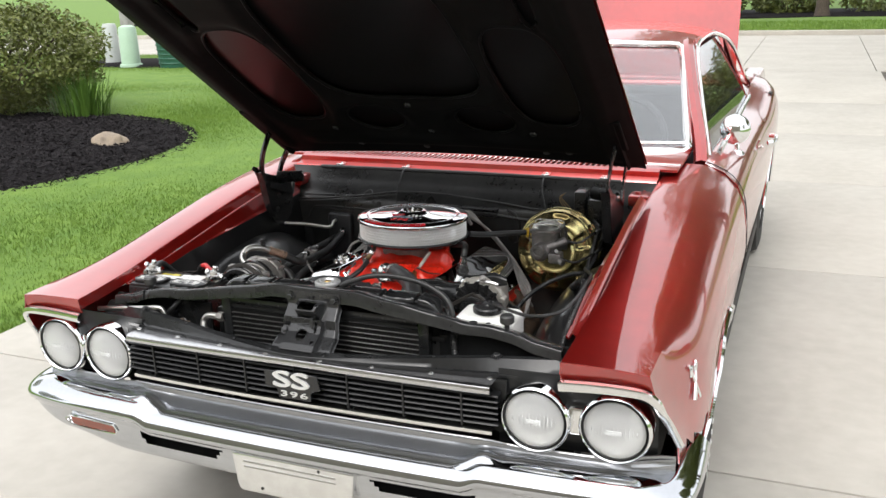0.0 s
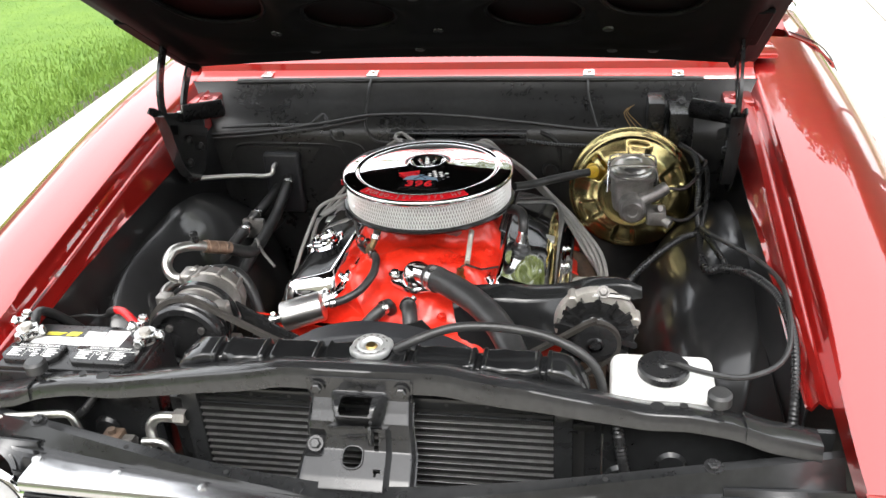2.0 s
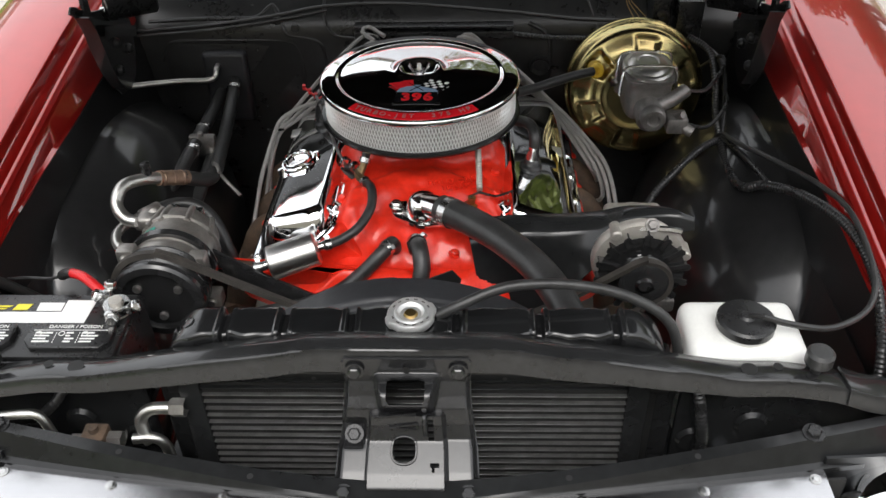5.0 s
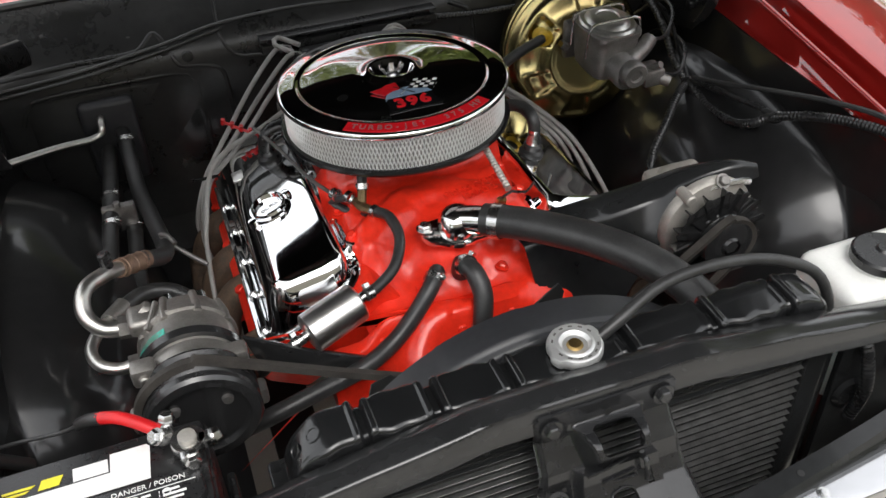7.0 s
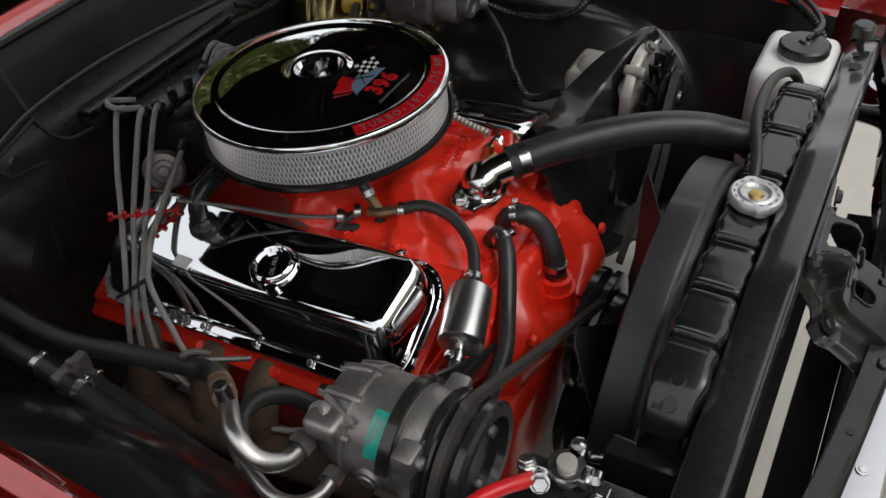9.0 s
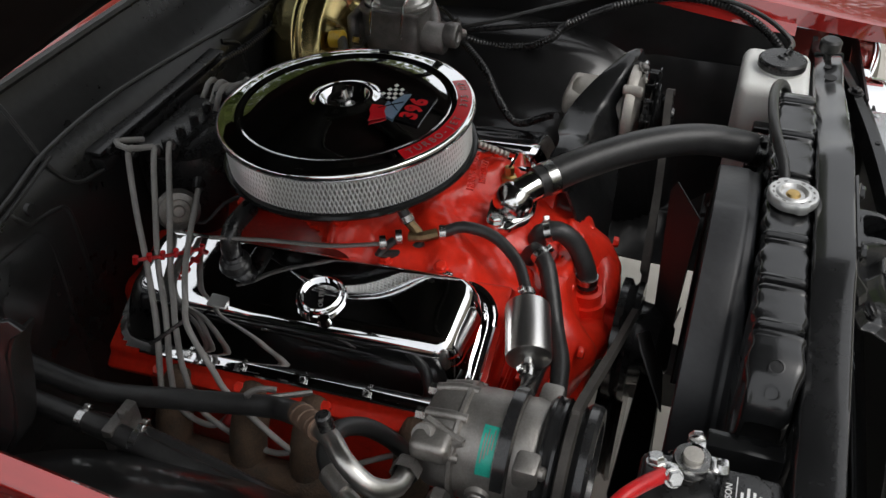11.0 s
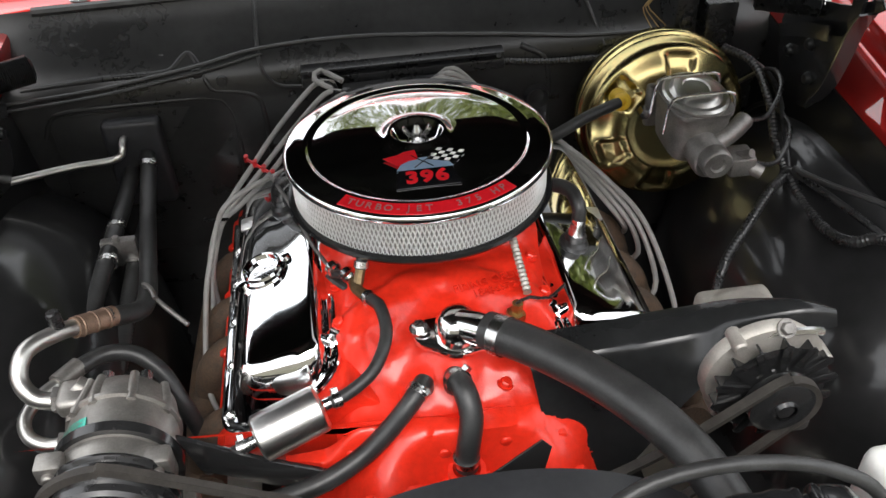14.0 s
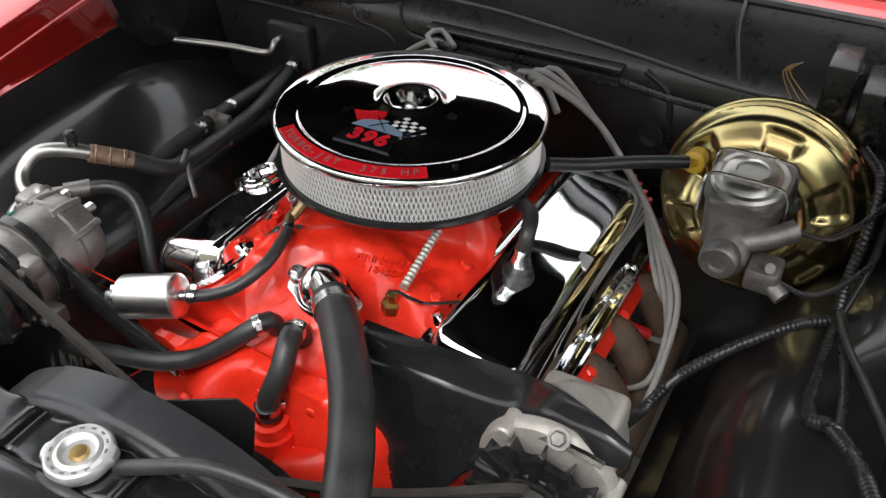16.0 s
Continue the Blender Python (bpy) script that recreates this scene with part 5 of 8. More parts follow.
# ---- cabin, doors, tail ----
def body_side(s):
    X = side(s)
    ysl = lin(1.165, 4.62, 60)
    sec = [(0.768, 0.004), (0.832, -0.022), (0.878, -0.065), (0.904, -0.13), (0.914, -0.20), (0.915, -0.30), (0.895, -0.43), (0.845, -0.58)]

    def z_line(y):
        return 0.967 - 0.030 * sm(1.16, 2.6, y) + 0.045 * sm(2.7, 3.5, y) - 0.085 * sm(3.7, 4.7, y)

    def f(u, v):
        i = min(int(u), len(sec) - 2)
        x, dz = V(sec[i]).lerp(V(sec[i + 1]), u - i)
        return V((X(x - 0.12 * sm(3.6, 4.65, v) * sm(0.6, 0.9, x)), v, z_line(v) + dz))

    def arch(u, v):
        z = z_line(v) + sec[min(int(u), len(sec) - 1)][1]
        return u > 3.5 and (v - 3.45) ** 2 + (z - 0.30) ** 2 < 0.37 ** 2
    q = bmesh.new()
    sheet(q, f, [i / 2 for i in range(15)], ysl, 0.004, arch)
    door = part("quarter_and_door_panel", q, BODY_RED, car, "glossy dark red door and rear quarter", 50)
    q = bmesh.new()
    tube(q, [(X(0.850), 1.25, 0.385), (X(0.850), 2.9, 0.385)], 0.012, 8, 0.2)
    tube(q, [(X(0.905 - 0.02 * (1 - math.sin(a))), 3.45 + 0.375 * math.cos(a), 0.30 + 0.375 * math.sin(a)) for a in lin(0.1, 3.0, 14)], 0.009, 6, 0.03)
    part("side_trim", q, CHROME, door, "bright rocker and wheel arch trim")
    q = bmesh.new()
    tube(q, [(X(0.918), 2.30, 0.845), (X(0.945), 2.33, 0.848), (X(0.945), 2.46, 0.848), (X(0.918), 2.49, 0.845)], 0.010, 8, 0.02)
    lathe(q, [(0, 0.02), (0.012, 0.018), (0.014, 0)], (X(0.92), 2.47, 0.81), (s, 0, 0), 14)
    part("door_handle", q, CHROME, door, "chrome door handle")
    return door


dl, dr = body_side(-1), body_side(1)
q = bmesh.new()
gap = [(CX + 0.772, 1.20, 0.970), (CX + 0.834, 1.20, 0.945), (CX + 0.880, 1.20, 0.902), (CX + 0.9055, 1.20, 0.837), (CX + 0.916, 1.20, 0.72), (CX + 0.914, 1.20, 0.64), (CX + 0.896, 1.20, 0.537)]
tube(q, gap, 0.0016, 5, 0.03)
part("door_gap", q, INNER_BLACK, dr)
# windscreen
WB, WT = (0.70, 1.27, 0.985), (0.572, 1.98, 1.290)


def ws(u, v, d=0.0):
    w = WB[0] + (WT[0] - WB[0]) * v
    bow = 0.10 * (1 - u * u)
    return V((CX + u * w, WB[1] + (WT[1] - WB[1]) * v - bow + d * 0.45, WB[2] + (WT[2] - WB[2]) * v + 0.018 * (1 - u * u) * v - d))


q = bmesh.new()
sheet(q, ws, lin(-1, 1, 20), lin(0, 1, 10), 0.004)
wsc = part("windscreen", q, GLASS, car, "curved windscreen with bright surround")
wsc.visible_shadow = False
q = bmesh.new()
tube(q, [ws(u, 0, -0.006) for u in lin(-0.97, 0.97, 12)] + [ws(1, 0.06, -0.006)] + [ws(1, v, -0.006) for v in lin(0.15, 0.92, 6)] + [ws(0.97, 1, -0.006)] + [ws(u, 1, -0.006) for u in lin(0.8, -0.8, 8)] + [ws(-0.97, 1, -0.006)] + [ws(-1, v, -0.006) for v in lin(0.92, 0.1, 6)] + [ws(-0.97, 0, -0.006)], 0.016, 8, 0.04)
part("surround", q, TRIM, wsc, "bright windscreen surround")
q = bmesh.new()
for k in range(2):
    x = CX - 0.35 + 0.62 * k
    tube(q, [(x, 1.20, 1.0), (x + 0.12, 1.24, 1.014), (x + 0.42, 1.27, 1.02)], 0.006, 6, 0.05)
part("wiper", q, STEEL, wsc)


def roof(u, v):
    # v from the windscreen header to the tail of the rear window
    ys = WT[1] + 0.01 + (3.50 - WT[1]) * v
    z = 1.302 + 0.05 * math.sin(math.pi * min(1, v * 1.3)) - 0.315 * sm(0.45, 1.02, v) ** 1.15
    w = 0.588 + 0.035 * sm(0, 0.4, v) + 0.05 * sm(0.5, 1, v)
    return V((CX + u * w, ys - 0.05 * (1 - u * u) * sm(0.2, 0, v), z - 0.035 * u ** 4 + 0.018 * (1 - u * u)))


q = bmesh.new()
sheet(q, roof, lin(-1, 1, 22), lin(0, 1, 30), 0.01, lambda u, v: abs(u) < 0.80 and 0.62 < v < 0.97)
rf = part("roof", q, BODY_RED, car, "glossy dark red hardtop roof")
q = bmesh.new()
sheet(q, lambda u, v: roof(u, v) - V((0, 0, 0.012)), lin(-0.82, 0.82, 10), lin(0.6, 0.98, 8), 0.003)
rg = part("rear_window", q, GLASS, car, "rear window")
rg.visible_shadow = False
for s in (-1, 1):
    X = side(s)
    q = bmesh.new()
    tube(q, [(X(0.748), 1.24, 0.95), (X(0.735), 1.32, 1.0), (X(0.66), 1.65, 1.155), (X(0.602), 1.93, 1.275), (X(0.588), 2.02, 1.298)], 0.026, 8, 0.05)
    pl = part("pillar", q, BODY_RED, car, "red windscreen pillar")
    q = bmesh.new()
    tube(q, [(X(0.765), 1.32, 0.965), (X(0.685), 1.68, 1.158), (X(0.632), 1.96, 1.282), (X(0.632), 2.2, 1.312), (X(0.645), 2.6, 1.302), (X(0.69), 2.95, 1.22), (X(0.735), 3.35, 1.02), (X(0.75), 3.45, 0.97)], 0.010, 7, 0.05)
    part("drip_rail", q, TRIM, pl, "bright drip rail")
    q = bmesh.new()
    sheet(q, lambda u, v: V((X(0.775 - 0.140 * v), 1.36 + 1.60 * u + 0.58 * v * (1 - u) - 0.25 * v * u, 0.955 + 0.330 * v)), lin(0, 1, 12), lin(0, 1, 6), 0.004)
    sg = part("side_window", q, GLASS, car, "raised side window glass")
    sg.visible_shadow = False
    q = bmesh.new()
    sheet(q, lambda u, v: V((X(0.775 - 0.115 * v), 2.98 + 0.62 * u - 0.22 * v - 0.4 * v * u, 0.955 + 0.345 * v - 0.30 * u * v)), lin(0, 1, 8), lin(0, 1, 6), 0.01)
    part("sail_panel", q, BODY_RED, rf)
    q = bmesh.new()
    tube(q, [(X(0.79), 1.36, 0.962), (X(0.785), 2.2, 0.955), (X(0.785), 3.0, 0.960)], 0.010, 7, 0.1)
    part("belt_trim", q, TRIM, pl)
# interior: dashboard, seats
q = bmesh.new()
box(q, CX - 0.70, CX + 0.70, 1.30, 1.62, 0.80, 0.955, 0.03)
dash = part("dashboard", q, INTERIOR, car, "dark dashboard")
q = bmesh.new()
torus(q, (CX + 0.36, 1.74, 0.93), (0, -0.9, 0.45), 0.19, 0.013, 32, 8)
part("steering_wheel", q, INTERIOR, dash)
for x in (-0.36, 0.36):
    q = bmesh.new()
    box(q, CX + x - 0.27, CX + x + 0.27, 2.42, 2.58, 0.45, 1.02, 0.06, 3)
    box(q, CX + x - 0.27, CX + x + 0.27, 1.98, 2.5, 0.35, 0.52, 0.05, 3)
    part("front_seat", q, INTERIOR, car, "dark front seat")
q = bmesh.new()
box(q, CX - 0.70, CX + 0.70, 3.20, 3.36, 0.40, 0.97, 0.05, 3)
part("rear_seat", q, INTERIOR, car)
q = bmesh.new()
box(q, CX - 0.86, CX + 0.86, 0.86, 4.4, 0.22, 0.30)
box(q, CX - 0.88, CX + 0.88, 3.37, 3.45, 0.3, 0.93)
box(q, CX - 0.30, CX - 0.22, -0.05, 0.9, 0.25, 0.33)
box(q, CX + 0.22, CX + 0.30, -0.05, 0.9, 0.25, 0.33)
part("floor_pan", q, INNER_BLACK, car)
# tail and trunk lid
q = bmesh.new()
box(q, CX - 0.78, CX + 0.78, 4.42, 4.66, 0.45, 0.93, 0.04, 3)
box(q, CX - 0.78, CX - 0.66, 3.52, 4.5, 0.86, 0.955, 0.02)
box(q, CX + 0.66, CX + 0.78, 3.52, 4.5, 0.86, 0.955, 0.02)
box(q, CX - 0.70, CX + 0.70, 3.49, 3.66, 0.93, 0.965, 0.01)
part("tail_panel", q, BODY_RED, car)
q = bmesh.new()
ta = radians(76)
sheet(q, lambda u, v: V((CX + u * 0.655, 3.72 + 0.86 * v * math.cos(ta), 0.965 + 0.86 * v * math.sin(ta))) + V((0, -0.022 * (1 - u * u), 0)), lin(-1, 1, 16), lin(0, 1, 16), 0.012)
part("trunk_lid", q, BODY_RED, car, "raised red trunk lid reflecting the sky")
# mirror
q = bmesh.new()
lathe(q, [(0, 0.030), (0.025, 0.026), (0.045, 0.014), (0.055, 0.0), (0.056, -0.004), (0.050, -0.006), (0, -0.004)], (0.842, 1.575, 1.022), (0.25, -1, 0.15), 32)
tube(q, [(0.840, 1.60, 1.00), (0.848, 1.605, 0.97), (0.852, 1.60, 0.935)], 0.010, 10, 0.01)
lathe(q, [(0.026, 0), (0.022, 0.010), (0.012, 0.016)], (0.853, 1.60, 0.925), (0.1, 0, 1), 20)
part("door_mirror", q, CHROME, dr, "round chrome door mirror")
# wheels
RIM = mat("wheel_rim", (0.45, 0.45, 0.45), 0.3, 0.9, var=0.1, vscale=20)
for x, y in ((-0.757, 0.53), (0.757, 0.53), (-0.755, 3.45), (0.755, 3.45)):
    s = 1 if x > 0 else -1
    q = bmesh.new()
    lathe(q, [(0.20, 0.0), (0.26, -0.005), (0.315, 0.01), (0.335, 0.04), (0.335, 0.17), (0.315, 0.205), (0.27, 0.218), (0.20, 0.21)], (CX + x - s * 0.10, y, 0.335), (s, 0, 0), 48)
    wh = part("tyre", q, TYRE, car, "black tyre with raised white letters")
    q = bmesh.new()
    lathe(q, [(0.20, 0.205), (0.195, 0.19), (0.17, 0.16), (0.11, 0.15), (0.09, 0.185), (0.0, 0.19)], (CX + x - s * 0.10, y, 0.335), (s, 0, 0), 40)
    part("rim", q, RIM, wh, "grey steel wheel rim")
    for k in range(12):
        a = 0.5 + 0.13 * k if k < 6 else 3.64 + 0.13 * (k - 6)
        m = Matrix.Translation((CX + x + s * 0.1185, y, 0.335)) @ pose(0, 0, 0, math.degrees(a), 0, 0)
        q = bmesh.new()
        box(q, -0.0012, 0.0012, -0.008, 0.008, 0.245, 0.285, 0, 1, m)
        part("letter_bar", q, WHITE, wh)

# ---- engine ----
engine = thing("engine", (0, 0.45, 0.35), "orange-red V8 engine with chrome valve covers in the car's bay", "engine")


def drop(y):
    """The engine sits lower at its rear."""
    return -0.06 * (y - 0.27)


def gauss(x, y, cx, cy, sx, sy):
    return math.exp(-((x - cx) / sx) ** 2 - ((y - cy) / sy) ** 2)


def intake_z(x, y):
    """Top of the intake manifold and the front of the block below it."""
    z = 0.722 + 0.058 * sm(0.20, 0.34, y) + 0.012 * sm(0.34, 0.45, y)
    z += 0.022 * gauss(x, y, 0.012, 0.272, 0.036, 0.030)
    for cx, cy, a in ((-0.075, 0.335, -0.6), (0.085, 0.335, 0.6), (-0.085, 0.45, 0.2), (0.09, 0.45, -0.2), (-0.085, 0.58, 0.5), (0.085, 0.58, -0.5)):
        dx, dy = x - cx, y - cy
        r, t = dx * math.cos(a) - dy * math.sin(a), dx * math.sin(a) + dy * math.cos(a)
        z += (0.018 if cy < 0.4 else 0.034) * math.exp(-(r / 0.085) ** 4 - (t / 0.025) ** 4)
    z += 0.016 * gauss(x, y, 0.10, 0.305, 0.022, 0.016) + 0.014 * gauss(x, y, -0.105, 0.285, 0.025, 0.018) + 0.012 * gauss(x, y, 0.075, 0.245, 0.03, 0.02)
    z += 0.013 * gauss(x, y, -0.041, 0.236, 0.018, 0.016) + 0.013 * gauss(x, y, 0.0, 0.236, 0.018, 0.016)
    z -= 0.052 * sm(0.105, 0.175, abs(x - 0.005)) * (1 - 0.4 * sm(0.3, 0.2, y))
    z += 0.004 * noise.noise((x * 30, y * 30, 0)) + 0.003 * noise.noise((x * 70, y * 70, 3))
    return z


q = bmesh.new()
ysm = lin(0.205, 0.63, 70)
sheet(q, lambda x, y: V((x, y, intake_z(x, y) + 0.3 * drop(y))), lin(-0.140, 0.145, 50), ysm, 0.004, lambda x, y: abs(x) > 0.15 - 0.06 * sm(0.44, 0.54, y))
intake = part("intake_manifold", q, ENGINE_RED, engine, "glossy orange-red cast intake manifold", 70)
for x, y in ((-0.118, 0.262), (-0.122, 0.325), (-0.122, 0.40), (-0.118, 0.46), (0.122, 0.262), (0.126, 0.325), (0.126, 0.40), (0.122, 0.46), (-0.055, 0.232), (0.06, 0.232)):
    q = bmesh.new()
    hexa(q, (x, y, intake_z(x, y) + 0.3 * drop(y)), (0.3 if x > 0 else -0.3, 0, 1), 0.0075, 0.008, 0.010)
    part("bolt", q, ENGINE_RED, intake)
q = bmesh.new()


def front_y(x, z):
    """Front face of the block and timing cover."""
    y = 0.205 - 0.030 * sm(0.74, 0.60, z)
    d = math.hypot(x - 0.01, z - 0.58)
    y -= 0.020 * sm(0.165, 0.150, d)
    y -= 0.035 * (gauss(x, z, -0.085, 0.655, 0.03, 0.045) + gauss(x, z, 0.10, 0.655, 0.03, 0.045))
    y -= 0.010 * gauss(x, z, -0.15, 0.70, 0.02, 0.02) + 0.010 * gauss(x, z, 0.14, 0.69, 0.02, 0.03)
    return y + 0.003 * noise.noise((x * 28, z * 28, 7))


sheet(q, lambda x, z: V((x, front_y(x, z), min(z, intake_z(x, 0.206) + 0.002))), lin(-0.20, 0.175, 60), lin(0.40, 0.775, 52), 0.004)
for x, z in ((-0.125, 0.70), (-0.155, 0.66), (0.15, 0.66), (0.05, 0.705), (-0.02, 0.700), (0.115, 0.70), (-0.17, 0.60)):
    hexa(q, (x, front_y(x, z) + 0.001, z), (0, -1, 0), 0.0075, 0.007)
part("timing_cover", q, ENGINE_RED, engine, "orange-red engine front and timing cover", 60)
q = bmesh.new()
lathe(q, [(0.058, 0), (0.056, 0.03), (0.040, 0.045), (0.032, 0.075), (0.030, 0.09), (0, 0.09)], (0.01, 0.190, 0.60), (0, -1, 0), 28)
tube(q, [(-0.085, 0.185, 0.665), (-0.07, 0.155, 0.650), (-0.02, 0.145, 0.62)], 0.030, 14, 0.01)
tube(q, [(0.105, 0.185, 0.665), (0.085, 0.155, 0.650), (0.03, 0.145, 0.62)], 0.030, 14, 0.01)
tube(q, [(0.002, 0.16, 0.60), (0.002, 0.16, 0.668)], 0.028, 14, 0.01)
lathe(q, [(0.022, 0), (0.022, 0.030), (0.016, 0.032)], (0.002, 0.160, 0.655), (0, 0, 1), 18)
box(q, -0.19, -0.02, 0.135, 0.19, 0.44, 0.60, 0.02, 3)
for x, z in ((-0.11, 0.675), (0.13, 0.675), (-0.06, 0.62), (0.08, 0.62)):
    hexa(q, (x, 0.146, z), (0, -1, 0), 0.008, 0.008)
part("water_pump", q, ENGINE_RED, engine, "orange-red cast water pump", 50)
q = bmesh.new()
box(q, -0.17, 0.19, 0.21, 0.80, 0.33, 0.66, 0.02)
part("block", q, ENGINE_RED, engine, "orange-red engine block")

# heads, valve covers, exhaust
VC_Y0, VC_Y1, VX = 0.240, 0.738, 0.0025
VC_SEC = spline([V((a, 0, z)) for a, z in ((0.128, 0.764), (0.136, 0.7645), (0.140, 0.770), (0.1435, 0.779), (0.148, 0.7888), (0.155, 0.7918), (0.165, 0.7896), (0.200, 0.7798), (0.222, 0.7737), (0.2360, 0.7690), (0.2455, 0.7617), (0.2520, 0.7510), (0.2558, 0.738), (0.2590, 0.718), (0.2612, 0.701), (0.2625, 0.6930), (0.2655, 0.6892), (0.276, 0.683))], 0.003)
FL_IN, FL_OUT = V((0.128, 0, 0.764)), V((0.276, 0, 0.683))
FL_D, FL_N = (FL_OUT - FL_IN).normalized(), V((0.480, 0, 0.877))
FL_W = (FL_OUT - FL_IN).length


def flange(s, u, n, y):
    """A point u down and outwards along the flange plane, n away from it."""
    p = FL_IN + FL_D * u + FL_N * n
    return V((VX + s * p.x, y, p.z + drop(y)))


def top(s, a, y, n=0.0):
    """A point of the flat top of a cover, a metres out from the middle."""
    return V((VX + s * (a + 0.238 * n), y, 0.7912 - 0.28 * (a - 0.160) + 0.971 * n + drop(y)))


def cover_pt(s, i, y):
    p = VC_SEC[i]
    f = FL_IN.lerp(FL_OUT, max(0, min(1, (p.x - FL_IN.x) / (FL_OUT.x - FL_IN.x))))
    du = max(0.0, min((f - FL_IN).length, (FL_OUT - f).length) - 0.012)
    r = 0.046
    back = r - math.sqrt(max(0.0, r * r - (r - min(du, r)) ** 2))
    d = min(y - VC_Y0, VC_Y1 - y) - 0.010 - back * 0.7
    k = max(0.0, min(1.0, d / 0.036))
    h = 1 - (1 - k) ** 2.3
    p = f.lerp(p, h) + FL_N * (0.003 + 0.0007 * h * noise.noise((y * 11, p.x * 24, s * 5)))
    return V((VX + s * p.x, y, p.z + drop(y)))


def cover_gap(i, y):
    """True outside the rounded corners of the flange."""
    p = VC_SEC[min(round(i), len(VC_SEC) - 1)]
    u = (p.x - FL_IN.x) / (FL_OUT.x - FL_IN.x) * FL_W
    du, dy, r = min(u, FL_W - u), min(y - VC_Y0, VC_Y1 - y), 0.050
    return du < r and dy < r and math.hypot(r - du, r - dy) > r


FRAME = {s: Matrix(((0, s * 0.971, s * 0.238, 0), (s, 0, 0, 0), (0, -0.238, 0.971, 0), (0, 0, 0, 1))) for s in (-1, 1)}
for s in (-1, 1):
    q = bmesh.new()
    vs = sorted(set([round(VC_Y0 + 0.075 * i / 40, 5) for i in range(41)] + lin(VC_Y0 + 0.08, VC_Y1 - 0.08, 14) + [round(VC_Y1 - 0.075 * i / 30, 5) for i in range(31)]))
    sheet(q, lambda i, y: cover_pt(s, i, y), list(range(len(VC_SEC))), vs, 0.0, cover_gap)
    vc = part("valve_cover", q, CHROME, engine, "polished chrome valve cover", 75)
    q = bmesh.new()
    r = 0.050
    loop = [flange(s, u, 0.004, VC_Y0 + 0.002) for u in lin(r, FL_W - r, 4)]
    loop += [flange(s, FL_W - r + r * math.sin(a), 0.004, VC_Y0 + r - r * math.cos(a)) for a in lin(0.2, 1.4, 6)]
    loop += [flange(s, FL_W - 0.001, 0.004, y) for y in lin(VC_Y0 + r + 0.005, VC_Y1 - r, 5)]
    tube(q, loop, 0.0032, 7, 0.01)
    loop = [flange(s, r - r * math.sin(a), 0.004, VC_Y0 + r - r * math.cos(a)) for a in lin(0, 1.4, 6)]
    loop += [flange(s, 0.001, 0.004, y) for y in lin(VC_Y0 + r + 0.005, VC_Y1 - r, 5)]
    tube(q, loop, 0.0032, 7, 0.01)
    part("flange_bead", q, CHROME, vc)
    q = bmesh.new()
    hexa(q, (0, 0, 0), (s * 0.48, 0, 0.877), 0.0045, 0.0045, 0.0062)
    b0 = part("cover_bolt", q, STEEL, vc)
    b0.matrix_basis = Matrix.Translation(flange(s, FL_W - 0.008, 0.003, 0.285))
    for y in (0.37, 0.455, 0.54, 0.62):
        share("cover_bolt", b0, Matrix.Translation(flange(s, FL_W - 0.008, 0.003, y)), vc)
    for y in (0.40, 0.54):
        share("cover_bolt", b0, Matrix.Translation(flange(s, 0.006, 0.003, y)), vc)
    q = bmesh.new()
    lathe(q, [(0.010, 0), (0.0095, 0.010), (0.006, 0.016), (0, 0.017)], flange(s, 0.004, 0.003, 0.315), (-s * 0.1, -0.1, 1), 16)
    part("stud_nut", q, CHROME, vc)
    q = bmesh.new()
    sp = top(s, 0.243, 0.575, 0.0) if s < 0 else top(s, 0.236, 0.498, 0.0)
    box(q, -0.013, 0.013, -0.009, 0.009, -0.001, 0.0030, 0.0008, 1, Matrix.Translation(sp) @ FRAME[s])
    part("foil_sticker", q, BRUSHED, vc)
    # head below the cover
    q = bmesh.new()
    prism(q, [(-0.006, -0.001), (FL_W + 0.003, -0.001), (FL_W + 0.006, -0.010), (FL_W + 0.026, -0.014), (FL_W + 0.024, -0.034), (FL_W - 0.005, -0.085), (-0.03, -0.09)], 0.51,
          Matrix(((s * FL_D.x, s * FL_N.x, 0, VX + s * FL_IN.x), (0, 0, 1, 0.232), (FL_D.z, FL_N.z, -0.06, FL_IN.z + drop(0.232)), (0, 0, 0, 1))), 0.006)
    head = part("cylinder_head", q, ENGINE_RED, engine, "orange-red cylinder head")
    for y in (0.30, 0.42, 0.54, 0.66):
        q = bmesh.new()
        hexa(q, flange(s, FL_W + 0.016, -0.0125, y), (s * 0.48, 0, 0.877), 0.008, 0.007)
        part("head_bolt", q, ENGINE_RED, head)
    # exhaust manifold with bulbous runners
    q = bmesh.new()
    tube(q, [(VX + s * 0.322, 0.27, 0.565), (VX + s * 0.332, 0.45, 0.55), (VX + s * 0.325, 0.66, 0.54)], 0.027, 12, 0.03)
    ex = part("exhaust_manifold", q, RUST, engine, "brown heat-stained cast exhaust manifold")
    for y in (0.30, 0.435, 0.52, 0.63):
        q = bmesh.new()
        tube(q, [(VX + s * 0.255, y, 0.655 + drop(y)), (VX + s * 0.285, y, 0.650 + drop(y)), (VX + s * 0.310, y, 0.62 + drop(y)), (VX + s * 0.322, y, 0.565)], 0.024, 14, 0.01)
        part("runner", q, RUST, ex)

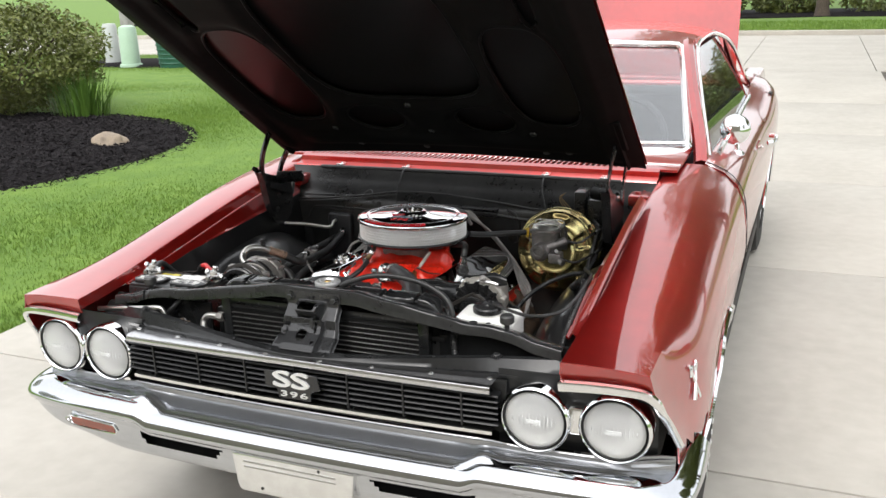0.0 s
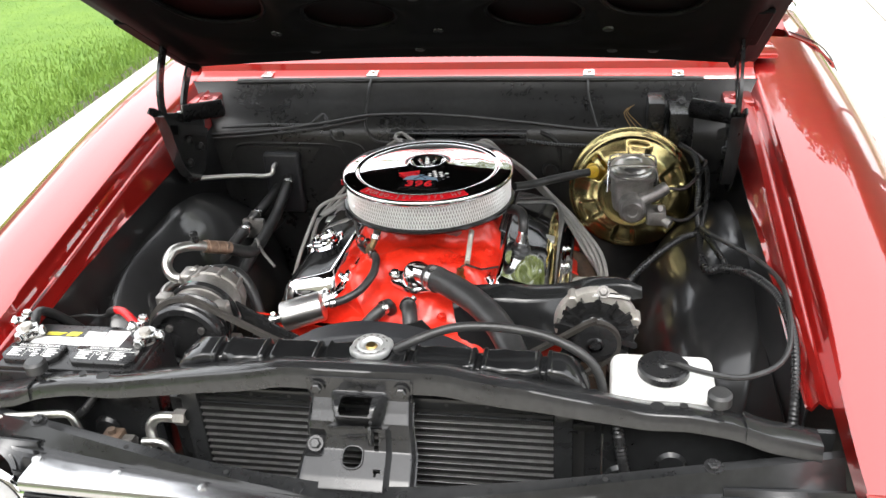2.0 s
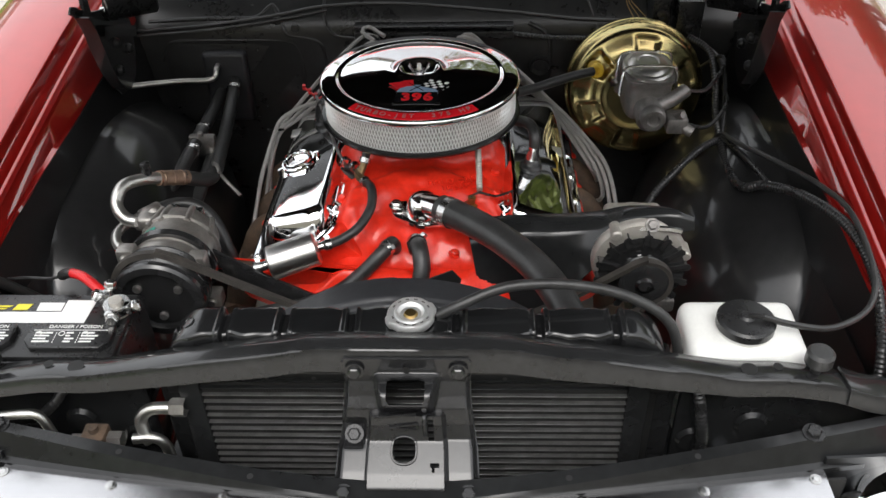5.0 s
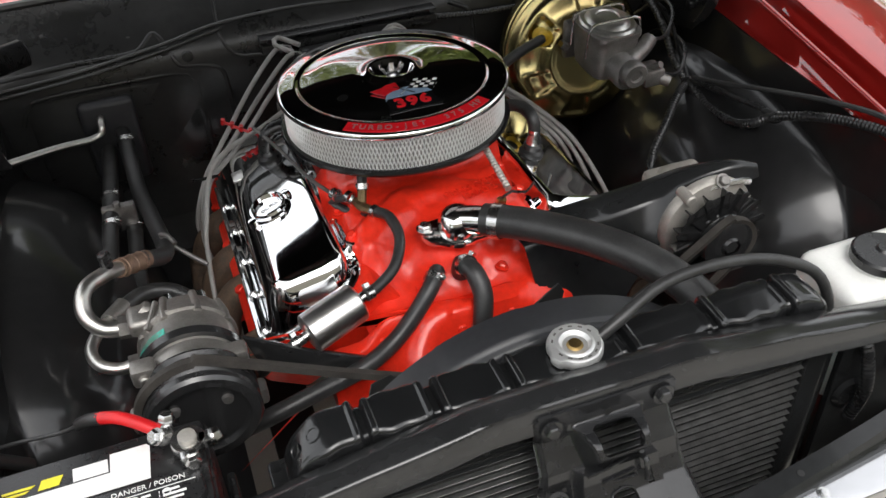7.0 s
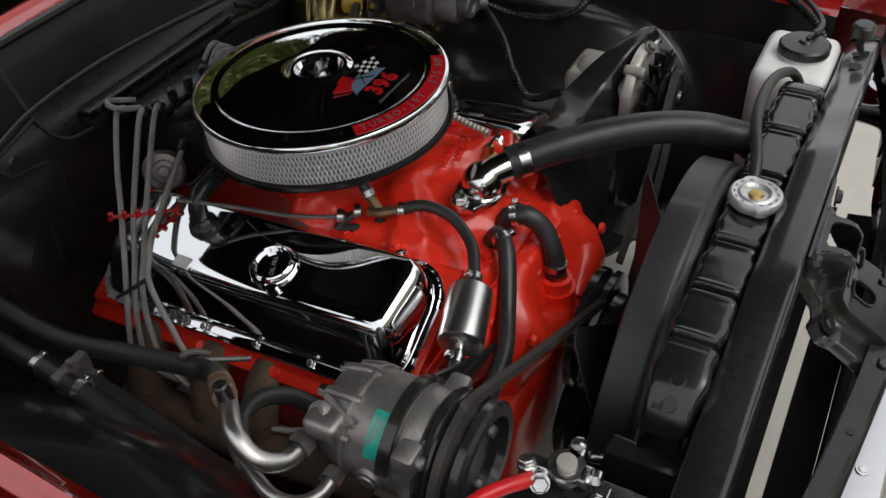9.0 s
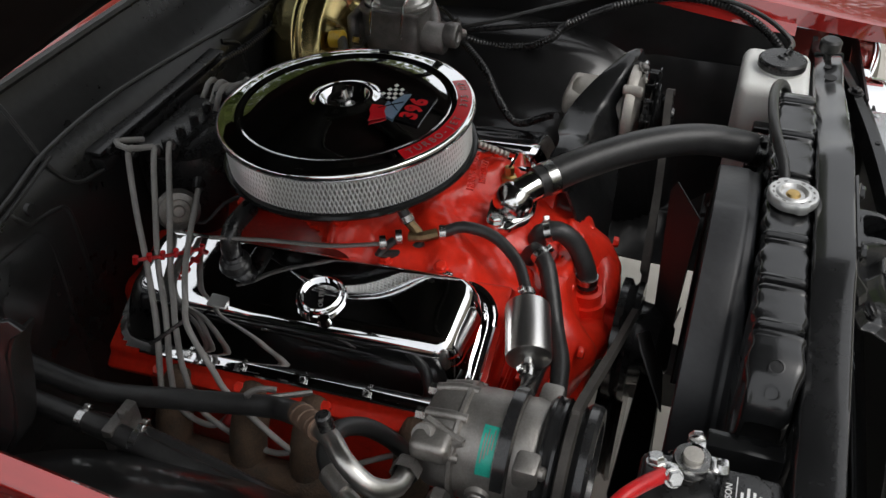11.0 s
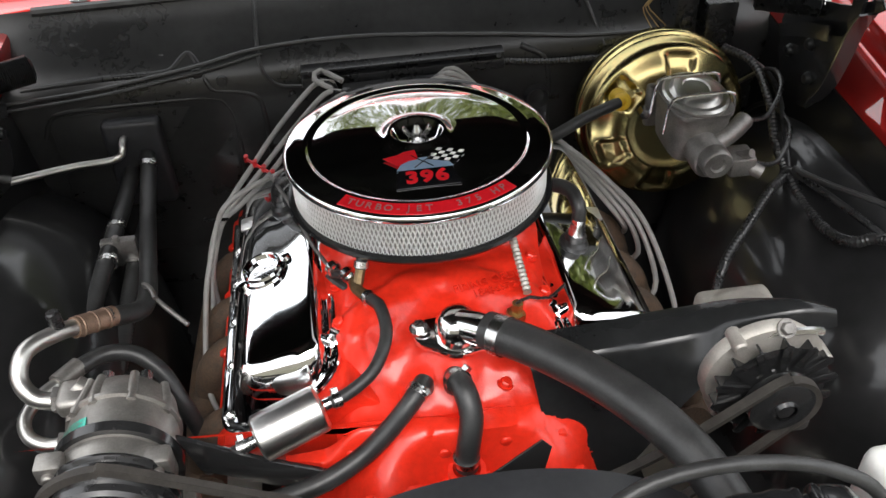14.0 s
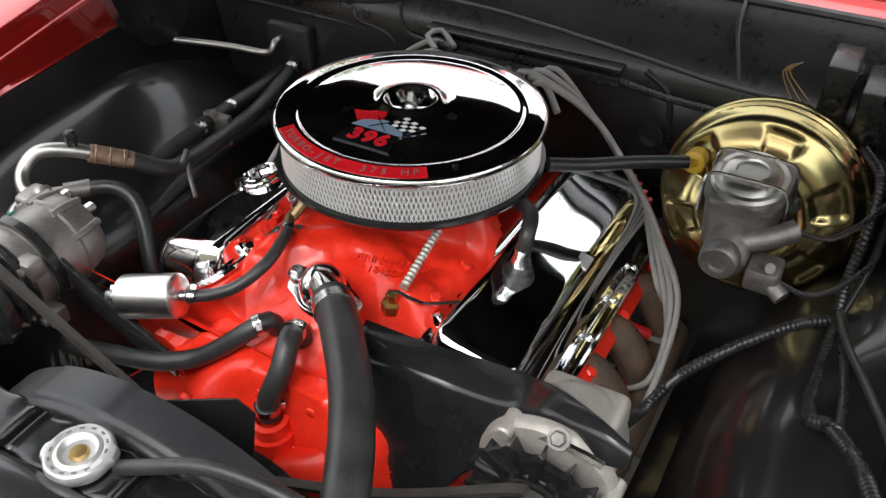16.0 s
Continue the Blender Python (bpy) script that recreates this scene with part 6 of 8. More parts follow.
# oil filler cap
capm = Matrix.Translation(top(-1, 0.215, 0.446, 0.0005)) @ Matrix(((0.971, 0, -0.238, 0), (0, 1, 0, 0), (0.238, 0, 0.971, 0), (0, 0, 0, 1)))
q = bmesh.new()
lathe(q, [(0.0, 0.006), (0.0185, 0.006), (0.0192, 0.0125), (0.0205, 0.0135), (0.0218, 0.0125), (0.0226, 0.0085), (0.0248, 0.0085), (0.0262, 0.0072), (0.0275, 0.0)], n=36, m=capm @ Matrix.Diagonal((1.18, 1.18, 1.1, 1)))
oil = part("oil_cap", q, CHROME, engine, "round chrome oil filler cap")
for a in (0.5, 0.5 + math.pi):
    q = bmesh.new()
    lathe(q, [(0.0, 0.010), (0.007, 0.009), (0.009, 0.0)], n=14, m=capm @ Matrix.Translation((0.0322 * math.cos(a), 0.0322 * math.sin(a), 0)))
    part("cap_lug", q, CHROME, oil)
q = bmesh.new()
letters(q, "OIL FILL", 0.0082, capm @ pose(0, 0, 0.0068, 0, 0, 20), 0.0004)
part("cap_lettering", q, DARK_ALU, oil)
# breather elbow (passenger) and grommet with hose (driver)
q = bmesh.new()
p = top(-1, 0.187, 0.580)
lathe(q, [(0.021, 0), (0.019, 0.010), (0.014, 0.014), (0.014, 0.022)], p, (-0.2, 0, 1), 20)
tube(q, [p + V((-0.002, 0, 0.008)), p + V((-0.004, 0.0, 0.032)), p + V((0.010, 0.002, 0.050)), p + V((0.05, -0.002, 0.056))], 0.0125, 12, 0.008)
part("breather_elbow", q, PLASTIC, engine, "black breather elbow")
q = bmesh.new()
p = top(1, 0.184, 0.416)
lathe(q, [(0.020, 0), (0.019, 0.007), (0.014, 0.011), (0.014, 0.018), (0.010, 0.022)], p, (0.2, 0, 1), 20)
part("valve_grommet", q, RUBBER, engine)
q = bmesh.new()
lathe(q, [(0.0115, 0), (0.0115, 0.01), (0.009, 0.018), (0.009, 0.028)], p + V((0.003, 0, 0.016)), (0.1, 0, 1), 16)
part("valve", q, STEEL, engine)
q = bmesh.new()
tube(q, [p + V((0.005, 0, 0.035)), p + V((0.006, 0.01, 0.058)), p + V((-0.006, 0.04, 0.066)), p + V((-0.06, 0.08, 0.05))], 0.0095, 12, 0.008)
part("breather_hose", q, RUBBER, engine)

# thermostat housing
q = bmesh.new()
prism(q, [(0.052 * math.cos(a) if abs(math.cos(a)) > 0.7 else 0.034 * math.cos(a) * 1.1, 0.030 * math.sin(a)) for a in lin(0, 2 * math.pi * 27 / 28, 28)], 0.010, Matrix.Translation((0.012, 0.272, 0.782)) @ pose(0, 0, 0, 8, 0, -12), 0.002)
lathe(q, [(0.027, 0.0), (0.027, 0.012), (0.0255, 0.022), (0.020, 0.031), (0.011, 0.037), (0, 0.038)], (0.012, 0.272, 0.788), (0.0, -0.1, 1), 28)
tube(q, [(0.012, 0.270, 0.806), (0.030, 0.256, 0.811), (0.052, 0.238, 0.815)], 0.0195, 20, 0.006)
th = part("thermostat_housing", q, TRIM, engine, "chrome thermostat housing")
for x, y in ((-0.031, 0.282), (0.055, 0.264)):
    q = bmesh.new()
    hexa(q, (x, y, 0.794), (0, 0, 1), 0.009, 0.009, 0.012)
    part("bolt", q, STEEL, th)
# throttle return spring, brass sensor, small lines on the intake
q = bmesh.new()
tube(q, [(0.098, 0.385, 0.832), (0.100, 0.302, 0.811)], 0.0055, 10, ribs=0.0014)
part("return_spring", q, ALT_ALU, engine, "coiled steel return spring")
q = bmesh.new()
lathe(q, [(0.012, 0), (0.012, 0.012), (0.007, 0.014), (0.007, 0.026), (0, 0.027)], (0.085, 0.297, 0.775), (0.1, 0, 1), 6)
part("sensor", q, BRASS, engine, "brass temperature sender")
q = bmesh.new()
tube(q, [(0.085, 0.297, 0.80), (0.10, 0.29, 0.815), (0.125, 0.30, 0.80), (0.16, 0.34, 0.785)], 0.002, 6)
part("sensor_wire", q, PLASTIC, engine)
q = bmesh.new()
tube(q, [(-0.20, 0.60, 0.815), (-0.172, 0.53, 0.806), (-0.15, 0.46, 0.799), (-0.125, 0.395, 0.800)], 0.0028, 8)
part("fuel_line", q, DARK_ALU, engine, "thin steel fuel line")
q = bmesh.new()
tube(q, [(-0.10, 0.375, 0.798), (-0.098, 0.358, 0.800), (-0.088, 0.342, 0.802)], 0.007, 8)
cyl(q, (-0.096, 0.362, 0.800), (-0.090, 0.378, 0.812), 0.0065, n=8)
part("brass_tee", q, OLD_BRASS, engine, "brass fuel tee")
q = bmesh.new()
for p, d in (((-0.105, 0.383, 0.799), (-0.5, 1, 0)), ((-0.122, 0.398, 0.799), (-0.5, 1, 0)), ((-0.086, 0.340, 0.802), (0.4, -1, 0)), ((-0.089, 0.380, 0.813), (0.2, 0.5, 0.8))):
    q = bmesh.new()
    lathe(q, [(0.0065, 0), (0.0095, 0), (0.0095, 0.008), (0.0065, 0.008)], p, d, 14)
    part("hose_clamp", q, STEEL, engine)
q = bmesh.new()
tube(q, [(-0.112, 0.39, 0.797), (-0.13, 0.405, 0.785), (-0.10, 0.38, 0.772), (-0.09, 0.36, 0.785)], 0.0055, 8)
tube(q, [(-0.090, 0.378, 0.812), (-0.084, 0.394, 0.832), (-0.078, 0.410, 0.850)], 0.0072, 10)
part("rubber_hose", q, RUBBER, engine)
q = bmesh.new()
letters(q, "FIRING ORDER\n18436572", 0.0145, pose(0.065, 0.335, intake_z(0.065, 0.335) + 0.0025, 9, 0, 12), 0.0012)
part("cast_lettering", q, ENGINE_RED, engine, "raised cast lettering on the manifold")
# carburettor under the air cleaner
q = bmesh.new()
box(q, -0.075, 0.075, 0.42, 0.62, 0.78, 0.832, 0.012)
lathe(q, [(0.06, 0), (0.062, 0.02), (0.065, 0.035)], (0, 0.49, 0.81), (0, 0, 1), 24)
part("carburettor", q, DARK_ALU, engine)

# ---- air cleaner ----
AC = (0.0, 0.493)
air = thing("air_cleaner", (AC[0], AC[1], 0.826), "round chrome air cleaner with wire-mesh filter on the engine", "air cleaner")
q = bmesh.new()
lathe(q, [(0.06, -0.004), (0.14, -0.004), (0.160, 0.000), (0.168, 0.004), (0.1705, 0.008), (0.1690, 0.0115), (0.165, 0.0125), (0.152, 0.010), (0.07, 0.006)], (*AC, 0.841), n=72)
part("base_pan", q, GLOSS_BLACK, air, "gloss black base pan")
n = 180
t = bmesh.new()
lo, hi = [], []
for k in range(2 * n):
    a = math.pi * k / n
    r = 0.1585 if k % 2 else 0.1545
    lo.append(t.verts.new((AC[0] + r * math.cos(a), AC[1] + r * math.sin(a), 0.850)))
    hi.append(t.verts.new((AC[0] + r * math.cos(a), AC[1] + r * math.sin(a), 0.904)))
for k in range(2 * n):
    t.faces.new((lo[k], lo[(k + 1) % (2 * n)], hi[(k + 1) % (2 * n)], hi[k]))
q = bmesh.new()
merge(q, t)
part("filter_element", q, PAPER, air, "white pleated paper filter", 10)
t = bmesh.new()
N, K, R0 = 190, 12, 0.1615
for sgn in (1, -1):
    for k in range(N):
        a0 = 2 * math.pi * k / N
        prev = None
        for j in range(K + 1):
            f = j / K
            a = a0 + sgn * f * 7.0 * math.pi / N
            z = 0.850 + 0.056 * f
            w = 0.00095
            ring = [t.verts.new((AC[0] + (R0 + dr) * math.cos(a + da), AC[1] + (R0 + dr) * math.sin(a + da), z + dz)) for dr, da, dz in ((0.0009, 0, 0), (-0.0004, w / R0, 0.0004), (-0.0004, -w / R0, -0.0004))]
            if prev:
                for i in range(3):
                    t.faces.new((prev[i], prev[(i + 1) % 3], ring[(i + 1) % 3], ring[i]))
            prev = ring
q = bmesh.new()
merge(q, t)
tagged(part("wire_mesh", q, MESH_WIRE, air, "bright expanded wire mesh round the filter"), kind="stuff")


def dome(r):
    return 0.9228 - 0.070 * r - 0.6 * max(0, r - 0.118) ** 1.5


q = bmesh.new()
lathe(q, [(0.156, 0.899), (0.163, 0.899), (0.1675, 0.9005), (0.1692, 0.9035), (0.1690, 0.9080), (0.1672, 0.9110), (0.164, 0.9122), (0.156, 0.9132), (0.148, 0.9141), (0.1445, 0.9146), (0.1420, 0.9150), (0.1398, 0.9145), (0.1378, 0.9132), (0.1355, 0.9122)]
      + [(r, dome(r)) for r in (0.132, 0.124, 0.112, 0.10, 0.085, 0.07, 0.058, 0.048)] + [(0.042, 0.9215), (0.038, 0.9255), (0.034, 0.9268), (0.031, 0.9248), (0.028, 0.9180), (0.022, 0.9150), (0, 0.9145)], (*AC, 0), n=96)
lid = part("lid", q, CHROME, air, "mirror-polished chrome lid", 70)
q = bmesh.new()
lathe(q, [(0.0075, 0.0), (0.0075, 0.008), (0.005, 0.012), (0.0035, 0.019), (0, 0.019)], (*AC, 0.9145), n=14)
nut = part("wing_nut", q, STEEL, air, "steel wing nut")
for s in (-1, 1):
    q = bmesh.new()
    box(q, -0.0022, 0.0022, -0.006, 0.006, 0, 0.014, 0.0015, 2, Matrix.Translation((AC[0] + s * 0.009, AC[1], 0.918)) @ pose(0, 0, 0, 0, s * 35, 0))
    part("wing", q, STEEL, nut)
# decals, laid on the dome's slope
LAY = Matrix.Translation((AC[0], AC[1] - 0.08, dome(0.08) + 0.0008)) @ pose(0, 0, 0, 4.0, 0, 0) @ Matrix.Translation((0, 0.08, 0))


def flat(poly, z=0.0, h=0.0005):
    t = bmesh.new()
    prism(t, poly, h, LAY @ Matrix.Translation((0, 0, z)))
    return t


part("badge_plate", flat([(-0.038, -0.114), (0.038, -0.114), (0.032, -0.080), (-0.032, -0.080)]), DECAL_BLACK, air, "black badge plate")
part("badge_dome", flat([(-0.034, -0.079), (0.034, -0.079), (0.026, -0.064), (0.012, -0.057), (-0.012, -0.057), (-0.026, -0.064)]), DECAL_BLUE, air, "grey-blue badge field")
part("red_flag", flat([(-0.048, -0.052), (-0.030, -0.048), (-0.022, -0.043), (-0.008, -0.041), (-0.006, -0.060), (-0.018, -0.062), (-0.032, -0.070)], 0.0006), DECAL_RED, air, "red flag decal")
flag = part("checkered_flag", flat([(0.004, -0.062), (0.036, -0.073), (0.050, -0.052), (0.020, -0.041)], 0.0006), DECAL_BLACK, air, "black and white checkered flag")
o, e1, e2 = V((0.004, -0.062)), V((0.032, -0.011)), V((0.016, 0.021))
for i in range(5):
    for j in range(4):
        if (i + j) % 2:
            a = o + e1 * (i / 5) + e2 * (j / 4) + V((0.0006, 0.0004))
            part("white_square", flat([a, a + e1 / 5.6, a + e1 / 5.6 + e2 / 4.6, a + e2 / 4.6], 0.0012, 0.0003), WHITE, flag)
for x0, x1 in ((-0.012, 0.014), (0.010, -0.014)):
    q = bmesh.new()
    tube(q, [LAY @ V((x0, -0.077, 0.0012)), LAY @ V((x1, -0.052, 0.0012))], 0.0007, 5)
    part("flag_pole", q, DECAL_BLACK, air)
q = bmesh.new()
letters(q, "396", 0.031, LAY @ pose(0, -0.096, 0.0008, 0, 0, 0) @ Matrix.Diagonal((1.0, 1, 1, 1)), 0.0003, 1.14, 0.0013)
part("badge_number", q, DECAL_RED, air, "red number 396")
A0, A1 = radians(-90 - 41), radians(-90 + 37)


def ring_z(r):
    return 0.9146 - (r - 0.1445) * 0.115


q = bmesh.new()
sheet(q, lambda a, r: V((AC[0] + r * math.cos(a), AC[1] + r * math.sin(a), ring_z(r) + 0.0006)), lin(A0, A1, 32), lin(0.1455, 0.1640, 4), 0.0005)
lab = part("red_label", q, DECAL_RED, air, "red curved label with silver writing")
q = bmesh.new()
txt = "TURBO-JET  375 HP"
for i, ch in enumerate(txt):
    a = A0 + (A1 - A0) * (0.06 + 0.88 * i / (len(txt) - 1))
    if ch != " ":
        letters(q, ch, 0.0140, Matrix.Translation((AC[0] + 0.1548 * math.cos(a), AC[1] + 0.1548 * math.sin(a), ring_z(0.1548) + 0.0008)) @ pose(0, 0, 0, 0, 0, math.degrees(a) + 90) @ pose(0, 0, 0, 6.5, 0, 0), 0.0006)
tagged(part("label_writing", q, DECAL_SILVER, lab, "silver writing"), kind="stuff")
air.rotation_euler = (radians(-2.6), 0, 0)

# ---- radiator, shroud, condenser ----
rad = thing("radiator", (0.02, -0.05, 0.45), "black radiator with ribbed top tank behind the support bar", "radiator")


TANK_SEAMS = (-0.214, -0.141, -0.060, 0.070, 0.170, 0.262)


def tank(u, a):
    groove = max(sm(0.0050, 0.0028, abs(u - k)) for k in TANK_SEAMS)
    bead = max(sm(0.0045, 0.0015, abs(abs(u - k) - 0.0085)) for k in TANK_SEAMS)
    # each field swells towards its middle, so that the front edge is scalloped
    near = min(abs(u - k) for k in TANK_SEAMS)
    swell = 0.0028 * sm(0.010, 0.030, near) + 0.0012 * math.sin(u * 190)
    k = max(0.0, (-0.238 - u) / 0.056, (u - 0.276) / 0.052)
    drop_end = 0.062 * (1 - math.sqrt(max(0.0, 1 - min(1.0, k) ** 2)))
    ry = 0.0255 - 0.0035 * groove + 0.001 * bead + swell - 0.2 * drop_end
    rz = 0.0345 - 0.0060 * groove + 0.0022 * bead
    c, s = math.cos(a), math.sin(a)
    p = 0.30
    y = -0.0625 - ry * math.copysign(abs(c) ** p, c)
    return V((u, y, 0.838 - drop_end + rz * (abs(s) ** p if s > 0 else 0) - (0.06 if s <= 0.001 else 0)))


q = bmesh.new()
sheet(q, tank, lin(-0.2935, 0.3275, 420), [0.0] + lin(0.05, math.pi - 0.05, 15) + [math.pi], 0.0)
for x in (-0.2915, 0.3245):
    box(q, x - 0.002, x + 0.002, -0.083, -0.042, 0.715, 0.776, 0.001, 1)
tk = part("top_tank", q, TANK_BLACK, rad, "ribbed black radiator top tank", 30)
q = bmesh.new()
box(q, -0.30, 0.335, -0.092, -0.032, 0.770, 0.782, 0.003)
box(q, -0.30, 0.335, -0.088, -0.038, 0.36, 0.772, 0.004)
part("core", q, INNER_BLACK, rad, "dark radiator core")
for x0 in (-0.31, 0.32):
    q = bmesh.new()
    box(q, x0, x0 + 0.025, -0.09, -0.015, 0.36, 0.79, 0.004)
    part("side_frame", q, SHEET_BLACK, rad)
for u, n in ((-0.262, 0.012), (-0.281, 0.012)):
    q = bmesh.new()
    p, e = tank(u, math.pi / 2), tank(u - 0.004, math.pi / 2)
    d = (p - e).normalized()
    lathe(q, [(0.0085, 0.0), (0.0085, 0.0012), (0.0068, 0.0014), (0.0062, 0.0004), (0, 0.0004)], p, V((-d.z, 0, d.x)), 18)
    part("dimple", q, TANK_BLACK, tk)
q = bmesh.new()
lathe(q, [(0.022, -0.006), (0.022, 0.004)], (0.014, -0.062, 0.870), n=24)
part("filler_neck", q, PLASTIC, rad)
q = bmesh.new()
n = 64
prof = [(0.031, -0.003), (0.0325, 0.000), (0.0325, 0.005), (0.031, 0.0080), (0.029, 0.0088), (0.0225, 0.0080), (0.0205, 0.0092), (0.0185, 0.0096), (0.0170, 0.0085), (0.0145, 0.0055), (0.011, 0.0050), (0, 0.0050)]
t = bmesh.new()
rings = []
for r, h in prof:
    ring = []
    for k in range(n):
        a = 2 * math.pi * k / n
        rr = r + (0.0030 * sm(0.80, 0.95, math.cos(2 * a)) + 0.0002 * math.cos(8 * a)) * (1 if r > 0.029 else 0)
        ring.append(t.verts.new((rr * math.cos(a), rr * math.sin(a), h)))
    rings.append(ring)
for a, c in zip(rings, rings[1:]):
    for k in range(n):
        t.faces.new((a[k], a[(k + 1) % n], c[(k + 1) % n], c[k]))
merge(q, t, pose(0.014, -0.064, 0.878, 0, 0, 25) @ Matrix.Diagonal((0.90, 0.90, 1, 1)))
rc = part("radiator_cap", q, CAP_STEEL, rad, "bright pressure cap with raised rings", 30)
q = bmesh.new()
lathe(q, [(0, 0.0035), (0.007, 0.003), (0.009, 0)], (0.014, -0.064, 0.8828), n=16)
part("cap_rivet", q, BRASS, rc)
q = bmesh.new()
for k in range(14):
    a = 2 * math.pi * k / 14
    if k in (0, 7):
        continue
    box(q, -0.0010, 0.0010, -0.0022, 0.0022, 0, 0.0005, 0, 1, pose(0.014 + 0.0232 * math.cos(a), -0.064 + 0.0232 * math.sin(a), 0.8862, 0, 0, math.degrees(a)))
part("cap_writing", q, DARK_ALU, rc, "unreadable stamped writing")

shroud = thing("fan_shroud", (0.02, 0.03, 0.4), "dull black plastic fan shroud behind the radiator", "fan shroud")
SC, SR, SY = (0.002, 0.600), 0.268, 0.021


def shroud_pt(a, v):
    """v: 0 at the radiator, 1 the front of the drum, 2 its rear lip, 3 the rolled edge."""
    c, s = math.cos(a), math.sin(a)
    if v <= 1:
        k = sm(0, 1, v)
        bx = max(-0.285, min(0.322, SC[0] + SR * c * 1.35))
        bz = min(0.806, SC[1] + SR * s * 1.12)
        y = -0.036 + 0.014 * (1 - math.sqrt(max(0.0, 1 - v * v)))
        return V((bx + (SC[0] + (SR - 0.003) * c - bx) * k, y, bz + (SC[1] + (SR - 0.003) * s - bz) * k))
    if v <= 2:
        w = v - 1
        r = SR - 0.006 * (1 - min(1, w / 0.18)) ** 2 + (0.0016 if -0.11 < SC[0] + SR * c < -0.012 else 0)
        return V((SC[0] + r * c, -0.022 + w * (SY + 0.022), SC[1] + r * s))
    return V((SC[0] + (SR - 0.004 * (v - 2)) * c, SY + 0.002 * (v - 2), SC[1] + (SR - 0.004 * (v - 2)) * s))


VS = [0, 0.25, 0.5, 0.7, 0.85, 0.95, 1.0, 1.06, 1.12, 1.2, 1.5, 1.8, 2, 2.5, 3]
q = bmesh.new()
sheet(q, shroud_pt, lin(0.10 * math.pi, 1.30 * math.pi, 150), VS, 0.003)
sheet(q, shroud_pt, lin(-0.30 * math.pi, 0.10 * math.pi, 24), VS, 0.003)
part("shroud_shell", q, SHROUD, shroud, "", 40)
for x, z in ((-0.255, 0.70), (-0.20, 0.745)):
    q = bmesh.new()
    lathe(q, [(0.008, 0), (0.008, 0.012), (0.005, 0.016)], (x, 0.0, z), (-0.3, 1, 0), 10)
    part("shroud_bolt", q, STEEL, shroud)

fan = thing("cooling_fan", (0.01, 0.06, 0.6), "black cooling fan and pulleys at the engine's front", "fan")
for k in range(6):
    q = bmesh.new()
    a = k * math.pi / 3 + 0.10
    m = Matrix.Translation((0.01, 0.055, 0.60)) @ pose(0, 0, 0, 0, math.degrees(a), 0) @ pose(0, 0, 0, 0, 0, 28)
    prism(q, [(-0.030, 0.05), (0.030, 0.05), (0.046, 0.225), (0.030, 0.246), (-0.046, 0.236)], 0.002, m @ pose(0, 0, 0, 90, 0, 0), 0.0005, 1)
    part("blade", q, INNER_BLACK, fan)
q = bmesh.new()
lathe(q, [(0, 0.05), (0.03, 0.05), (0.055, 0.03), (0.06, 0.0), (0.085, 0), (0.087, -0.008), (0.078, -0.014), (0.087, -0.02), (0.087, -0.03), (0.03, -0.03)], (0.01, 0.085, 0.60), (0, -1, 0), 36)
part("pump_pulley", q, BLACK, fan)
q = bmesh.new()
lathe(q, [(0.0, 0.0), (0.095, 0.0), (0.098, -0.006), (0.088, -0.014), (0.098, -0.022), (0.088, -0.03), (0.098, -0.038), (0.03, -0.04)], (0.01, 0.085, 0.44), (0, -1, 0), 36)
part("crank_pulley", q, BLACK, fan)

cond = thing("condenser", (0.015, -0.1, 0.5), "black finned air-conditioning condenser ahead of the radiator", "condenser")
q = bmesh.new()
box(q, -0.255, 0.285, -0.108, -0.096, 0.50, 0.815)
part("fin_core", q, INNER_BLACK, cond)
q = bmesh.new()
box(q, -0.275, -0.248, -0.116, -0.09, 0.48, 0.832, 0.003)
part("end_frame", q, SHEET_BLACK, cond)
q = bmesh.new()
box(q, 0.278, 0.305, -0.116, -0.09, 0.48, 0.832, 0.003)
part("end_frame", q, SHEET_BLACK, cond)
q = bmesh.new()
box(q, -0.275, 0.305, -0.113, -0.09, 0.812, 0.832, 0.002)
part("top_frame", q, SHEET_BLACK, cond)
TUBE_GREY = mat("condenser_tube", (0.24, 0.24, 0.235), 0.38, 0.85, var=0.25, vscale=50)
STEP = 0.0128
for k in range(23):
    z = 0.803 - STEP * k
    q = bmesh.new()
    box(q, -0.248, 0.278, -0.1135, -0.106, z - 0.0007, z + 0.0007, 0.0003, 1)
    part("tube", q, TUBE_GREY if k else SHEET_BLACK, cond)
t = bmesh.new()
for k in range(22):
    z = 0.803 - STEP * k
    for j in range(150):
        x = -0.246 + 0.0035 * j
        vs = [t.verts.new(p) for p in ((x, -0.1095, z - 0.0012), (x + 0.0016, -0.1095, z - STEP + 0.0012), (x + 0.0016, -0.104, z - STEP + 0.0012), (x, -0.104, z - 0.0012))]
        t.faces.new(vs)
q = bmesh.new()
merge(q, t)
tagged(part("fin_field", q, INNER_BLACK, cond, "fine black cooling fins"), kind="stuff")
for k in range(9):
    q = bmesh.new()
    lathe(q, [(0.003, 0.0008), (0, 0.0008)], (-0.22 + 0.058 * k, -0.113, 0.823), (0, -1, 0), 10)
    part("rivet_hole", q, INNER_BLACK, cond)

# ---- alternator ----
alt = thing("alternator", (0.335, 0.2, 0.70), "cast aluminium alternator with black fan and pulley", "alternator")
AX = (0.333, 0.781)


def on_alt(y):
    return (AX[0], y, AX[1])


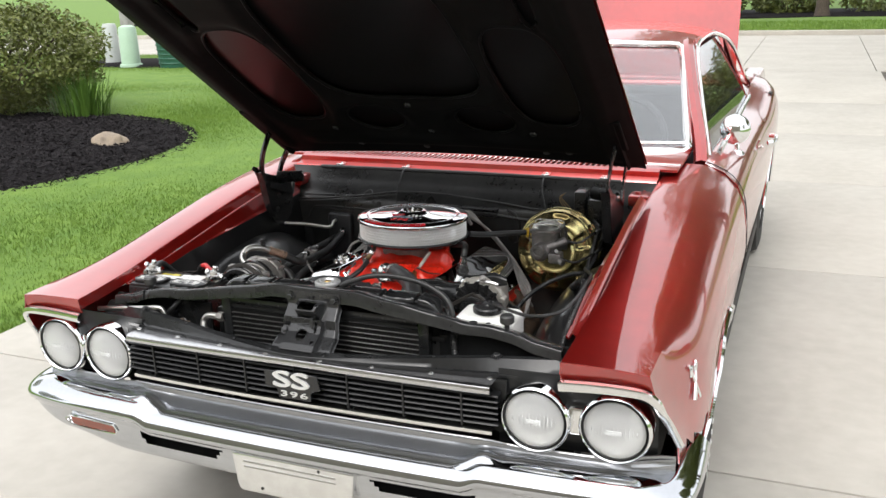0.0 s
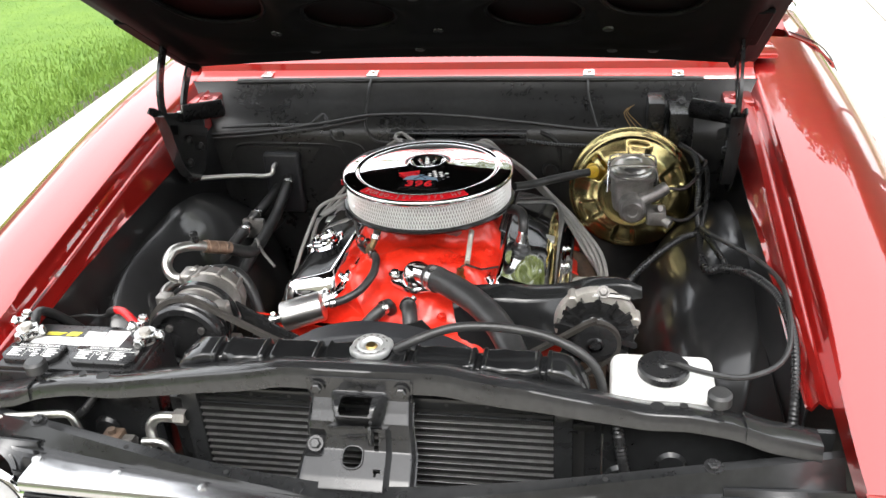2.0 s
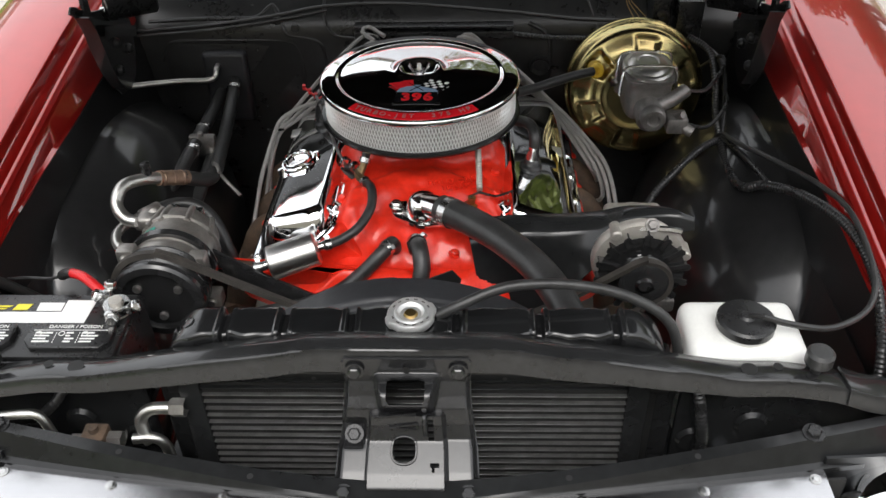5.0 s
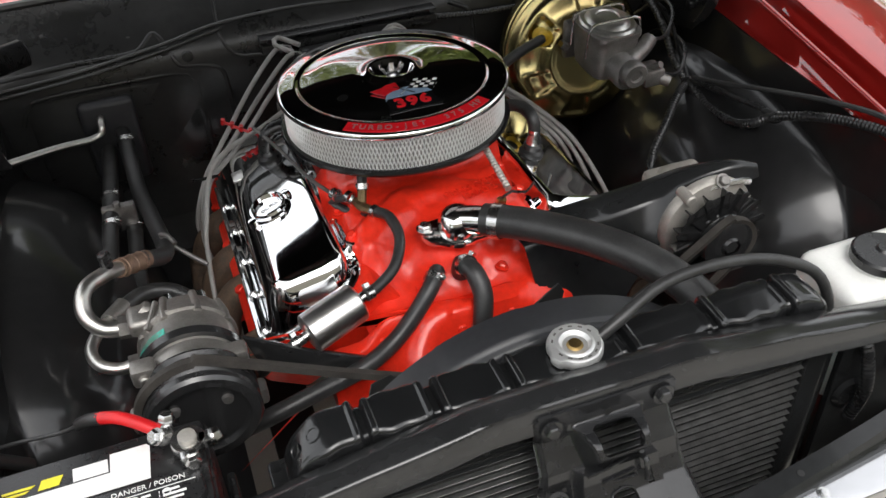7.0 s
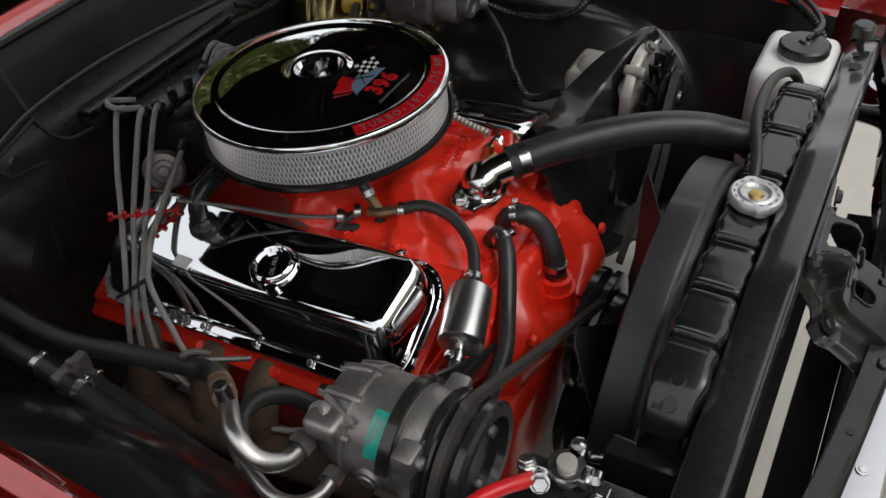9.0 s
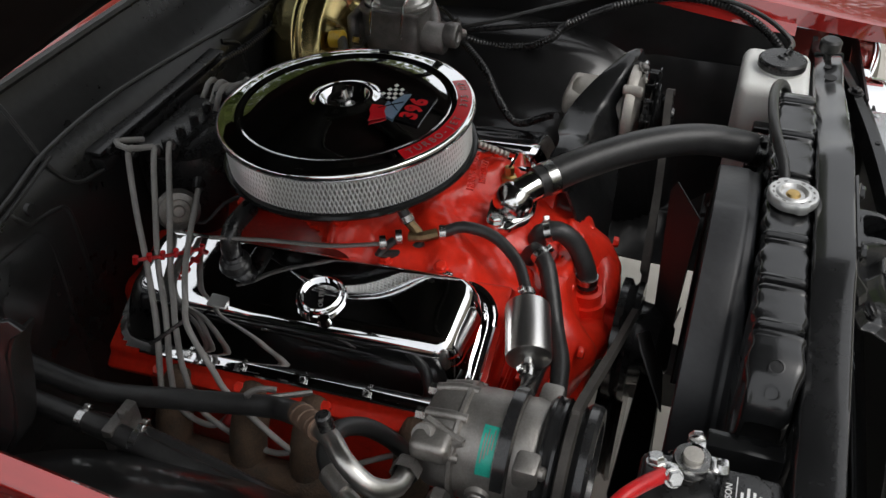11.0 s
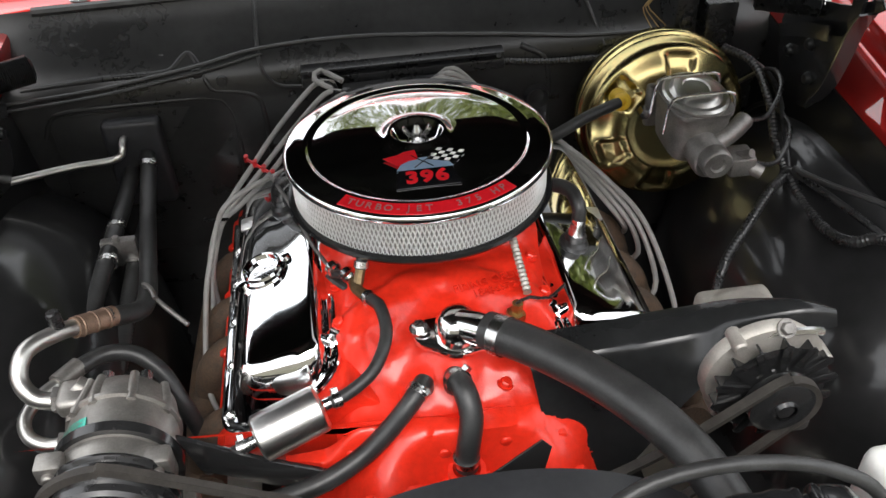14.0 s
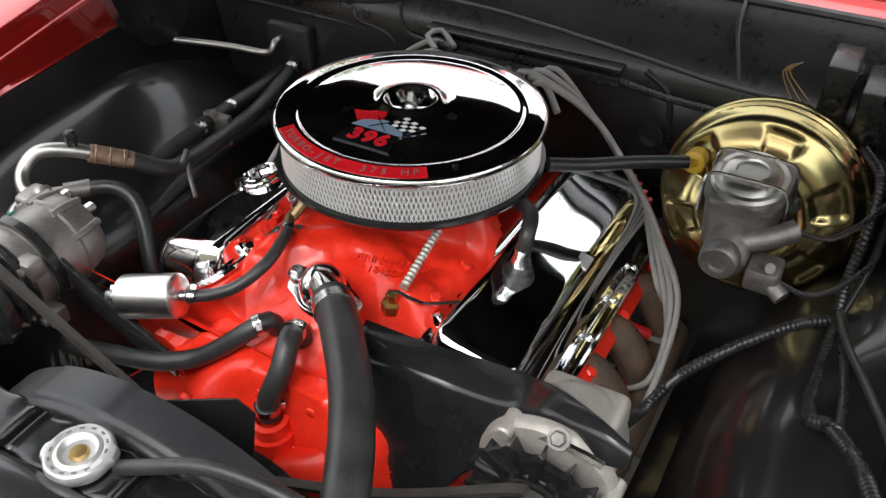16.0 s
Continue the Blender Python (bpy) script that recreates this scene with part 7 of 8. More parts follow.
q = bmesh.new()
lathe(q, [(0.02, 0.0), (0.045, -0.002), (0.066, -0.008), (0.0695, -0.014), (0.0695, -0.022), (0.056, -0.026)], on_alt(0.152), (0, -1, 0), 48)
lathe(q, [(0.052, 0.0), (0.052, 0.072), (0.046, 0.084), (0.035, 0.090), (0.0, 0.091)], (AX[0], 0.176, AX[1] - 0.010), (0, 1, 0), 48)
part("housing", q, ALT_ALU, alt, "grey cast alternator housing")
q = bmesh.new()
lathe(q, [(0.0, 0.004), (0.03, 0.004), (0.034, 0.0), (0.03, -0.003)], on_alt(0.136), (0, -1, 0), 30)
lathe(q, [(0.0, 0.0), (0.060, 0.0), (0.062, -0.001), (0.060, -0.002), (0.0, -0.002)], on_alt(0.1365), (0, -1, 0), 40)
afan = part("fan", q, BLACK, alt, "black alternator fan")
for k in range(14):
    a = 2 * math.pi * k / 14
    m = Matrix.Translation(on_alt(0.134)) @ Matrix.Rotation(a, 4, "Y")
    q = bmesh.new()
    prism(q, [(-0.005, 0.022), (0.005, 0.022), (0.008, 0.067), (0.003, 0.070), (-0.003, 0.067)], 0.002, m @ pose(0, 0, 0, 90, 0, 0))
    box(q, 0.003, 0.0055, -0.002, 0.016, 0.030, 0.066, 0.0008, 1, m)
    part("blade", q, BLACK, afan)
q = bmesh.new()
lathe(q, [(0.012, 0.026), (0.014, 0.022), (0.030, 0.022), (0.0365, 0.018), (0.037, 0.015), (0.029, 0.008), (0.037, 0.001), (0.036, -0.002), (0.02, -0.002)], on_alt(0.128), (0, -1, 0), 40)
hexa(q, on_alt(0.118), (0, -1, 0), 0.012, 0.014)
part("pulley", q, BLACK, alt, "black alternator pulley")
q = bmesh.new()
box(q, 0.290, 0.378, 0.205, 0.272, 0.775, 0.812, 0.010, 3)
part("rear_block", q, ALT_ALU, alt)
for a in (0.25, 2.2, 3.9):
    q = bmesh.new()
    cyl(q, (AX[0] + 0.066 * math.cos(a), 0.150, AX[1] + 0.066 * math.sin(a)), (AX[0] + 0.066 * math.cos(a), 0.180, AX[1] + 0.066 * math.sin(a)), 0.008, n=12, bev=0.002)
    part("bolt_boss", q, ALT_ALU, alt)
q = bmesh.new()
hexa(q, (0.344, 0.160, 0.848), (0, -0.7, 0.7), 0.0075, 0.008, 0.0105)
part("adjuster_bolt", q, DARK_ALU, alt)
q = bmesh.new()
box(q, AX[0] + 0.02, AX[0] + 0.055, 0.13, 0.17, AX[1] - 0.075, AX[1] - 0.05, 0.006)
part("mount_lug", q, DARK_ALU, alt)

arm = thing("alternator_bracket", (0.25, 0.19, 0.75), "curved black steel alternator bracket bolted to the engine", "bracket")
q = bmesh.new()
rear = [(0.075, 0.262, 0.785), (0.16, 0.246, 0.804), (0.22, 0.258, 0.797), (0.28, 0.250, 0.808), (0.32, 0.222, 0.838), (0.37, 0.190, 0.858), (0.405, 0.178, 0.850)]
up = [(0.085, 0.212, 0.778), (0.16, 0.206, 0.796), (0.22, 0.210, 0.797), (0.28, 0.206, 0.810), (0.32, 0.186, 0.842), (0.37, 0.172, 0.854), (0.405, 0.168, 0.846)]
lo = [(0.115, 0.160, 0.61), (0.15, 0.160, 0.61), (0.20, 0.162, 0.65), (0.25, 0.165, 0.74), (0.30, 0.172, 0.790), (0.35, 0.166, 0.822), (0.406, 0.164, 0.836)]
Rr, U, L = spline(rear, 0.01), spline(up, 0.01), spline(lo, 0.01)


def arm_pt(i, v):
    r, u, l = (row[round(i * (len(row) - 1) / 39)] for row in (Rr, U, L))
    if v <= 1:
        return r.lerp(u, v) + V((0, 0, 0.004 * math.sin(math.pi * min(1, v))))
    return u.lerp(l, v - 1)


sheet(q, arm_pt, list(range(40)), [0, 0.3, 0.6, 0.85, 1, 1.08, 1.3, 1.6, 2], 0.004)
part("plate", q, SHEET_BLACK, arm, "", 50)
q = bmesh.new()
tube(q, [(0.308, 0.166, 0.836), (0.34, 0.160, 0.842), (0.37, 0.158, 0.842), (0.386, 0.158, 0.838)], 0.0045, 6)
part("slot_edge", q, STEEL, arm)

# ---- compressor ----
comp = thing("ac_compressor", (-0.362, 0.19, 0.68), "grey cast air-conditioning compressor with grooved black pulley", "compressor")
CP = (-0.362, 0.768)


def on_c(y):
    return (CP[0], y, CP[1])


q = bmesh.new()
lathe(q, [(0.0, 0.0), (0.036, 0.0), (0.047, 0.004), (0.052, 0.010), (0.055, 0.024), (0.056, 0.036), (0.0605, 0.038), (0.0605, 0.042), (0.057, 0.044), (0.0585, 0.060), (0.0595, 0.095), (0.05, 0.10)], on_c(0.255), (0, -1, 0), 48)
part("housing", q, ALU, comp, "grey cast compressor housing", 40)
for a in (0.5, 1.2, 1.9, 2.6):
    q = bmesh.new()
    c, sn = math.cos(a), math.sin(a)
    tube(q, [(CP[0] + 0.050 * c, 0.250, CP[1] + 0.050 * sn), (CP[0] + 0.0565 * c, 0.225, CP[1] + 0.0565 * sn), (CP[0] + 0.056 * c, 0.208, CP[1] + 0.056 * sn)], 0.0052, 10)
    part("lug", q, ALU, comp)
q = bmesh.new()
box(q, CP[0] - 0.062, CP[0] - 0.030, 0.215, 0.255, CP[1] + 0.026, CP[1] + 0.050, 0.008, 3)
part("port_block", q, ALU, comp)
q = bmesh.new()
for a0, y0, y1 in ((2.05, 0.246, 0.205), (2.55, 0.246, 0.205)):
    ce, se = math.cos(a0), math.sin(a0)
    tube(q, [(CP[0] + 0.056 * ce, y0, CP[1] + 0.056 * se), (CP[0] + 0.060 * math.cos(2.3), y1, CP[1] + 0.060 * math.sin(2.3))], 0.0040, 8)
lathe(q, [(0.0, 0.004), (0.005, 0.004), (0.006, 0.010), (0.011, 0.010), (0.013, 0.006), (0.014, -0.006)], (CP[0] + 0.056 * math.cos(2.35), 0.243, CP[1] + 0.056 * math.sin(2.35)), (-0.6, 0.3, 0.7), 18)
part("lug", q, ALU, comp)
q = bmesh.new()
lathe(q, [(0.0, 0.006), (0.008, 0.006), (0.009, 0.004), (0.013, 0.003), (0.015, -0.003)], (CP[0] - 0.0585, 0.184, CP[1] - 0.006), (-1, 0, -0.1), 18)
part("side_plug", q, ALU, comp)
q = bmesh.new()
lathe(q, [(0.058, 0.0), (0.060, 0.010), (0.057, 0.022), (0.03, 0.026)], on_c(0.158), (0, -1, 0), 40)
fh = part("front_head", q, ALU, comp)
for x, z in ((-0.413, 0.812), (-0.312, 0.800), (-0.43, 0.74), (-0.30, 0.73)):
    q = bmesh.new()
    box(q, x - 0.014, x + 0.014, 0.128, 0.152, z - 0.013, z + 0.013, 0.005)
    cyl(q, (x, 0.122, z), (x, 0.130, z), 0.007, n=12, bev=0.002)
    part("mount_ear", q, ALU, fh)
q = bmesh.new()
lathe(q, [(0.02, -0.004), (0.061, -0.004), (0.066, 0.0), (0.0665, 0.003), (0.062, 0.007), (0.0665, 0.011), (0.0665, 0.014), (0.062, 0.018), (0.0665, 0.022), (0.0665, 0.025), (0.061, 0.030), (0.0665, 0.036), (0.0665, 0.044), (0.063, 0.048), (0.052, 0.048), (0.050, 0.040), (0.03, 0.038), (0.0, 0.040)], on_c(0.132), (0, -1, 0), 56)
pul = part("pulley", q, BLACK, comp, "grooved black clutch pulley")
for k in range(3):
    q = bmesh.new()
    a = 0.5 + 2.09 * k
    lathe(q, [(0, 0.006), (0.006, 0.005), (0.007, 0)], (CP[0] + 0.034 * math.cos(a), 0.094, CP[1] + 0.034 * math.sin(a)), (0, -1, 0), 12)
    part("clutch_rivet", q, DARK_ALU, pul)
q = bmesh.new()
sheet(q, lambda a, y: V((CP[0] + 0.066 * math.cos(a), y, CP[1] + 0.066 * math.sin(a))), lin(-0.5, 2.9, 24), [0.160, 0.172], 0.006)
prism(q, [(-0.300, 0.795), (-0.285, 0.735), (-0.21, 0.690), (-0.15, 0.665), (-0.15, 0.700), (-0.22, 0.740)], 0.007, Matrix(((1, 0, 0, 0), (0, 0, 1, 0.170), (0, 1, 0, 0), (0, 0, 0, 1))), 0.002)
part("mount_bracket", q, BLACK, comp, "black steel compressor bracket")
q = bmesh.new()
sheet(q, lambda a, y: V((CP[0] + 0.0605 * math.cos(a), y, CP[1] + 0.0605 * math.sin(a))), lin(1.92, 2.74, 12), lin(0.174, 0.189, 3), 0.0005)
labl = part("label", q, TEAL, comp, "teal metallic label with unreadable print")
q = bmesh.new()
for k in range(4):
    sheet(q, lambda a, y: V((CP[0] + 0.0612 * math.cos(a), y, CP[1] + 0.0612 * math.sin(a))), lin(1.98 + 0.08 * (k % 2), 2.3 + 0.08 * k, 6), [0.1765 + 0.0029 * k, 0.1775 + 0.0029 * k])
part("print", q, DECAL_SILVER, labl)
for a in (0.9, 1.9):
    q = bmesh.new()
    cyl(q, (CP[0] + 0.042 * math.cos(a), 0.250, CP[1] + 0.042 * math.sin(a)), (CP[0] + 0.042 * math.cos(a), 0.262, CP[1] + 0.042 * math.sin(a)), 0.007, n=6)
    part("rear_bolt", q, STEEL, comp)

# ---- battery ----
bat = thing("battery", (-0.48, -0.02, 0.62), "black car battery with a white label on top", "battery")
q = bmesh.new()
box(q, -0.603, -0.359, -0.086, 0.042, 0.61, 0.818, 0.006)
box(q, -0.599, -0.363, -0.082, 0.038, 0.812, 0.825, 0.004)
body = part("case", q, PLASTIC, bat, "black battery case")
q = bmesh.new()
prism(q, [(-0.575, -0.020), (-0.419, -0.020), (-0.416, 0.020), (-0.419, 0.024), (-0.455, 0.024), (-0.456, 0.001), (-0.575, 0.001)], 0.0006, Matrix.Translation((0, 0, 0.8250)))
part("top_label", q, WHITE, body, "white paper label on the battery top")
q = bmesh.new()
box(q, -0.491, -0.4575, 0.003, 0.019, 0.8248, 0.8257)
part("label_box", q, WHITE, body, "small white box of the label")
for x0, x1, y0, y1 in ((-0.562, -0.534, 0.006, 0.0085), (-0.561, -0.528, 0.0105, 0.0135), (-0.524, -0.502, 0.005, 0.0165)):
    q = bmesh.new()
    prism(q, [(x0, y0), (x1 - 0.002, y0), (x1 + 0.002, y1), (x0 + 0.004, y1)], 0.0006, Matrix.Translation((0, 0, 0.8250)))
    part("print", q, YELLOW, body, "yellow unreadable print")
for x0, x1 in ((-0.597, -0.498), (-0.481, -0.369)):
    q = bmesh.new()
    prism(q, [(x0 + 0.012, -0.074), (x1 - 0.012, -0.074), (x1, -0.060), (x1 - 0.002, -0.029), (x0 + 0.002, -0.029), (x0, -0.060)], 0.011, Matrix.Translation((0, 0, 0.823)), 0.0025)
    vent = part("vent_cap", q, PLASTIC, bat, "black vent cap with white print")
    q = bmesh.new()
    letters(q, "DANGER / POISON", 0.0082, pose((x0 + x1) / 2 + 0.004, -0.0365, 0.8342, 0, 0, 0), 0.0003)
    box(q, x0 + 0.008, x1 - 0.008, -0.0432, -0.0424, 0.834, 0.8345)
    for k in range(3):
        xx = x0 + 0.012 + 0.030 * k
        for j in range(4):
            box(q, xx + (0.010 if k == 1 else 0), xx + 0.022 - 0.003 * ((j + k) % 3), -0.0490 - 0.0052 * j, -0.0465 - 0.0052 * j, 0.834, 0.8345)
        lathe(q, [(0.0032, 0.0), (0.0032, 0.0005), (0.0042, 0.0005), (0.0042, 0.0)], (xx + 0.004, -0.049, 0.834), n=16)
    for k in range(2):
        for j in range(5):
            xx = x0 + 0.0385 + 0.030 * k
            box(q, xx, xx + 0.0008, -0.049 - 0.0042 * j, -0.0465 - 0.0042 * j, 0.834, 0.8345)
    part("warning_print", q, WHITE, vent, "white warning print")
for x in (-0.377, -0.585):
    q = bmesh.new()
    lathe(q, [(0.012, -0.004), (0.011, 0.014), (0.0095, 0.016), (0.009, 0.026), (0, 0.027)], (x, -0.002, 0.824), n=20)
    part("terminal_post", q, ALT_ALU, bat, "grey lead terminal post")
    q = bmesh.new()
    lathe(q, [(0.0100, 0.0), (0.0165, 0.0), (0.0175, 0.002), (0.0175, 0.011), (0.0165, 0.013), (0.0100, 0.013)], (x, -0.002, 0.832), n=28)
    box(q, x - 0.030, x - 0.012, 0.008, 0.026, 0.830, 0.848, 0.004)
    box(q, x + 0.008, x + 0.024, -0.012, 0.004, 0.832, 0.845, 0.003)
    box(q, x - 0.010, x + 0.008, -0.026, -0.014, 0.831, 0.845, 0.003)
    tm = part("terminal_clamp", q, STEEL, bat, "bright cast terminal clamp")
    for p, d in (((x - 0.017, 0.028, 0.846), (0.2, 0.2, 1)), ((x - 0.027, 0.012, 0.844), (-0.6, -0.3, 0.6)), ((x + 0.023, -0.004, 0.840), (1, 0.2, 0.2)), ((x + 0.001, -0.025, 0.839), (0.1, -1, 0.2))):
        q = bmesh.new()
        hexa(q, p, d, 0.0078, 0.009, 0.009)
        part("clamp_bolt", q, STEEL, tm)
q = bmesh.new()
tube(q, [(-0.402, 0.020, 0.842), (-0.420, 0.034, 0.847), (-0.440, 0.049, 0.848), (-0.459, 0.061, 0.842)], 0.0068, 12, 0.008)
solo("battery_cable", q, RED_PLASTIC, "thick red battery cable at the battery terminal", "cable")
q = bmesh.new()
tube(q, [(-0.456, 0.059, 0.843), (-0.470, 0.068, 0.836), (-0.482, 0.075, 0.826)], 0.0072, 10, 0.01)
tube(q, [(-0.478, 0.073, 0.829), (-0.505, 0.085, 0.812), (-0.545, 0.095, 0.805), (-0.585, 0.11, 0.79)], 0.0022, 8, 0.01)
solo("battery_cable", q, RUBBER, "black sheath and thin lead of the battery cable", "cable")
q = bmesh.new()
tube(q, [(-0.582, 0.014, 0.840), (-0.592, 0.048, 0.842), (-0.585, 0.09, 0.80), (-0.560, 0.13, 0.73)], 0.008, 10, 0.01)
solo("battery_cable", q, RUBBER, "black battery cable beside the inner fender", "cable")
q = bmesh.new()
box(q, -0.612, -0.345, -0.088, 0.060, 0.585, 0.615, 0.006)
box(q, -0.356, -0.346, -0.088, 0.060, 0.60, 0.70, 0.003)
solo("battery_tray", q, SHEET_BLACK, "black steel battery tray in the bay's corner", "tray")

# ---- washer reservoir ----
res = thing("washer_reservoir", (0.43, -0.03, 0.66), "white translucent washer fluid reservoir with black cap", "reservoir")
q = bmesh.new()
t = bmesh.new()
bmesh.ops.create_cube(t, size=1, matrix=Matrix.Translation((0.428, -0.034, 0.752)) @ Matrix.Diagonal((0.146, 0.104, 0.172, 1)))
bmesh.ops.bevel(t, geom=t.edges[:], offset=0.016, segments=4, affect="EDGES", profile=0.5)
merge(q, t)
lathe(q, [(0.034, 0.0), (0.033, 0.012), (0.028, 0.018)], (0.428, -0.040, 0.833), n=28)
part("tank", q, WHITE_PLASTIC, res, "white plastic tank")
q = bmesh.new()
lathe(q, [(0.034, 0.0), (0.036, 0.002), (0.036, 0.012), (0.033, 0.015), (0.010, 0.016), (0.007, 0.019), (0, 0.019)], (0.428, -0.040, 0.842), n=36)
part("cap", q, PLASTIC, res, "black round cap")
q = bmesh.new()
tube(q, [(0.430, -0.042, 0.861), (0.440, -0.046, 0.864), (0.460, -0.050, 0.860)], 0.0035, 8)
part("nipple", q, PLASTIC, res)
q = bmesh.new()
tube(q, [(0.445, -0.047, 0.864), (0.48, -0.052, 0.856), (0.535, -0.045, 0.844), (0.59, -0.01, 0.846), (0.613, 0.05, 0.858), (0.618, 0.16, 0.868), (0.605, 0.26, 0.850), (0.575, 0.36, 0.825), (0.545, 0.45, 0.80), (0.530, 0.51, 0.785)], 0.0042, 8)
solo("washer_hose", q, RUBBER, "thin black washer hose along the inner fender", "hose")

# ---- brake booster and master cylinder ----
boost = thing("brake_booster", (0.398, 0.72, 0.65), "gold cadmium-plated brake booster with master cylinder on the firewall", "brake booster")
BD = V((-0.02, -0.985, 0.17)).normalized()
BC = V((0.400, 0.700, 0.774))
bm4 = frame_z(BC, BD) @ Matrix.Diagonal((0.95, 0.95, 0.95, 1))


def boost_pt(r, a):
    # embossed front dish
    h = 0.050 - 0.020 * sm(0.085, 0.132, r) - 0.030 * sm(0.126, 0.1345, r)
    k = (a * 6 / (2 * math.pi)) % 1.0
    slot = sm(0.14, 0.22, k) * sm(0.62, 0.54, k)
    h -= 0.008 * slot * sm(0.072, 0.082, r) * sm(0.120, 0.110, r)
    h += 0.004 * sm(0.060, 0.068, r) * sm(0.080, 0.072, r)
    return bm4 @ V((r * math.cos(a), r * math.sin(a), h))


q = bmesh.new()
t = bmesh.new()
rs = [0.0, 0.03, 0.055, 0.062, 0.068, 0.074, 0.079, 0.084, 0.090, 0.098, 0.106, 0.112, 0.117, 0.122, 0.127, 0.130, 0.133, 0.1345]
n = 144
rings = [[t.verts.new(boost_pt(r, 2 * math.pi * k / n)) for k in range(n)] if r else [t.verts.new(boost_pt(0, 0))] for r in rs]
for a, c in zip(rings, rings[1:]):
    for k in range(n):
        f = list(dict.fromkeys((a[k % len(a)], a[(k + 1) % len(a)], c[(k + 1) % len(c)], c[k])))
        t.faces.new(f)
merge(q, t)
lathe(q, [(0.1345, 0.0), (0.1385, -0.002), (0.1385, -0.008), (0.1365, -0.011), (0.1390, -0.014), (0.1390, -0.020), (0.1365, -0.024), (0.135, -0.040), (0.120, -0.072), (0.07, -0.085)], n=96, m=bm4)
shell = part("shell", q, CADMIUM, boost, "gold plated booster shell with embossed slots", 55)
q = bmesh.new()
vp = V((0.318, 0.655, 0.836))
lathe(q, [(0.014, -0.012), (0.0145, 0.0), (0.0145, 0.010), (0.011, 0.012), (0.006, 0.012), (0.005, 0.008), (0, 0.008)], vp + BD * -0.004, BD, 24)
part("check_valve", q, YELLOW_PLASTIC, boost, "yellow check valve")
# master cylinder
q = bmesh.new()
mf = Matrix.Translation((0.398, 0.56, 0.835))
cyl(q, (0.398, 0.66, 0.826), (0.398, 0.495, 0.822), 0.026, n=24, bev=0.004)
RES = [(0.30, 0.796), (0.80, 0.797), (0.90, 0.803), (0.94, 0.820), (0.97, 0.850), (0.99, 0.866), (1.06, 0.870), (1.06, 0.8765), (0.9, 0.877)]
sheet(q, lambda a, v: V((0.398 + 0.0425 * RES[int(v)][0] * math.copysign(abs(math.cos(a)) ** 0.5, math.cos(a)), 0.584 + 0.055 * RES[int(v)][0] * math.copysign(abs(math.sin(a)) ** 0.5, math.sin(a)), RES[int(v)][1])), lin(0, 2 * math.pi, 48), list(range(9)))
lathe(q, [(0.0195, 0), (0.0215, 0.004), (0.0215, 0.020), (0.019, 0.023), (0.011, 0.023), (0.009, 0.019), (0, 0.019)], (0.397, 0.497, 0.832), (0, -1, 0), 28)
tube(q, [(0.405, 0.52, 0.832), (0.44, 0.535, 0.842), (0.462, 0.55, 0.85)], 0.013, 12, 0.008)
box(q, 0.355, 0.441, 0.645, 0.66, 0.79, 0.86, 0.006)
part("master_cylinder", q, DARK_ALU, boost, "grey cast master cylinder", 45)
q = bmesh.new()
lathe(q, [(1.06, 0.0), (1.07, 0.004), (1.0, 0.007), (0.86, 0.007), (0.78, 0.011), (0.70, 0.0135), (0.45, 0.0145), (0.42, 0.012), (0.0, 0.012)], m=Matrix.Translation((0.398, 0.582, 0.877)) @ Matrix.Diagonal((0.041, 0.054, 1, 1)), n=40)
part("reservoir_lid", q, PIPE, boost, "pressed grey reservoir lid")
for y in (0.555, 0.610):
    q = bmesh.new()
    tube(q, [(0.350, y + 0.005, 0.835), (0.352, y, 0.882), (0.362, y, 0.893), (0.398, y, 0.8945), (0.434, y, 0.893), (0.444, y, 0.882), (0.446, y + 0.005, 0.835)], 0.0022, 8, 0.008)
    part("bail_wire", q, STEEL, boost)
for x in (0.350, 0.446):
    q = bmesh.new()
    cyl(q, (x, 0.645, 0.822), (x, 0.632, 0.822), 0.009, n=6)
    part("mounting_nut", q, STEEL, boost)
q = bmesh.new()
box(q, 0.425, 0.462, 0.49, 0.53, 0.795, 0.825, 0.005)
cyl(q, (0.445, 0.505, 0.81), (0.47, 0.49, 0.80), 0.010, n=10)
cyl(q, (0.44, 0.51, 0.82), (0.45, 0.49, 0.835), 0.006, n=10)
part("line_block", q, DARK_ALU, boost)
q = bmesh.new()
tube(q, [(0.465, 0.548, 0.85), (0.50, 0.56, 0.845), (0.535, 0.60, 0.865), (0.545, 0.66, 0.86), (0.52, 0.72, 0.80)], 0.0035, 8)
tube(q, [(0.45, 0.50, 0.815), (0.50, 0.51, 0.80), (0.545, 0.57, 0.815), (0.55, 0.66, 0.80), (0.54, 0.72, 0.74)], 0.0035, 8)
solo("brake_line", q, PLASTIC, "thin black brake lines beside the booster", "pipe")
q = bmesh.new()
tube(q, [(0.165, 0.545, 0.850), (0.20, 0.575, 0.842), (0.26, 0.62, 0.838), (0.312, 0.648, 0.837)], 0.0085, 12)
solo("vacuum_hose", q, RUBBER, "black vacuum hose from carburettor to booster", "hose")
for k in range(3):
    q = bmesh.new()
    o = V((0.006 * k, 0, 0.003 * k))
    tube(q, [V((0.391, 0.775, 0.932)) + o, V((0.382, 0.775, 0.920)) + o * 0.6, V((0.390, 0.775, 0.901)) + o, V((0.404, 0.775, 0.878)) + o * 1.5], 0.0009, 5)
    solo("loose_wire", q, TAN_WIRE, "thin loose tan wire above the booster", "wire", "loose tan wires")

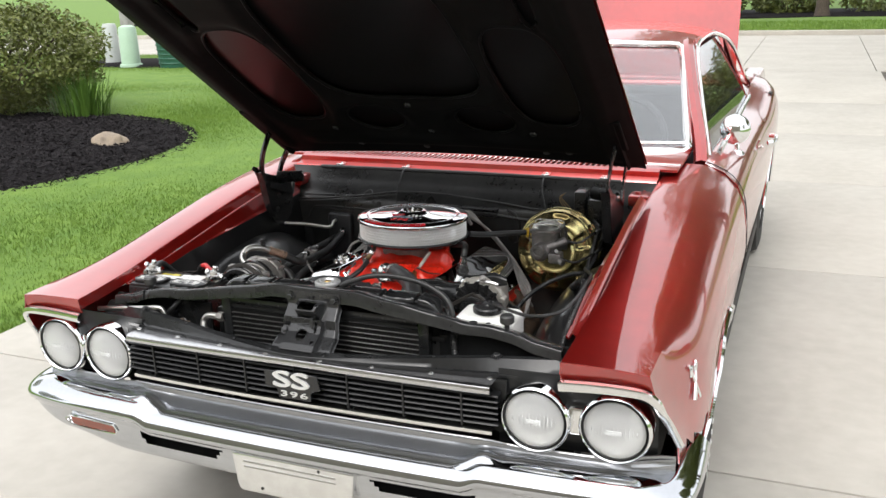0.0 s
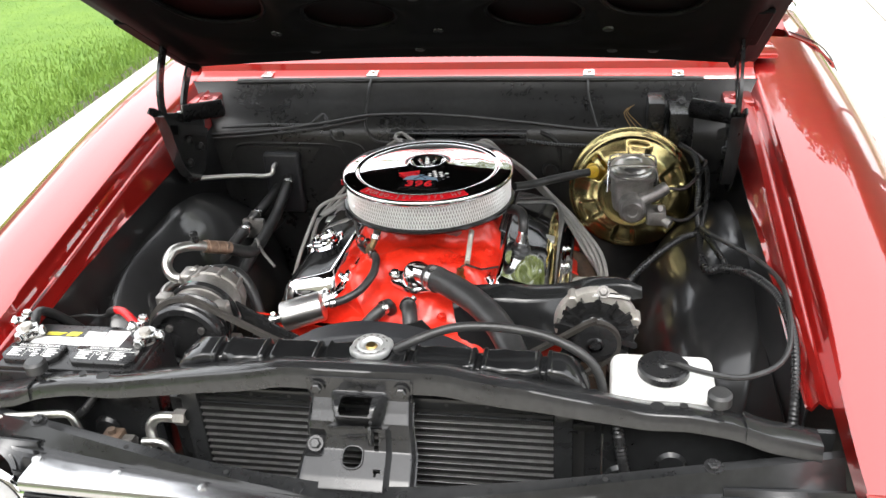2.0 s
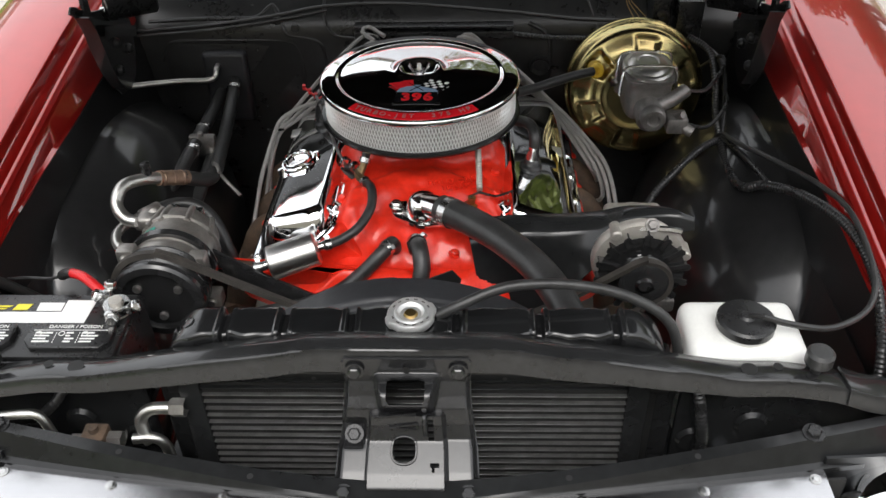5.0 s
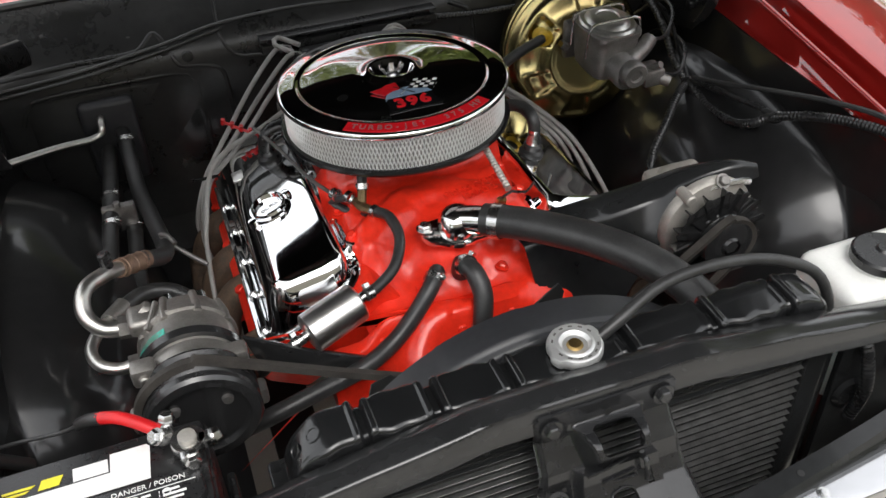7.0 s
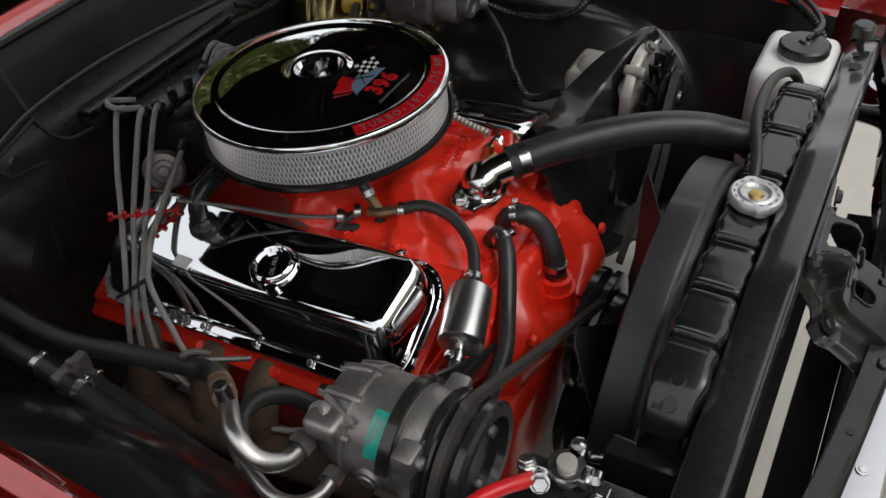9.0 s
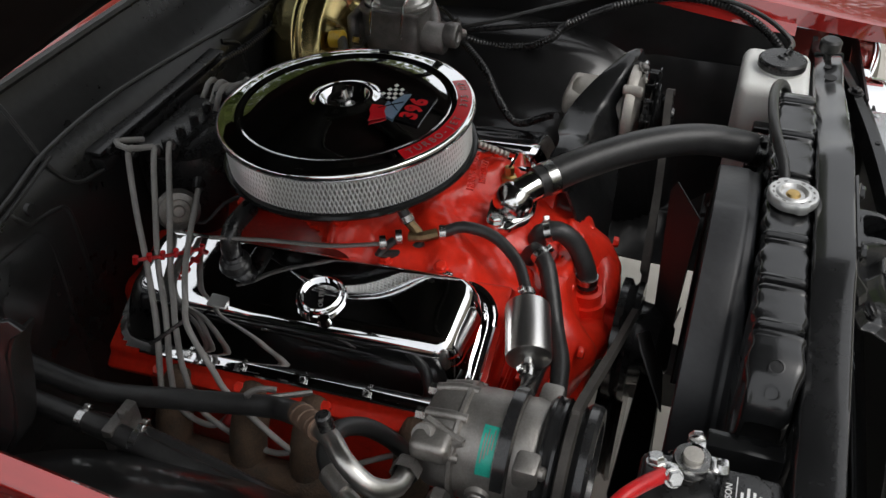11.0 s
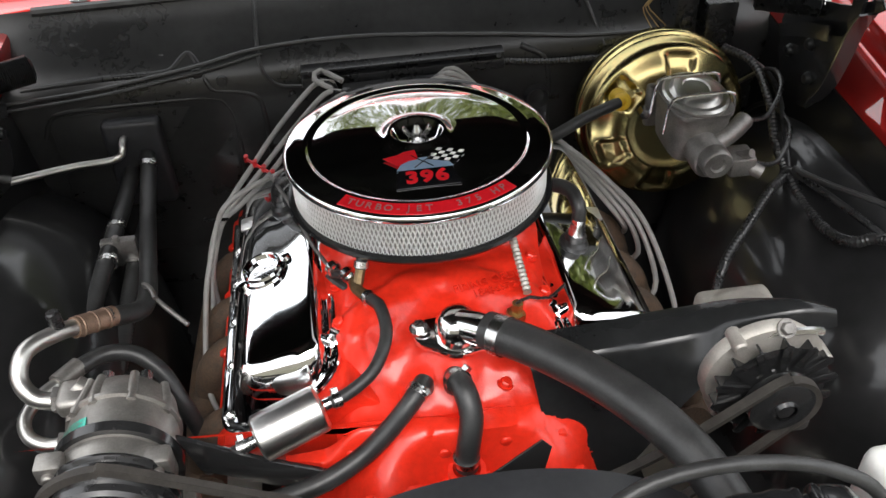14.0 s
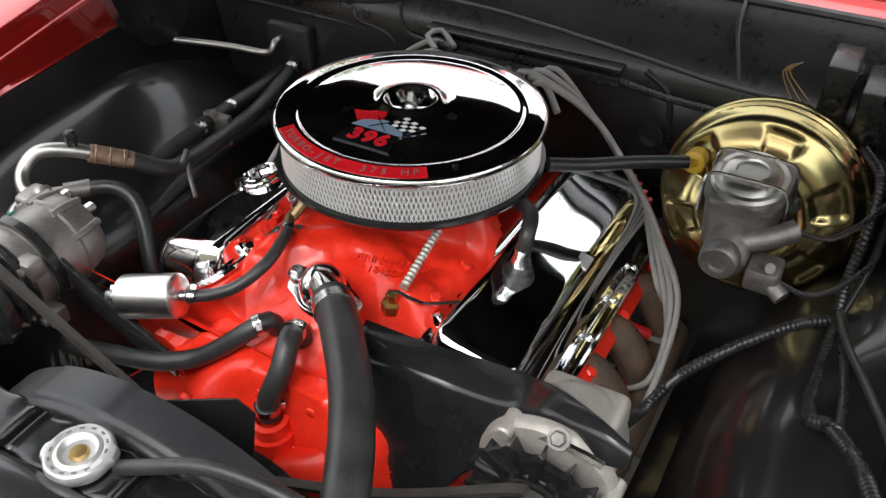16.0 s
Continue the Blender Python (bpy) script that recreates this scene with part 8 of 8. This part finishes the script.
# ---- distributor, vacuum can, plug wires ----
dist = thing("distributor", (-0.02, 0.74, 0.72), "black distributor with large cap behind the air cleaner", "distributor")
q = bmesh.new()
lathe(q, [(0.03, -0.12), (0.045, -0.05), (0.072, -0.045), (0.075, 0.0), (0.066, 0.03), (0.05, 0.04), (0, 0.04)], (-0.02, 0.735, 0.80), n=32)
part("cap", q, PLASTIC, dist, "black distributor cap")
q = bmesh.new()
box(q, -0.085, 0.065, 0.715, 0.775, 0.832, 0.847, 0.005)
for k in range(5):
    cyl(q, (-0.08 + 0.034 * k, 0.728, 0.842), (-0.08 + 0.034 * k, 0.728, 0.862), 0.007, n=10, bev=0.002)
part("coil_cover", q, PLASTIC, dist)
q = bmesh.new()
lathe(q, [(0, 0.0105), (0.007, 0.010), (0.009, 0.0075), (0.0155, 0.007), (0.0175, 0.0095), (0.0255, 0.008), (0.0285, 0.003), (0.030, 0.002), (0.030, -0.002), (0.026, -0.006), (0.012, -0.013), (0.008, -0.03)], (-0.121, 0.702, 0.778), (-0.70, -0.65, 0.35), 28)
part("vacuum_can", q, ALU, dist, "round silver vacuum advance can")
q = bmesh.new()
tube(q, [(-0.118, 0.70, 0.760), (-0.105, 0.675, 0.752), (-0.08, 0.655, 0.772), (-0.07, 0.62, 0.79)], 0.003, 8)
part("vacuum_pipe", q, RUBBER, dist)

LEFT_WIRES = [
    [(-0.098, 0.772, 0.850), (-0.125, 0.757, 0.858), (-0.180, 0.718, 0.822), (-0.228, 0.681, 0.780), (-0.264, 0.655, 0.746), (-0.288, 0.640, 0.718), (-0.308, 0.634, 0.674), (-0.318, 0.634, 0.633), (-0.310, 0.645, 0.600), (-0.27, 0.660, 0.600)],
    [(-0.088, 0.738, 0.852), (-0.112, 0.727, 0.857), (-0.166, 0.699, 0.818), (-0.218, 0.672, 0.773), (-0.258, 0.644, 0.742), (-0.286, 0.626, 0.722), (-0.304, 0.622, 0.670), (-0.314, 0.612, 0.620), (-0.305, 0.575, 0.590), (-0.27, 0.555, 0.60)],
    [(-0.067, 0.730, 0.850), (-0.094, 0.716, 0.856), (-0.152, 0.686, 0.820), (-0.210, 0.660, 0.768), (-0.254, 0.633, 0.742), (-0.281, 0.616, 0.727), (-0.302, 0.602, 0.675), (-0.314, 0.575, 0.620), (-0.312, 0.480, 0.580), (-0.27, 0.430, 0.60)],
    [(-0.090, 0.680, 0.815), (-0.120, 0.668, 0.806), (-0.180, 0.647, 0.786), (-0.232, 0.622, 0.780), (-0.268, 0.602, 0.768), (-0.285, 0.594, 0.742), (-0.302, 0.560, 0.700), (-0.314, 0.523, 0.660), (-0.318, 0.420, 0.590), (-0.27, 0.315, 0.60)],
]
for pts in LEFT_WIRES:
    q = bmesh.new()
    tube(q, pts, 0.0040, 10, 0.008)
    w = solo("spark_plug_wire", q, WIRE, "grey silicone spark plug wire draped over the valve cover", "wire", "spark plug wires")
    x, y, z = pts[-1]
    q = bmesh.new()
    tube(q, [(x - 0.028, y + 0.006, z - 0.012), (x + 0.008, y - 0.004, z + 0.006)], 0.008, 10)
    part("boot", q, RED_PLASTIC, w, "red plug boot")
    q = bmesh.new()
    (x, y, z), e = pts[0], V(pts[1])
    tube(q, [(x, y, z - 0.012), (x - 0.004, y, z - 0.002), V((x, y, z)).lerp(e, 0.6)], 0.0070, 10)
    part("terminal_boot", q, PLASTIC, w)
tops_r = [(0.055, 0.755, 0.852), (0.045, 0.735, 0.852), (0.03, 0.72, 0.85), (0.06, 0.70, 0.845)]
plug_y_r = [0.66, 0.575, 0.47, 0.36]
for k in range(4):
    q = bmesh.new()
    x, y, z = tops_r[k]
    py = plug_y_r[k]
    tube(q, [(x, y, z - 0.005), (x + 0.03, y, z + 0.010 + 0.004 * k), (0.13 + 0.01 * k, 0.76 - 0.012 * k, 0.815), (0.20 + 0.012 * k, 0.735 - 0.014 * k, 0.755), (0.255 + 0.014 * k, 0.69 - 0.018 * k, 0.715),
             (0.312 + 0.012 * k, 0.60 - 0.01 * k, 0.665), (0.335 + 0.006 * k, 0.5 * 0.35 + py * 0.65 + 0.02, 0.61), (0.318, py + 0.01, 0.585), (0.285, py, 0.60)], 0.0042, 9, 0.01)
    w = solo("spark_plug_wire", q, WIRE, "grey silicone spark plug wire beside the valve cover", "wire", "spark plug wires")
    q = bmesh.new()
    tube(q, [(0.315, py + 0.008, 0.592), (0.275, py - 0.004, 0.608)], 0.008, 10)
    part("boot", q, RED_PLASTIC, w, "red plug boot")
q = bmesh.new()
tube(q, [(-0.083, 0.762, 0.856), (-0.115, 0.780, 0.868), (-0.125, 0.755, 0.868), (-0.10, 0.735, 0.860)], 0.0042, 8)
solo("coil_wire", q, WIRE, "short looped grey ignition wire at the distributor", "wire")
q = bmesh.new()
tube(q, [(0.06, 0.72, 0.86), (0.09, 0.705, 0.862), (0.12, 0.68, 0.84)], 0.005, 8)
solo("coil_wire", q, WIRE, "short grey ignition wire behind the air cleaner", "wire")
for pts, lab in (([(-0.240, 0.689, 0.786), (-0.209, 0.662, 0.777), (-0.174, 0.632, 0.770)], "red wire separator clipped over grey plug wires"), ([(0.205, 0.735, 0.752), (0.225, 0.718, 0.742), (0.26, 0.70, 0.722)], "red wire separator beside the driver's valve cover")):
    q = bmesh.new()
    tube(q, pts, 0.0025, 6)
    for k in range(6):
        p = V(pts[0]).lerp(V(pts[2]), 0.02 + 0.19 * k)
        lathe(q, [(0.0, -0.005), (0.0036, -0.005), (0.0036, 0.006), (0.0, 0.006)], p, (0.1, -0.2, 0.9), 8)
    solo("wire_separator", q, RED_PLASTIC, lab, "wire clip")
q = bmesh.new()
tube(q, [(-0.309, 0.636, 0.722), (-0.296, 0.622, 0.730), (-0.270, 0.600, 0.744)], 0.0026, 6)
solo("cable_tie", q, PLASTIC, "black tie round the plug wires", "tie")

# ---- hoses at the engine's front ----
uh = thing("upper_radiator_hose", (0.12, 0.12, 0.78), "thick black upper radiator hose from thermostat to radiator", "hose")
q = bmesh.new()
tube(q, [(0.042, 0.247, 0.814), (0.085, 0.203, 0.824), (0.135, 0.145, 0.831), (0.172, 0.092, 0.833), (0.198, 0.045, 0.829), (0.216, 0.002, 0.818), (0.226, -0.040, 0.806)], 0.0220, 22, 0.006, ribs=0.0003)
part("hose", q, RUBBER, uh)
q = bmesh.new()
lathe(q, [(0.0215, 0), (0.0238, 0), (0.0238, 0.014), (0.0215, 0.014)], (0.050, 0.239, 0.8155), (0.72, -0.70, 0.12), 30)
part("hose_clamp", q, STEEL, uh, "bright steel hose clamp")
q = bmesh.new()
lathe(q, [(0.0215, 0), (0.0238, 0), (0.0238, 0.014), (0.0215, 0.014)], (0.2205, -0.016, 0.8125), (0.22, -1, -0.28), 30)
part("hose_clamp", q, STEEL, uh)


def hose(pts, r, label, clamps=(), name="heater_hose", ribs=0.0):
    t = thing(name, pts[0], label, "hose")
    q = bmesh.new()
    tube(q, pts, r, 14, 0.008, ribs)
    part("hose", q, RUBBER, t)
    for p, d in clamps:
        q = bmesh.new()
        lathe(q, [(r - 0.001, -0.004), (r + 0.0018, -0.004), (r + 0.0018, 0.005), (r - 0.001, 0.005)], p, d, 20)
        up = V(d).orthogonal().normalized()
        if up.z < 0:
            up = -up
        box(q, -0.004, 0.004, -0.0045, 0.0045, r, r + 0.007, 0.001, 1, Matrix.Translation(p) @ up.to_track_quat("Z", "Y").to_matrix().to_4x4())
        part("hose_clamp", q, STEEL, t, "bright steel hose clamp")
    return t


hose([(-0.034, 0.236, 0.745), (-0.036, 0.226, 0.764), (-0.052, 0.207, 0.757), (-0.080, 0.192, 0.733), (-0.115, 0.177, 0.710), (-0.165, 0.158, 0.698), (-0.235, 0.150, 0.686), (-0.31, 0.150, 0.664), (-0.36, 0.18, 0.62)], 0.0115, "black heater hose from the engine's front to the side",
     [((-0.043, 0.217, 0.7625), (-0.6, -0.7, -0.2))])
hose([(0.002, 0.234, 0.744), (0.001, 0.228, 0.764), (0.008, 0.205, 0.768), (0.012, 0.182, 0.748), (0.004, 0.163, 0.715), (0.002, 0.160, 0.690)], 0.0135, "short bent black bypass hose on the water pump",
     [((0.003, 0.219, 0.769), (0.2, -0.9, 0.3)), ((0.002, 0.161, 0.703), (0, 0, 1))], "bypass_hose")
hose([(-0.083, 0.336, 0.802), (-0.072, 0.310, 0.808), (-0.070, 0.272, 0.800), (-0.088, 0.238, 0.785), (-0.115, 0.220, 0.775), (-0.140, 0.209, 0.772)], 0.0075, "slim black fuel hose over the red manifold", [((-0.132, 0.211, 0.773), (-0.9, -0.3, 0))], "fuel_hose")
hose([(-0.228, 0.184, 0.754), (-0.245, 0.180, 0.748), (-0.265, 0.182, 0.735), (-0.285, 0.20, 0.70)], 0.0075, "slim black fuel hose below the filter", [((-0.238, 0.182, 0.751), (-1, -0.1, -0.2))], "fuel_hose")
ff = thing("fuel_filter", (-0.185, 0.196, 0.735), "brushed metal canister fuel filter at the engine's corner", "fuel filter")
q = bmesh.new()
fa, fb = V((-0.222, 0.1855, 0.7555)), V((-0.147, 0.2075, 0.7705))
lathe(q, [(0.0, 0.0), (0.022, 0.0), (0.0265, 0.003), (0.027, 0.006), (0.027, 0.072), (0.0265, 0.075), (0.022, 0.078), (0.0, 0.078)], fa, fb - fa, 40)
part("canister", q, BRUSHED, ff)
q = bmesh.new()
d = (fb - fa).normalized()
cyl(q, fb, fb + d * 0.014, 0.007, n=12)
part("nipple", q, STEEL, ff)
q = bmesh.new()
cyl(q, fa, fa - d * 0.014, 0.007, n=12)
part("nipple", q, STEEL, ff)

# drive belts
def belt(pts, w, label, closed=False):
    q = bmesh.new()
    line = spline(pts, 0.02)
    t = bmesh.new()
    rows = []
    for i, p in enumerate(line):
        d = (line[min(i + 1, len(line) - 1)] - line[max(i - 1, 0)]).normalized()
        nrm = V((0, 1, 0)).cross(d).normalized()
        rows.append([t.verts.new(p + V((0, yy, 0)) + nrm * hh) for yy, hh in ((-w / 2, 0.004), (w / 2, 0.004), (w / 3, -0.004), (-w / 3, -0.004))])
    for a, c in zip(rows, rows[1:]):
        for i in range(4):
            t.faces.new((a[i], a[(i + 1) % 4], c[(i + 1) % 4], c[i]))
    merge(q, t)
    bmesh.ops.recalc_face_normals(q, faces=q.faces[:])
    return solo("drive_belt", q, BELT, label, "belt", "drive belts")


belt([(CP[0] + 0.070 * math.cos(a), 0.108, CP[1] + 0.070 * math.sin(a)) for a in lin(4.2, 1.25, 12)] + [(-0.20, 0.100, 0.765), (-0.05, 0.092, 0.695), (0.045, 0.088, 0.650)], 0.012, "worn black drive belt over the compressor pulley")
belt([(AX[0] + 0.037 * math.cos(a), 0.113, AX[1] + 0.037 * math.sin(a)) for a in lin(-1.2, 1.9, 10)] + [(0.20, 0.10, 0.745), (0.06, 0.092, 0.685)], 0.011, "black drive belt round the alternator pulley")
belt([(AX[0] + 0.02, 0.113, AX[1] - 0.034), (0.24, 0.10, 0.66), (0.08, 0.09, 0.545)], 0.011, "black drive belt below the alternator")

# overflow hose from the cap to the side
q = bmesh.new()
tube(q, [(0.045, -0.055, 0.872), (0.075, -0.050, 0.886), (0.13, -0.034, 0.900), (0.20, -0.028, 0.900), (0.27, -0.032, 0.888), (0.325, -0.045, 0.862), (0.345, -0.058, 0.82), (0.348, -0.065, 0.75)], 0.0068, 12)
solo("overflow_hose", q, RUBBER, "thin black overflow hose from the radiator cap", "hose")

# ---- air-conditioning lines on the passenger side ----
hose([(-0.398, 0.778, 0.757), (-0.397, 0.745, 0.742), (-0.393, 0.650, 0.722), (-0.380, 0.545, 0.730), (-0.370, 0.462, 0.740), (-0.372, 0.425, 0.750), (-0.386, 0.399, 0.768), (-0.400, 0.378, 0.786)], 0.0125, "black air-conditioning hose from firewall to compressor", [((-0.3975, 0.755, 0.748), (0, 1, 0.3))], "ac_hose")
t = thing("ac_fitting", (-0.43, 0.31, 0.78), "bent aluminium pipe with copper ferrule above the compressor", "pipe")
q = bmesh.new()
tube(q, [(-0.394, 0.386, 0.780), (-0.426, 0.345, 0.806)], 0.0128, 14)
for k in range(3):
    p = V((-0.400, 0.378, 0.785)).lerp(V((-0.421, 0.351, 0.802)), k / 2)
    lathe(q, [(0.0127, -0.002), (0.0138, 0), (0.0127, 0.002)], p, (-0.66, -0.68, 0.3), 16)
part("ferrule", q, COPPER, t, "brown crimped ferrule")
q = bmesh.new()
tube(q, [(-0.420, 0.352, 0.802), (-0.441, 0.325, 0.818), (-0.466, 0.298, 0.822), (-0.472, 0.272, 0.806), (-0.455, 0.255, 0.790), (-0.425, 0.252, 0.785)], 0.0100, 14, 0.005)
part("pipe", q, PIPE, t, "bright bent aluminium pipe")
q = bmesh.new()
cyl(q, (-0.436, 0.330, 0.822), (-0.437, 0.333, 0.845), 0.008, n=12, bev=0.002)
part("service_cap", q, PLASTIC, t)
q = bmesh.new()
hexa(q, (-0.438, 0.2535, 0.787), (1, 0, -0.1), 0.015, 0.018)
part("nut", q, DARK_ALU, t)
t = thing("ac_fitting", (-0.46, 0.24, 0.74), "second bent aluminium pipe at the compressor's side", "pipe")
q = bmesh.new()
tube(q, [(-0.425, 0.222, 0.752), (-0.448, 0.222, 0.750), (-0.470, 0.232, 0.755), (-0.478, 0.255, 0.760), (-0.468, 0.285, 0.760), (-0.450, 0.315, 0.754)], 0.0078, 14, 0.005)
part("pipe", q, PIPE, t)
q = bmesh.new()
hexa(q, (-0.436, 0.222, 0.7515), (1, 0, 0), 0.012, 0.016)
part("nut", q, DARK_ALU, t)
q = bmesh.new()
tube(q, [(-0.454, 0.308, 0.755), (-0.434, 0.336, 0.752)], 0.0122, 14)
part("ferrule", q, ALU, t)
hose([(-0.437, 0.331, 0.752), (-0.408, 0.352, 0.750), (-0.374, 0.354, 0.743), (-0.345, 0.338, 0.722), (-0.325, 0.315, 0.685), (-0.31, 0.30, 0.64)], 0.0105, "black hose looping behind the compressor", (), "ac_hose")
hose([(-0.428, 0.778, 0.728), (-0.432, 0.70, 0.725), (-0.440, 0.60, 0.722), (-0.450, 0.50, 0.712), (-0.458, 0.42, 0.700), (-0.455, 0.32, 0.66), (-0.44, 0.22, 0.60)], 0.0125, "black heater hose with clamps along the inner fender", [((-0.438, 0.635, 0.7235), (0, 1, 0)), ((-0.441, 0.565, 0.7195), (0, 1, 0.1))])
hose([(-0.41, 0.70, 0.68), (-0.412, 0.60, 0.690), (-0.418, 0.50, 0.675), (-0.425, 0.38, 0.645), (-0.42, 0.26, 0.60)], 0.0125, "second black heater hose with fine ribs beside the first", [((-0.413, 0.585, 0.690), (0, 1, 0))], "heater_hose", 0.0009)
t = thing("hose_clip", (-0.43, 0.59, 0.71), "steel clip joining two heater hoses", "clip")
q = bmesh.new()
box(q, -0.452, -0.402, 0.588, 0.602, 0.690, 0.736, 0.003)
hexa(q, (-0.427, 0.588, 0.738), (0, 0, 1), 0.006, 0.008)
part("clip", q, DARK_ALU, t)
q = bmesh.new()
tube(q, [(-0.354, 0.436, 0.756), (-0.361, 0.452, 0.760), (-0.371, 0.464, 0.757), (-0.366, 0.460, 0.748), (-0.348, 0.440, 0.738), (-0.318, 0.415, 0.722)], 0.0036, 8)
solo("wire_eyelet", q, DARK_ALU, "metal eyelet and short tan lead on the hose", "wire")
t = thing("heater_pipe", (-0.5, 0.75, 0.78), "bare bent steel pipe beside the heater cover", "pipe")
q = bmesh.new()
tube(q, [(-0.425, 0.782, 0.790), (-0.426, 0.758, 0.790), (-0.428, 0.750, 0.778), (-0.445, 0.745, 0.772), (-0.50, 0.72, 0.783), (-0.59, 0.675, 0.796)], 0.0058, 10)
part("pipe", q, PIPE, t)

# ---- wiring on the driver's side ----
def conduit(pts, r, label, ribs=0.0012):
    q = bmesh.new()
    tube(q, pts, r, 10, ribs=ribs)
    return solo("wiring_conduit", q, PLASTIC, label, "wiring", "wiring conduits")


conduit([(0.531, 0.525, 0.765), (0.49, 0.49, 0.768), (0.44, 0.44, 0.755), (0.395, 0.40, 0.725), (0.372, 0.36, 0.70), (0.365, 0.30, 0.73)], 0.0072, "ribbed black conduit arching to the alternator")
conduit([(0.531, 0.530, 0.770), (0.530, 0.46, 0.757), (0.528, 0.39, 0.765), (0.534, 0.345, 0.785), (0.553, 0.325, 0.803), (0.585, 0.25, 0.835), (0.612, 0.15, 0.855), (0.618, 0.05, 0.845), (0.612, -0.03, 0.80), (0.605, -0.07, 0.74)], 0.0078, "ribbed black conduit along the inner fender")
conduit([(0.531, 0.530, 0.772), (0.545, 0.45, 0.785), (0.555, 0.37, 0.797), (0.558, 0.325, 0.803)], 0.005, "thin black wire bundle on the wheelhouse", 0.0)
conduit([(0.530, 0.528, 0.768), (0.528, 0.57, 0.79), (0.532, 0.62, 0.83), (0.528, 0.68, 0.86), (0.50, 0.73, 0.865)], 0.0068, "ribbed black conduit rising behind the booster")
conduit([(0.534, 0.53, 0.772), (0.545, 0.58, 0.80), (0.55, 0.64, 0.84), (0.54, 0.70, 0.85), (0.51, 0.75, 0.85)], 0.0045, "thin black cable rising behind the booster", 0.0)
conduit([(0.365, 0.30, 0.73), (0.35, 0.29, 0.74), (0.33, 0.285, 0.75)], 0.005, "thin black lead at the alternator's back", 0.0)
conduit([(-0.605, 0.64, 0.80), (-0.60, 0.52, 0.835), (-0.612, 0.38, 0.845), (-0.622, 0.22, 0.838), (-0.625, 0.10, 0.83), (-0.62, 0.0, 0.81)], 0.005, "black taped wiring along the passenger inner fender", 0.0)
conduit([(-0.595, 0.79, 0.93), (-0.59, 0.76, 0.88), (-0.595, 0.70, 0.82), (-0.605, 0.64, 0.80)], 0.0075, "black wiring by the passenger hinge", 0.0)
for x, y, z in ((0.531, 0.522, 0.768), (0.556, 0.322, 0.803)):
    q = bmesh.new()
    torus(q, (x, y, z), (0.4, 1, 0.2), 0.010, 0.0025, 16, 6)
    solo("cable_tie", q, PLASTIC, "black cable tie round the conduits", "tie")
q = bmesh.new()
cyl(q, (-0.62, 0.155, 0.838), (-0.615, 0.185, 0.842), 0.011, n=12, bev=0.003)
solo("wiring_clip", q, DARK_ALU, "small metal wiring connector on the inner fender", "clip")
# lines ahead of the radiator
t = thing("ac_line", (-0.45, -0.13, 0.74), "bare aluminium line with brass fittings ahead of the condenser", "pipe")
q = bmesh.new()
tube(q, [(-0.655, -0.149, 0.768), (-0.60, -0.148, 0.774), (-0.52, -0.146, 0.783), (-0.462, -0.145, 0.790), (-0.445, -0.144, 0.788), (-0.438, -0.145, 0.774), (-0.434, -0.146, 0.754), (-0.428, -0.147, 0.744), (-0.41, -0.147, 0.741)], 0.0062, 12, 0.006)
part("pipe", q, PIPE, t)
q = bmesh.new()
tube(q, [(-0.335, -0.145, 0.745), (-0.31, -0.143, 0.745), (-0.298, -0.142, 0.73), (-0.296, -0.14, 0.68)], 0.0068, 12, 0.006)
part("pipe", q, PIPE, t)
q = bmesh.new()
tube(q, [(-0.285, -0.123, 0.778), (-0.312, -0.125, 0.778), (-0.325, -0.130, 0.765), (-0.322, -0.138, 0.748), (-0.318, -0.14, 0.735)], 0.0082, 12, 0.006)
part("pipe", q, PIPE, t)
for p, d, r in (((-0.412, -0.147, 0.742), 1, 0.010), ((-0.348, -0.146, 0.744), -1, 0.0115), ((-0.268, -0.122, 0.778), -1, 0.0125)):
    q = bmesh.new()
    hexa(q, p, (d, 0, 0), r, 0.020)
    part("nut", q, ALU, t)
q = bmesh.new()
box(q, -0.396, -0.366, -0.160, -0.132, 0.730, 0.760, 0.003)
cyl(q, (-0.381, -0.146, 0.76), (-0.381, -0.146, 0.768), 0.006, n=10)
part("valve_block", q, RUST, t)
conduit([(0.365, -0.105, 0.80), (0.370, -0.115, 0.77), (0.378, -0.12, 0.72), (0.380, -0.11, 0.66)], 0.008, "ribbed black conduit ahead of the baffle")
conduit([(-0.42, -0.10, 0.80), (-0.43, -0.115, 0.785), (-0.45, -0.12, 0.765)], 0.007, "ribbed black conduit ahead of the battery")
